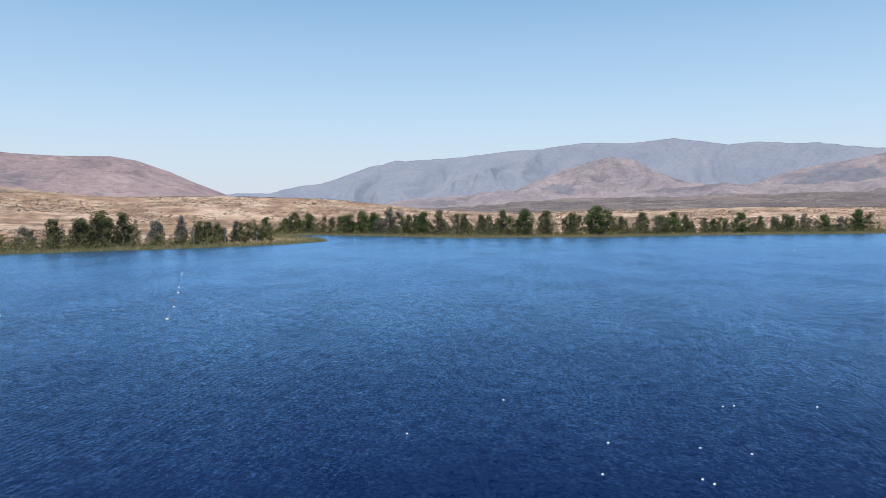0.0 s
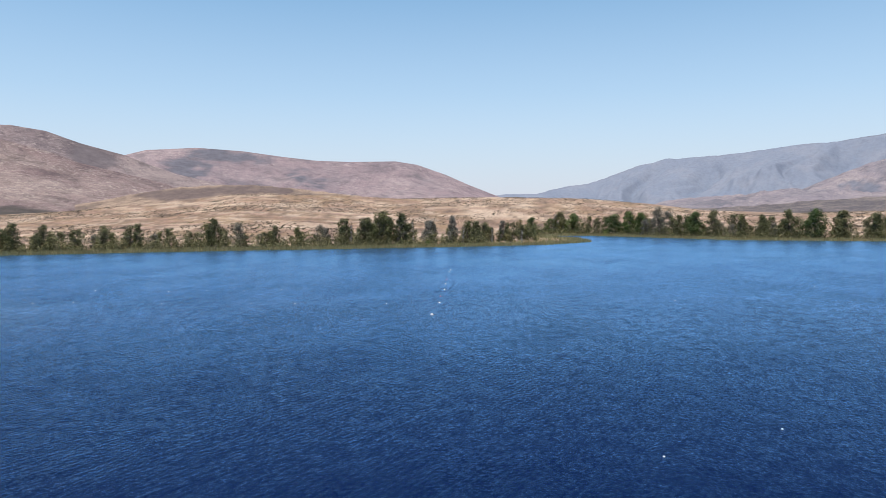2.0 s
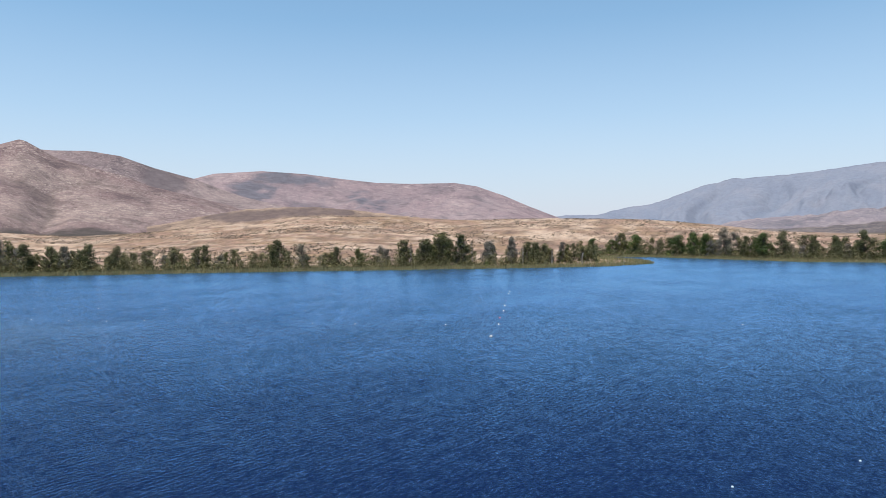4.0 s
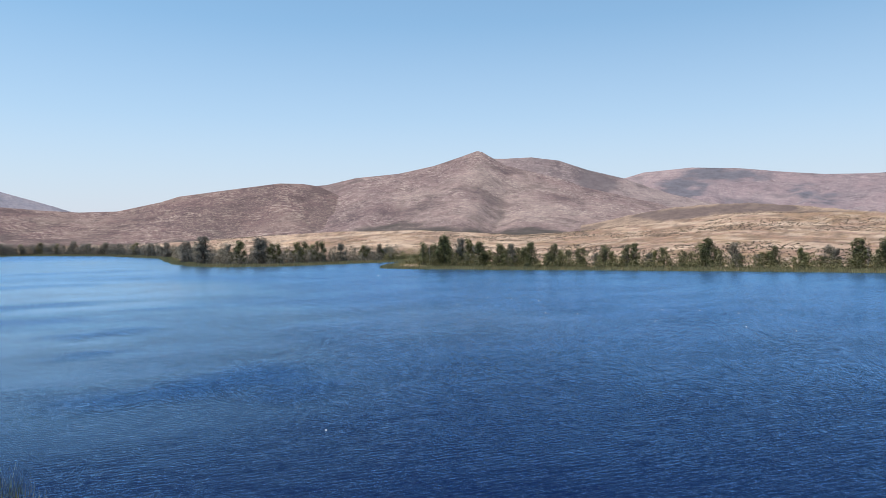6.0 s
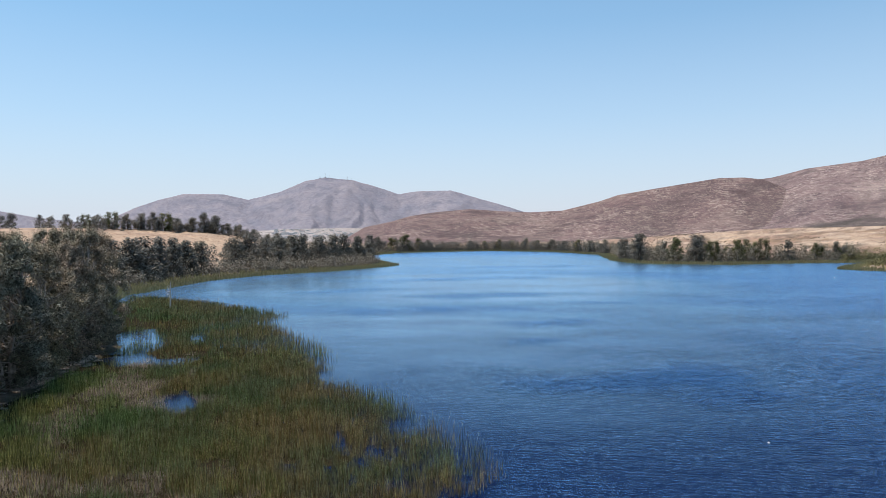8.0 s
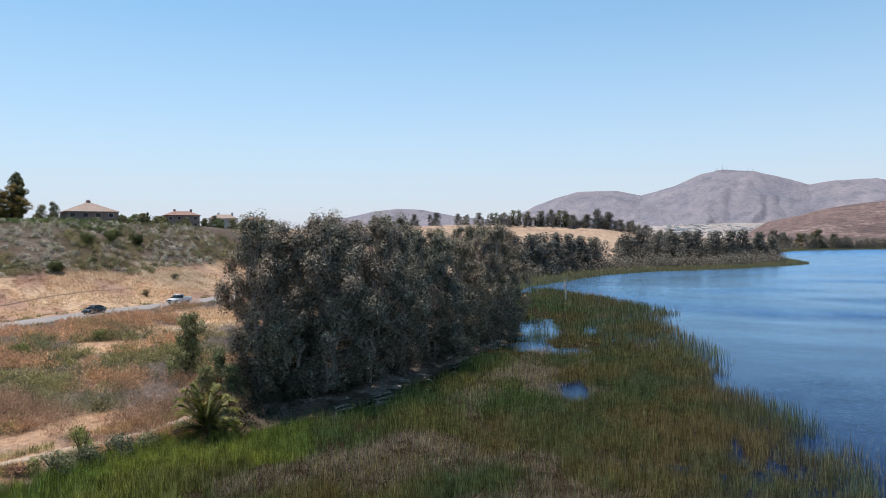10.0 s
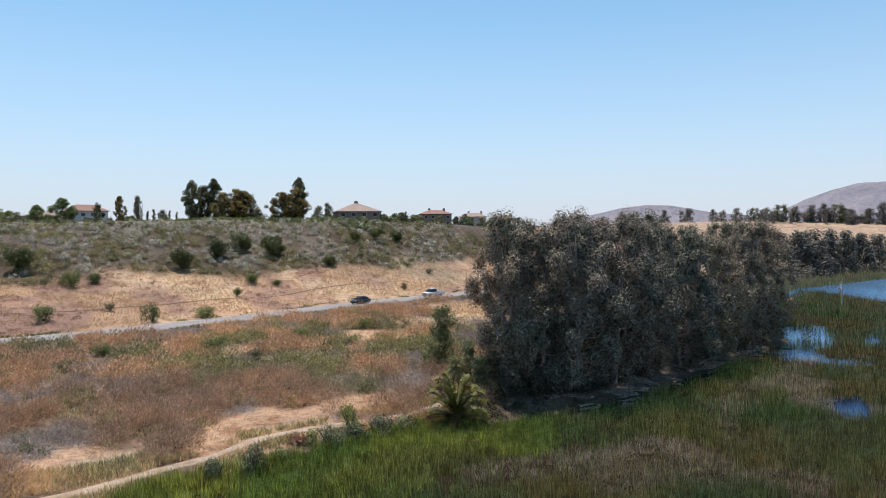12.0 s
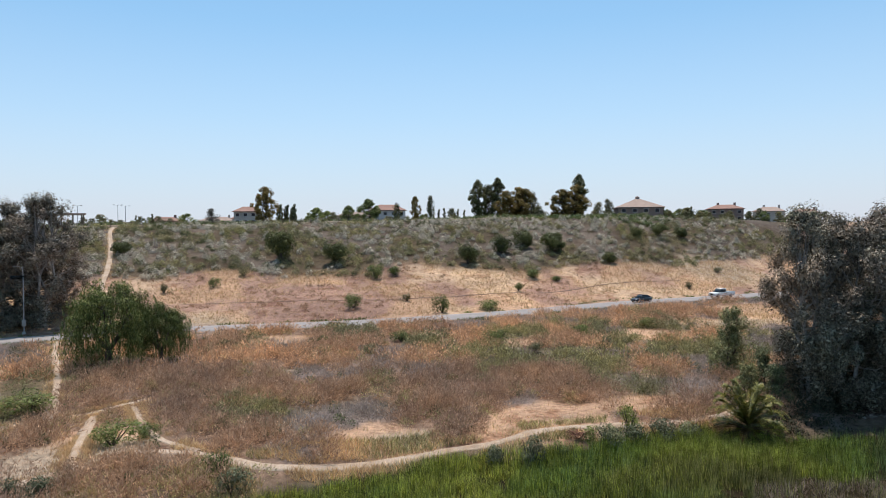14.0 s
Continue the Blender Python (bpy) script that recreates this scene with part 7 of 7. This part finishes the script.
def sedan(m, label):
    root = tagged(new("car"), label, "car")
    root.matrix_basis = m
    paint = paint_mat("black_paint", (0.012, 0.013, 0.018))
    part("body", loft([(-2.3, 0.72, 0.36, 0.80), (-2.15, 0.86, 0.26, 0.98), (-1.3, 0.91, 0.22, 1.02), (0.0, 0.92, 0.22, 0.98), (1.1, 0.91, 0.22, 0.93), (1.9, 0.88, 0.24, 0.80), (2.25, 0.72, 0.32, 0.64)]), paint, root)
    part("cabin", loft([(-1.95, 0.62, 0.85, 1.0), (-1.3, 0.74, 0.85, 1.33), (-0.5, 0.76, 0.85, 1.44), (0.25, 0.75, 0.85, 1.40), (1.15, 0.68, 0.85, 0.96)], 0.2), M_GLASS, root)
    part("roof", loft([(-1.98, 0.60, 0.86, 1.01), (-1.3, 0.60, 1.22, 1.345), (-0.5, 0.62, 1.34, 1.455), (0.25, 0.61, 1.30, 1.415), (0.6, 0.60, 1.12, 1.26)], 0.2), paint, root)
    for x, y in ((-1.42, -0.82), (-1.42, 0.82), (1.40, -0.82), (1.40, 0.82)):
        wheel(root, x, y, 0.33)
    for y in (-0.62, 0.62):
        part("headlight", box_bm(2.05, 2.16, y - 0.17, y + 0.17, 0.58, 0.70, bevel=0.02), M_FRAME, root)
        part("tail_light", box_bm(-2.29, -2.2, y - 0.17, y + 0.17, 0.74, 0.86, bevel=0.02), plain_mat("red_lens", (0.35, 0.02, 0.02), 0.3), root)
    for y in (-0.98, 0.98):
        part("mirror", box_bm(0.75, 0.9, y - 0.09, y + 0.09, 0.95, 1.08, bevel=0.02), paint, root)


def pickup(m, label):
    root = tagged(new("pickup_truck"), label, "pickup truck")
    root.matrix_basis = m
    paint = paint_mat("white_paint", (0.80, 0.80, 0.79))
    part("body", loft([(-0.45, 0.96, 0.45, 1.18), (0.9, 0.98, 0.45, 1.20), (1.6, 0.98, 0.45, 1.19), (2.5, 0.95, 0.45, 1.12), (2.85, 0.88, 0.50, 1.0)]), paint, root)
    part("cabin", loft([(-0.5, 0.84, 1.1, 1.86), (0.2, 0.84, 1.1, 1.92), (0.85, 0.82, 1.1, 1.86), (1.65, 0.78, 1.1, 1.24)], 0.15), M_GLASS, root)
    part("roof", loft([(-0.52, 0.80, 1.78, 1.90), (0.2, 0.82, 1.82, 1.95), (0.9, 0.76, 1.78, 1.89)], 0.12), paint, root)
    part("rear_pillar", box_bm(-0.56, -0.40, -0.85, 0.85, 1.15, 1.84, bevel=0.03), paint, root)
    bed = part("bed", box_bm(-2.95, -0.52, -0.97, 0.97, 0.5, 0.78, bevel=0.03), paint, root)
    for y in (-0.97, 0.85):
        part("bed_side", box_bm(-2.95, -0.52, y, y + 0.12, 0.782, 1.25, bevel=0.03), paint, bed)
    part("tailgate", box_bm(-2.95, -2.86, -0.84, 0.84, 0.782, 1.25, bevel=0.02), paint, bed)
    for x, y in ((-1.85, -0.86), (-1.85, 0.86), (1.85, -0.86), (1.85, 0.86)):
        wheel(root, x, y, 0.42)
    part("grille", box_bm(2.80, 2.90, -0.5, 0.5, 0.66, 0.95, bevel=0.02), M_GLASS, root)
    part("bumper", box_bm(2.78, 2.98, -0.92, 0.92, 0.42, 0.62, bevel=0.04), M_STEEL, root)
    for y in (-0.7, 0.7):
        part("headlight", box_bm(2.76, 2.88, y - 0.16, y + 0.16, 0.76, 0.94, bevel=0.02), M_FRAME, root)
    for y in (-1.08, 1.08):
        part("mirror", box_bm(1.05, 1.2, y - 0.1, y + 0.1, 1.22, 1.42, bevel=0.02), M_RUBBER, root)


sedan(on_road(148.0, 0.6), "black saloon car on the asphalt road")
pickup(on_road(142.3, 0.6), "white pickup truck following on the road")

# ======== buoys on the lake ========
M_BUOY = plain_mat("white_plastic", (0.82, 0.82, 0.80), 0.45, 0.05, 3.0)
M_RED = plain_mat("red_plastic", (0.55, 0.05, 0.04), 0.5, 0.1, 3.0)


def float_mesh(name, rad):
    bm = bmesh.new()
    bmesh.ops.create_uvsphere(bm, u_segments=14, v_segments=9, radius=rad)
    for v in bm.verts:
        v.co.z = v.co.z * 0.8 + rad * 0.25
    for f in bm.faces:
        f.smooth = True
    return bm


def make_buoy(rad, mat, label, group):
    root = tagged(new("buoy"), label, "buoy", group)
    part("float", float_mesh("float", rad), mat, root)
    part("eye_ring", tubes_mesh("eye_ring", [(np.array([(math.cos(a) * rad * 0.2, 0, rad * 1.12 + math.sin(a) * rad * 0.2) for a in np.linspace(0, 2 * math.pi, 9)]), np.full(9, rad * 0.06))], M_STEEL, 4), M_STEEL, root)
    return root


LANE = "white buoys on the lake"
for rad, mat, label, rows in (
        (0.26, M_BUOY, "large white mooring buoy", [(21.7, 121.5)]),
        (0.15, M_BUOY, "white marker buoy on a line", [(21.1, 138), (20.7, 162.5), (20.6, 175), (20.3, 211), (20.2, 219)]),
        (0.14, M_RED, "red marker buoy on a line", [(21.0, 149), (20.5, 187)]),
        (0.09, M_BUOY, "small white lane buoy on the open lake", [(63.5, 318), (53.0, 198), (54.9, 202), (50.9, 193), (50.4, 162.5), (52.8, 168), (55.1, 174), (57.3, 181), (47.9, 160), (41.6, 172.5), (38.9, 172), (46.5, 182), (42.1, 149), (36.2, 168),
                                                                          (35.7, 144), (33.4, 168), (32.4, 141), (25.3, 138), (3.0, 146), (-6.4, 185), (78.1, 260)]),
        # plain floats put in for white gulls on the near water
        (0.095, M_BUOY, "small white float standing in for a gull near the drone", [(67.7, 64.7), (-4.5, 61.9), (3.7, 52.0), (-21.8, 63.6), (-22.6, 64.2), (-28.3, 66.7), (-13.1, 50.7), (-20.3, 51.3), (-24.1, 51.2), (-12.7, 44.1), (-20.6, 44.9), (-21.5, 44.3)]),
        (0.26, M_BUOY, "white buoy before the far shore", [(-26, 331), (63.5, 324)])):
    made = None
    for b, r in rows:
        x, y = polar(b, r)
        if made is None:
            made = make_buoy(rad, mat, label, LANE)
            made.matrix_basis = pose(x, y, 0)
        else:
            copy_thing(made, pose(x, y, 0, 0, 0, b))

# ======== far town and masts ========
M_PALE = plain_mat("pale_distant_wall", (0.85, 0.80, 0.76), 0.9, 0.15, 0.05)
hill("town_plain", [(112, 0.2), (107, 0.62), (104, 0.8), (100, 0.85), (96, 0.8), (92, 0.4), (89, 0.0)], 2700, 700, 300, hill_mat("pale_plain", (0.46, 0.40, 0.37), (0.66, 0.60, 0.55), (0.27, 0.24, 0.23), 1.5), "pale plain with the town at the mountain foot", 19, gully=0.05)
rng = np.random.default_rng(71)
vs, fs = [], []
for k in range(170):
    b, r = rng.uniform(97.5, 105), rng.uniform(2380, 2690)
    x, y = polar(b, r)
    u = (r - 2700) / 700
    zb = (H + 2700 * math.tan(radians(0.8))) * (0.45 * (1 + u) + 0.55 * (1 + u) ** 2.2) - 4
    w, d, h = rng.uniform(4, 9), rng.uniform(4, 7), rng.uniform(5, 8)
    o = len(vs)
    vs += [(x + sx * w, y + sy * d, zb + sz * h) for sz in (0, 1) for sx, sy in ((-1, -1), (1, -1), (1, 1), (-1, 1))]
    fs += [(o, o + 1, o + 5, o + 4), (o + 1, o + 2, o + 6, o + 5), (o + 2, o + 3, o + 7, o + 6), (o + 3, o, o + 4, o + 7), (o + 4, o + 5, o + 6, o + 7)]
me = mesh_from("distant_town", vs, fs, False)
me.materials.append(M_PALE)
tagged(new("distant_town", me), "pale houses of a distant town below the mountain", "town", kind="stuff")


def mast(b, tall):
    root = tagged(new("radio_mast"), "thin steel radio mast on the mountain top", "mast", "masts on the mountain")
    x, y = polar(b, 4600)
    z = H + 4600 * math.tan(radians(float(knots(b, TOWER_PEAK)))) - 6
    root.matrix_basis = pose(x, y, z)
    part("pole", tubes_mesh("pole", [(np.array([(0, 0, 0), (0, 0, tall)]), np.array([1.1, 0.6]))], M_STEEL, 5), M_STEEL, root)
    part("hut", box_bm(-5, 5, -4, 4, 0, 7), M_CONCRETE, root)


for b, tall in ((101.4, 26), (101.0, 34), (100.7, 22), (99.3, 24), (99.0, 20)):
    mast(b, tall)


# ======== brush on the grass hills and along the crest ========
rng = np.random.default_rng(81)
x, y, z, sd, b, r = scatter(rng, 34000, -34, 80, 400, 930)
ok = (sd > 30) & (fbm(x / 60, y / 60, 3, 15) > 0.46)
p = np.stack([x, y, z], 1)[ok]
stuff("hill_brush", mound_leaves(rng, p, rng.uniform(0.5, 1.6, len(p)), rng.uniform(0.3, 1.0, len(p)), 6, 0.55), L_BARE, "low brown brush dotted over the golden hills", "bushes")
x, y, z, sd, b, r = scatter(rng, 1500, -34, 80, 395, 560)
ok = (sd > 22) & (fbm(x / 40, y / 40, 3, 25) > 0.52)
p = np.stack([x, y, z], 1)[ok]
stuff("hill_brush", mound_leaves(rng, p, rng.uniform(0.8, 1.8, len(p)), rng.uniform(0.6, 1.8, len(p)), 14, 0.45), L_OLIVE, "olive brush behind the shore trees", "bushes")
x, y, z, sd, b, r = scatter(rng, 1700, 146, 199, 221, 250)
ok = fbm(x / 16, y / 16, 3, 35) > 0.46
p = np.stack([x, y, z], 1)[ok]
half = rng.uniform(0, 1, len(p)) < 0.6
for mask, mat, label in ((half, L_GREEN, "green garden shrubs behind the crest fence"), (~half, L_YELLOW, "light green garden shrubs behind the crest fence")):
    q = p[mask]
    stuff("crest_shrubs", mound_leaves(rng, q, rng.uniform(0.9, 2.2, len(q)), rng.uniform(0.5, 1.5, len(q)), 50, 0.28), mat, label, "bushes")
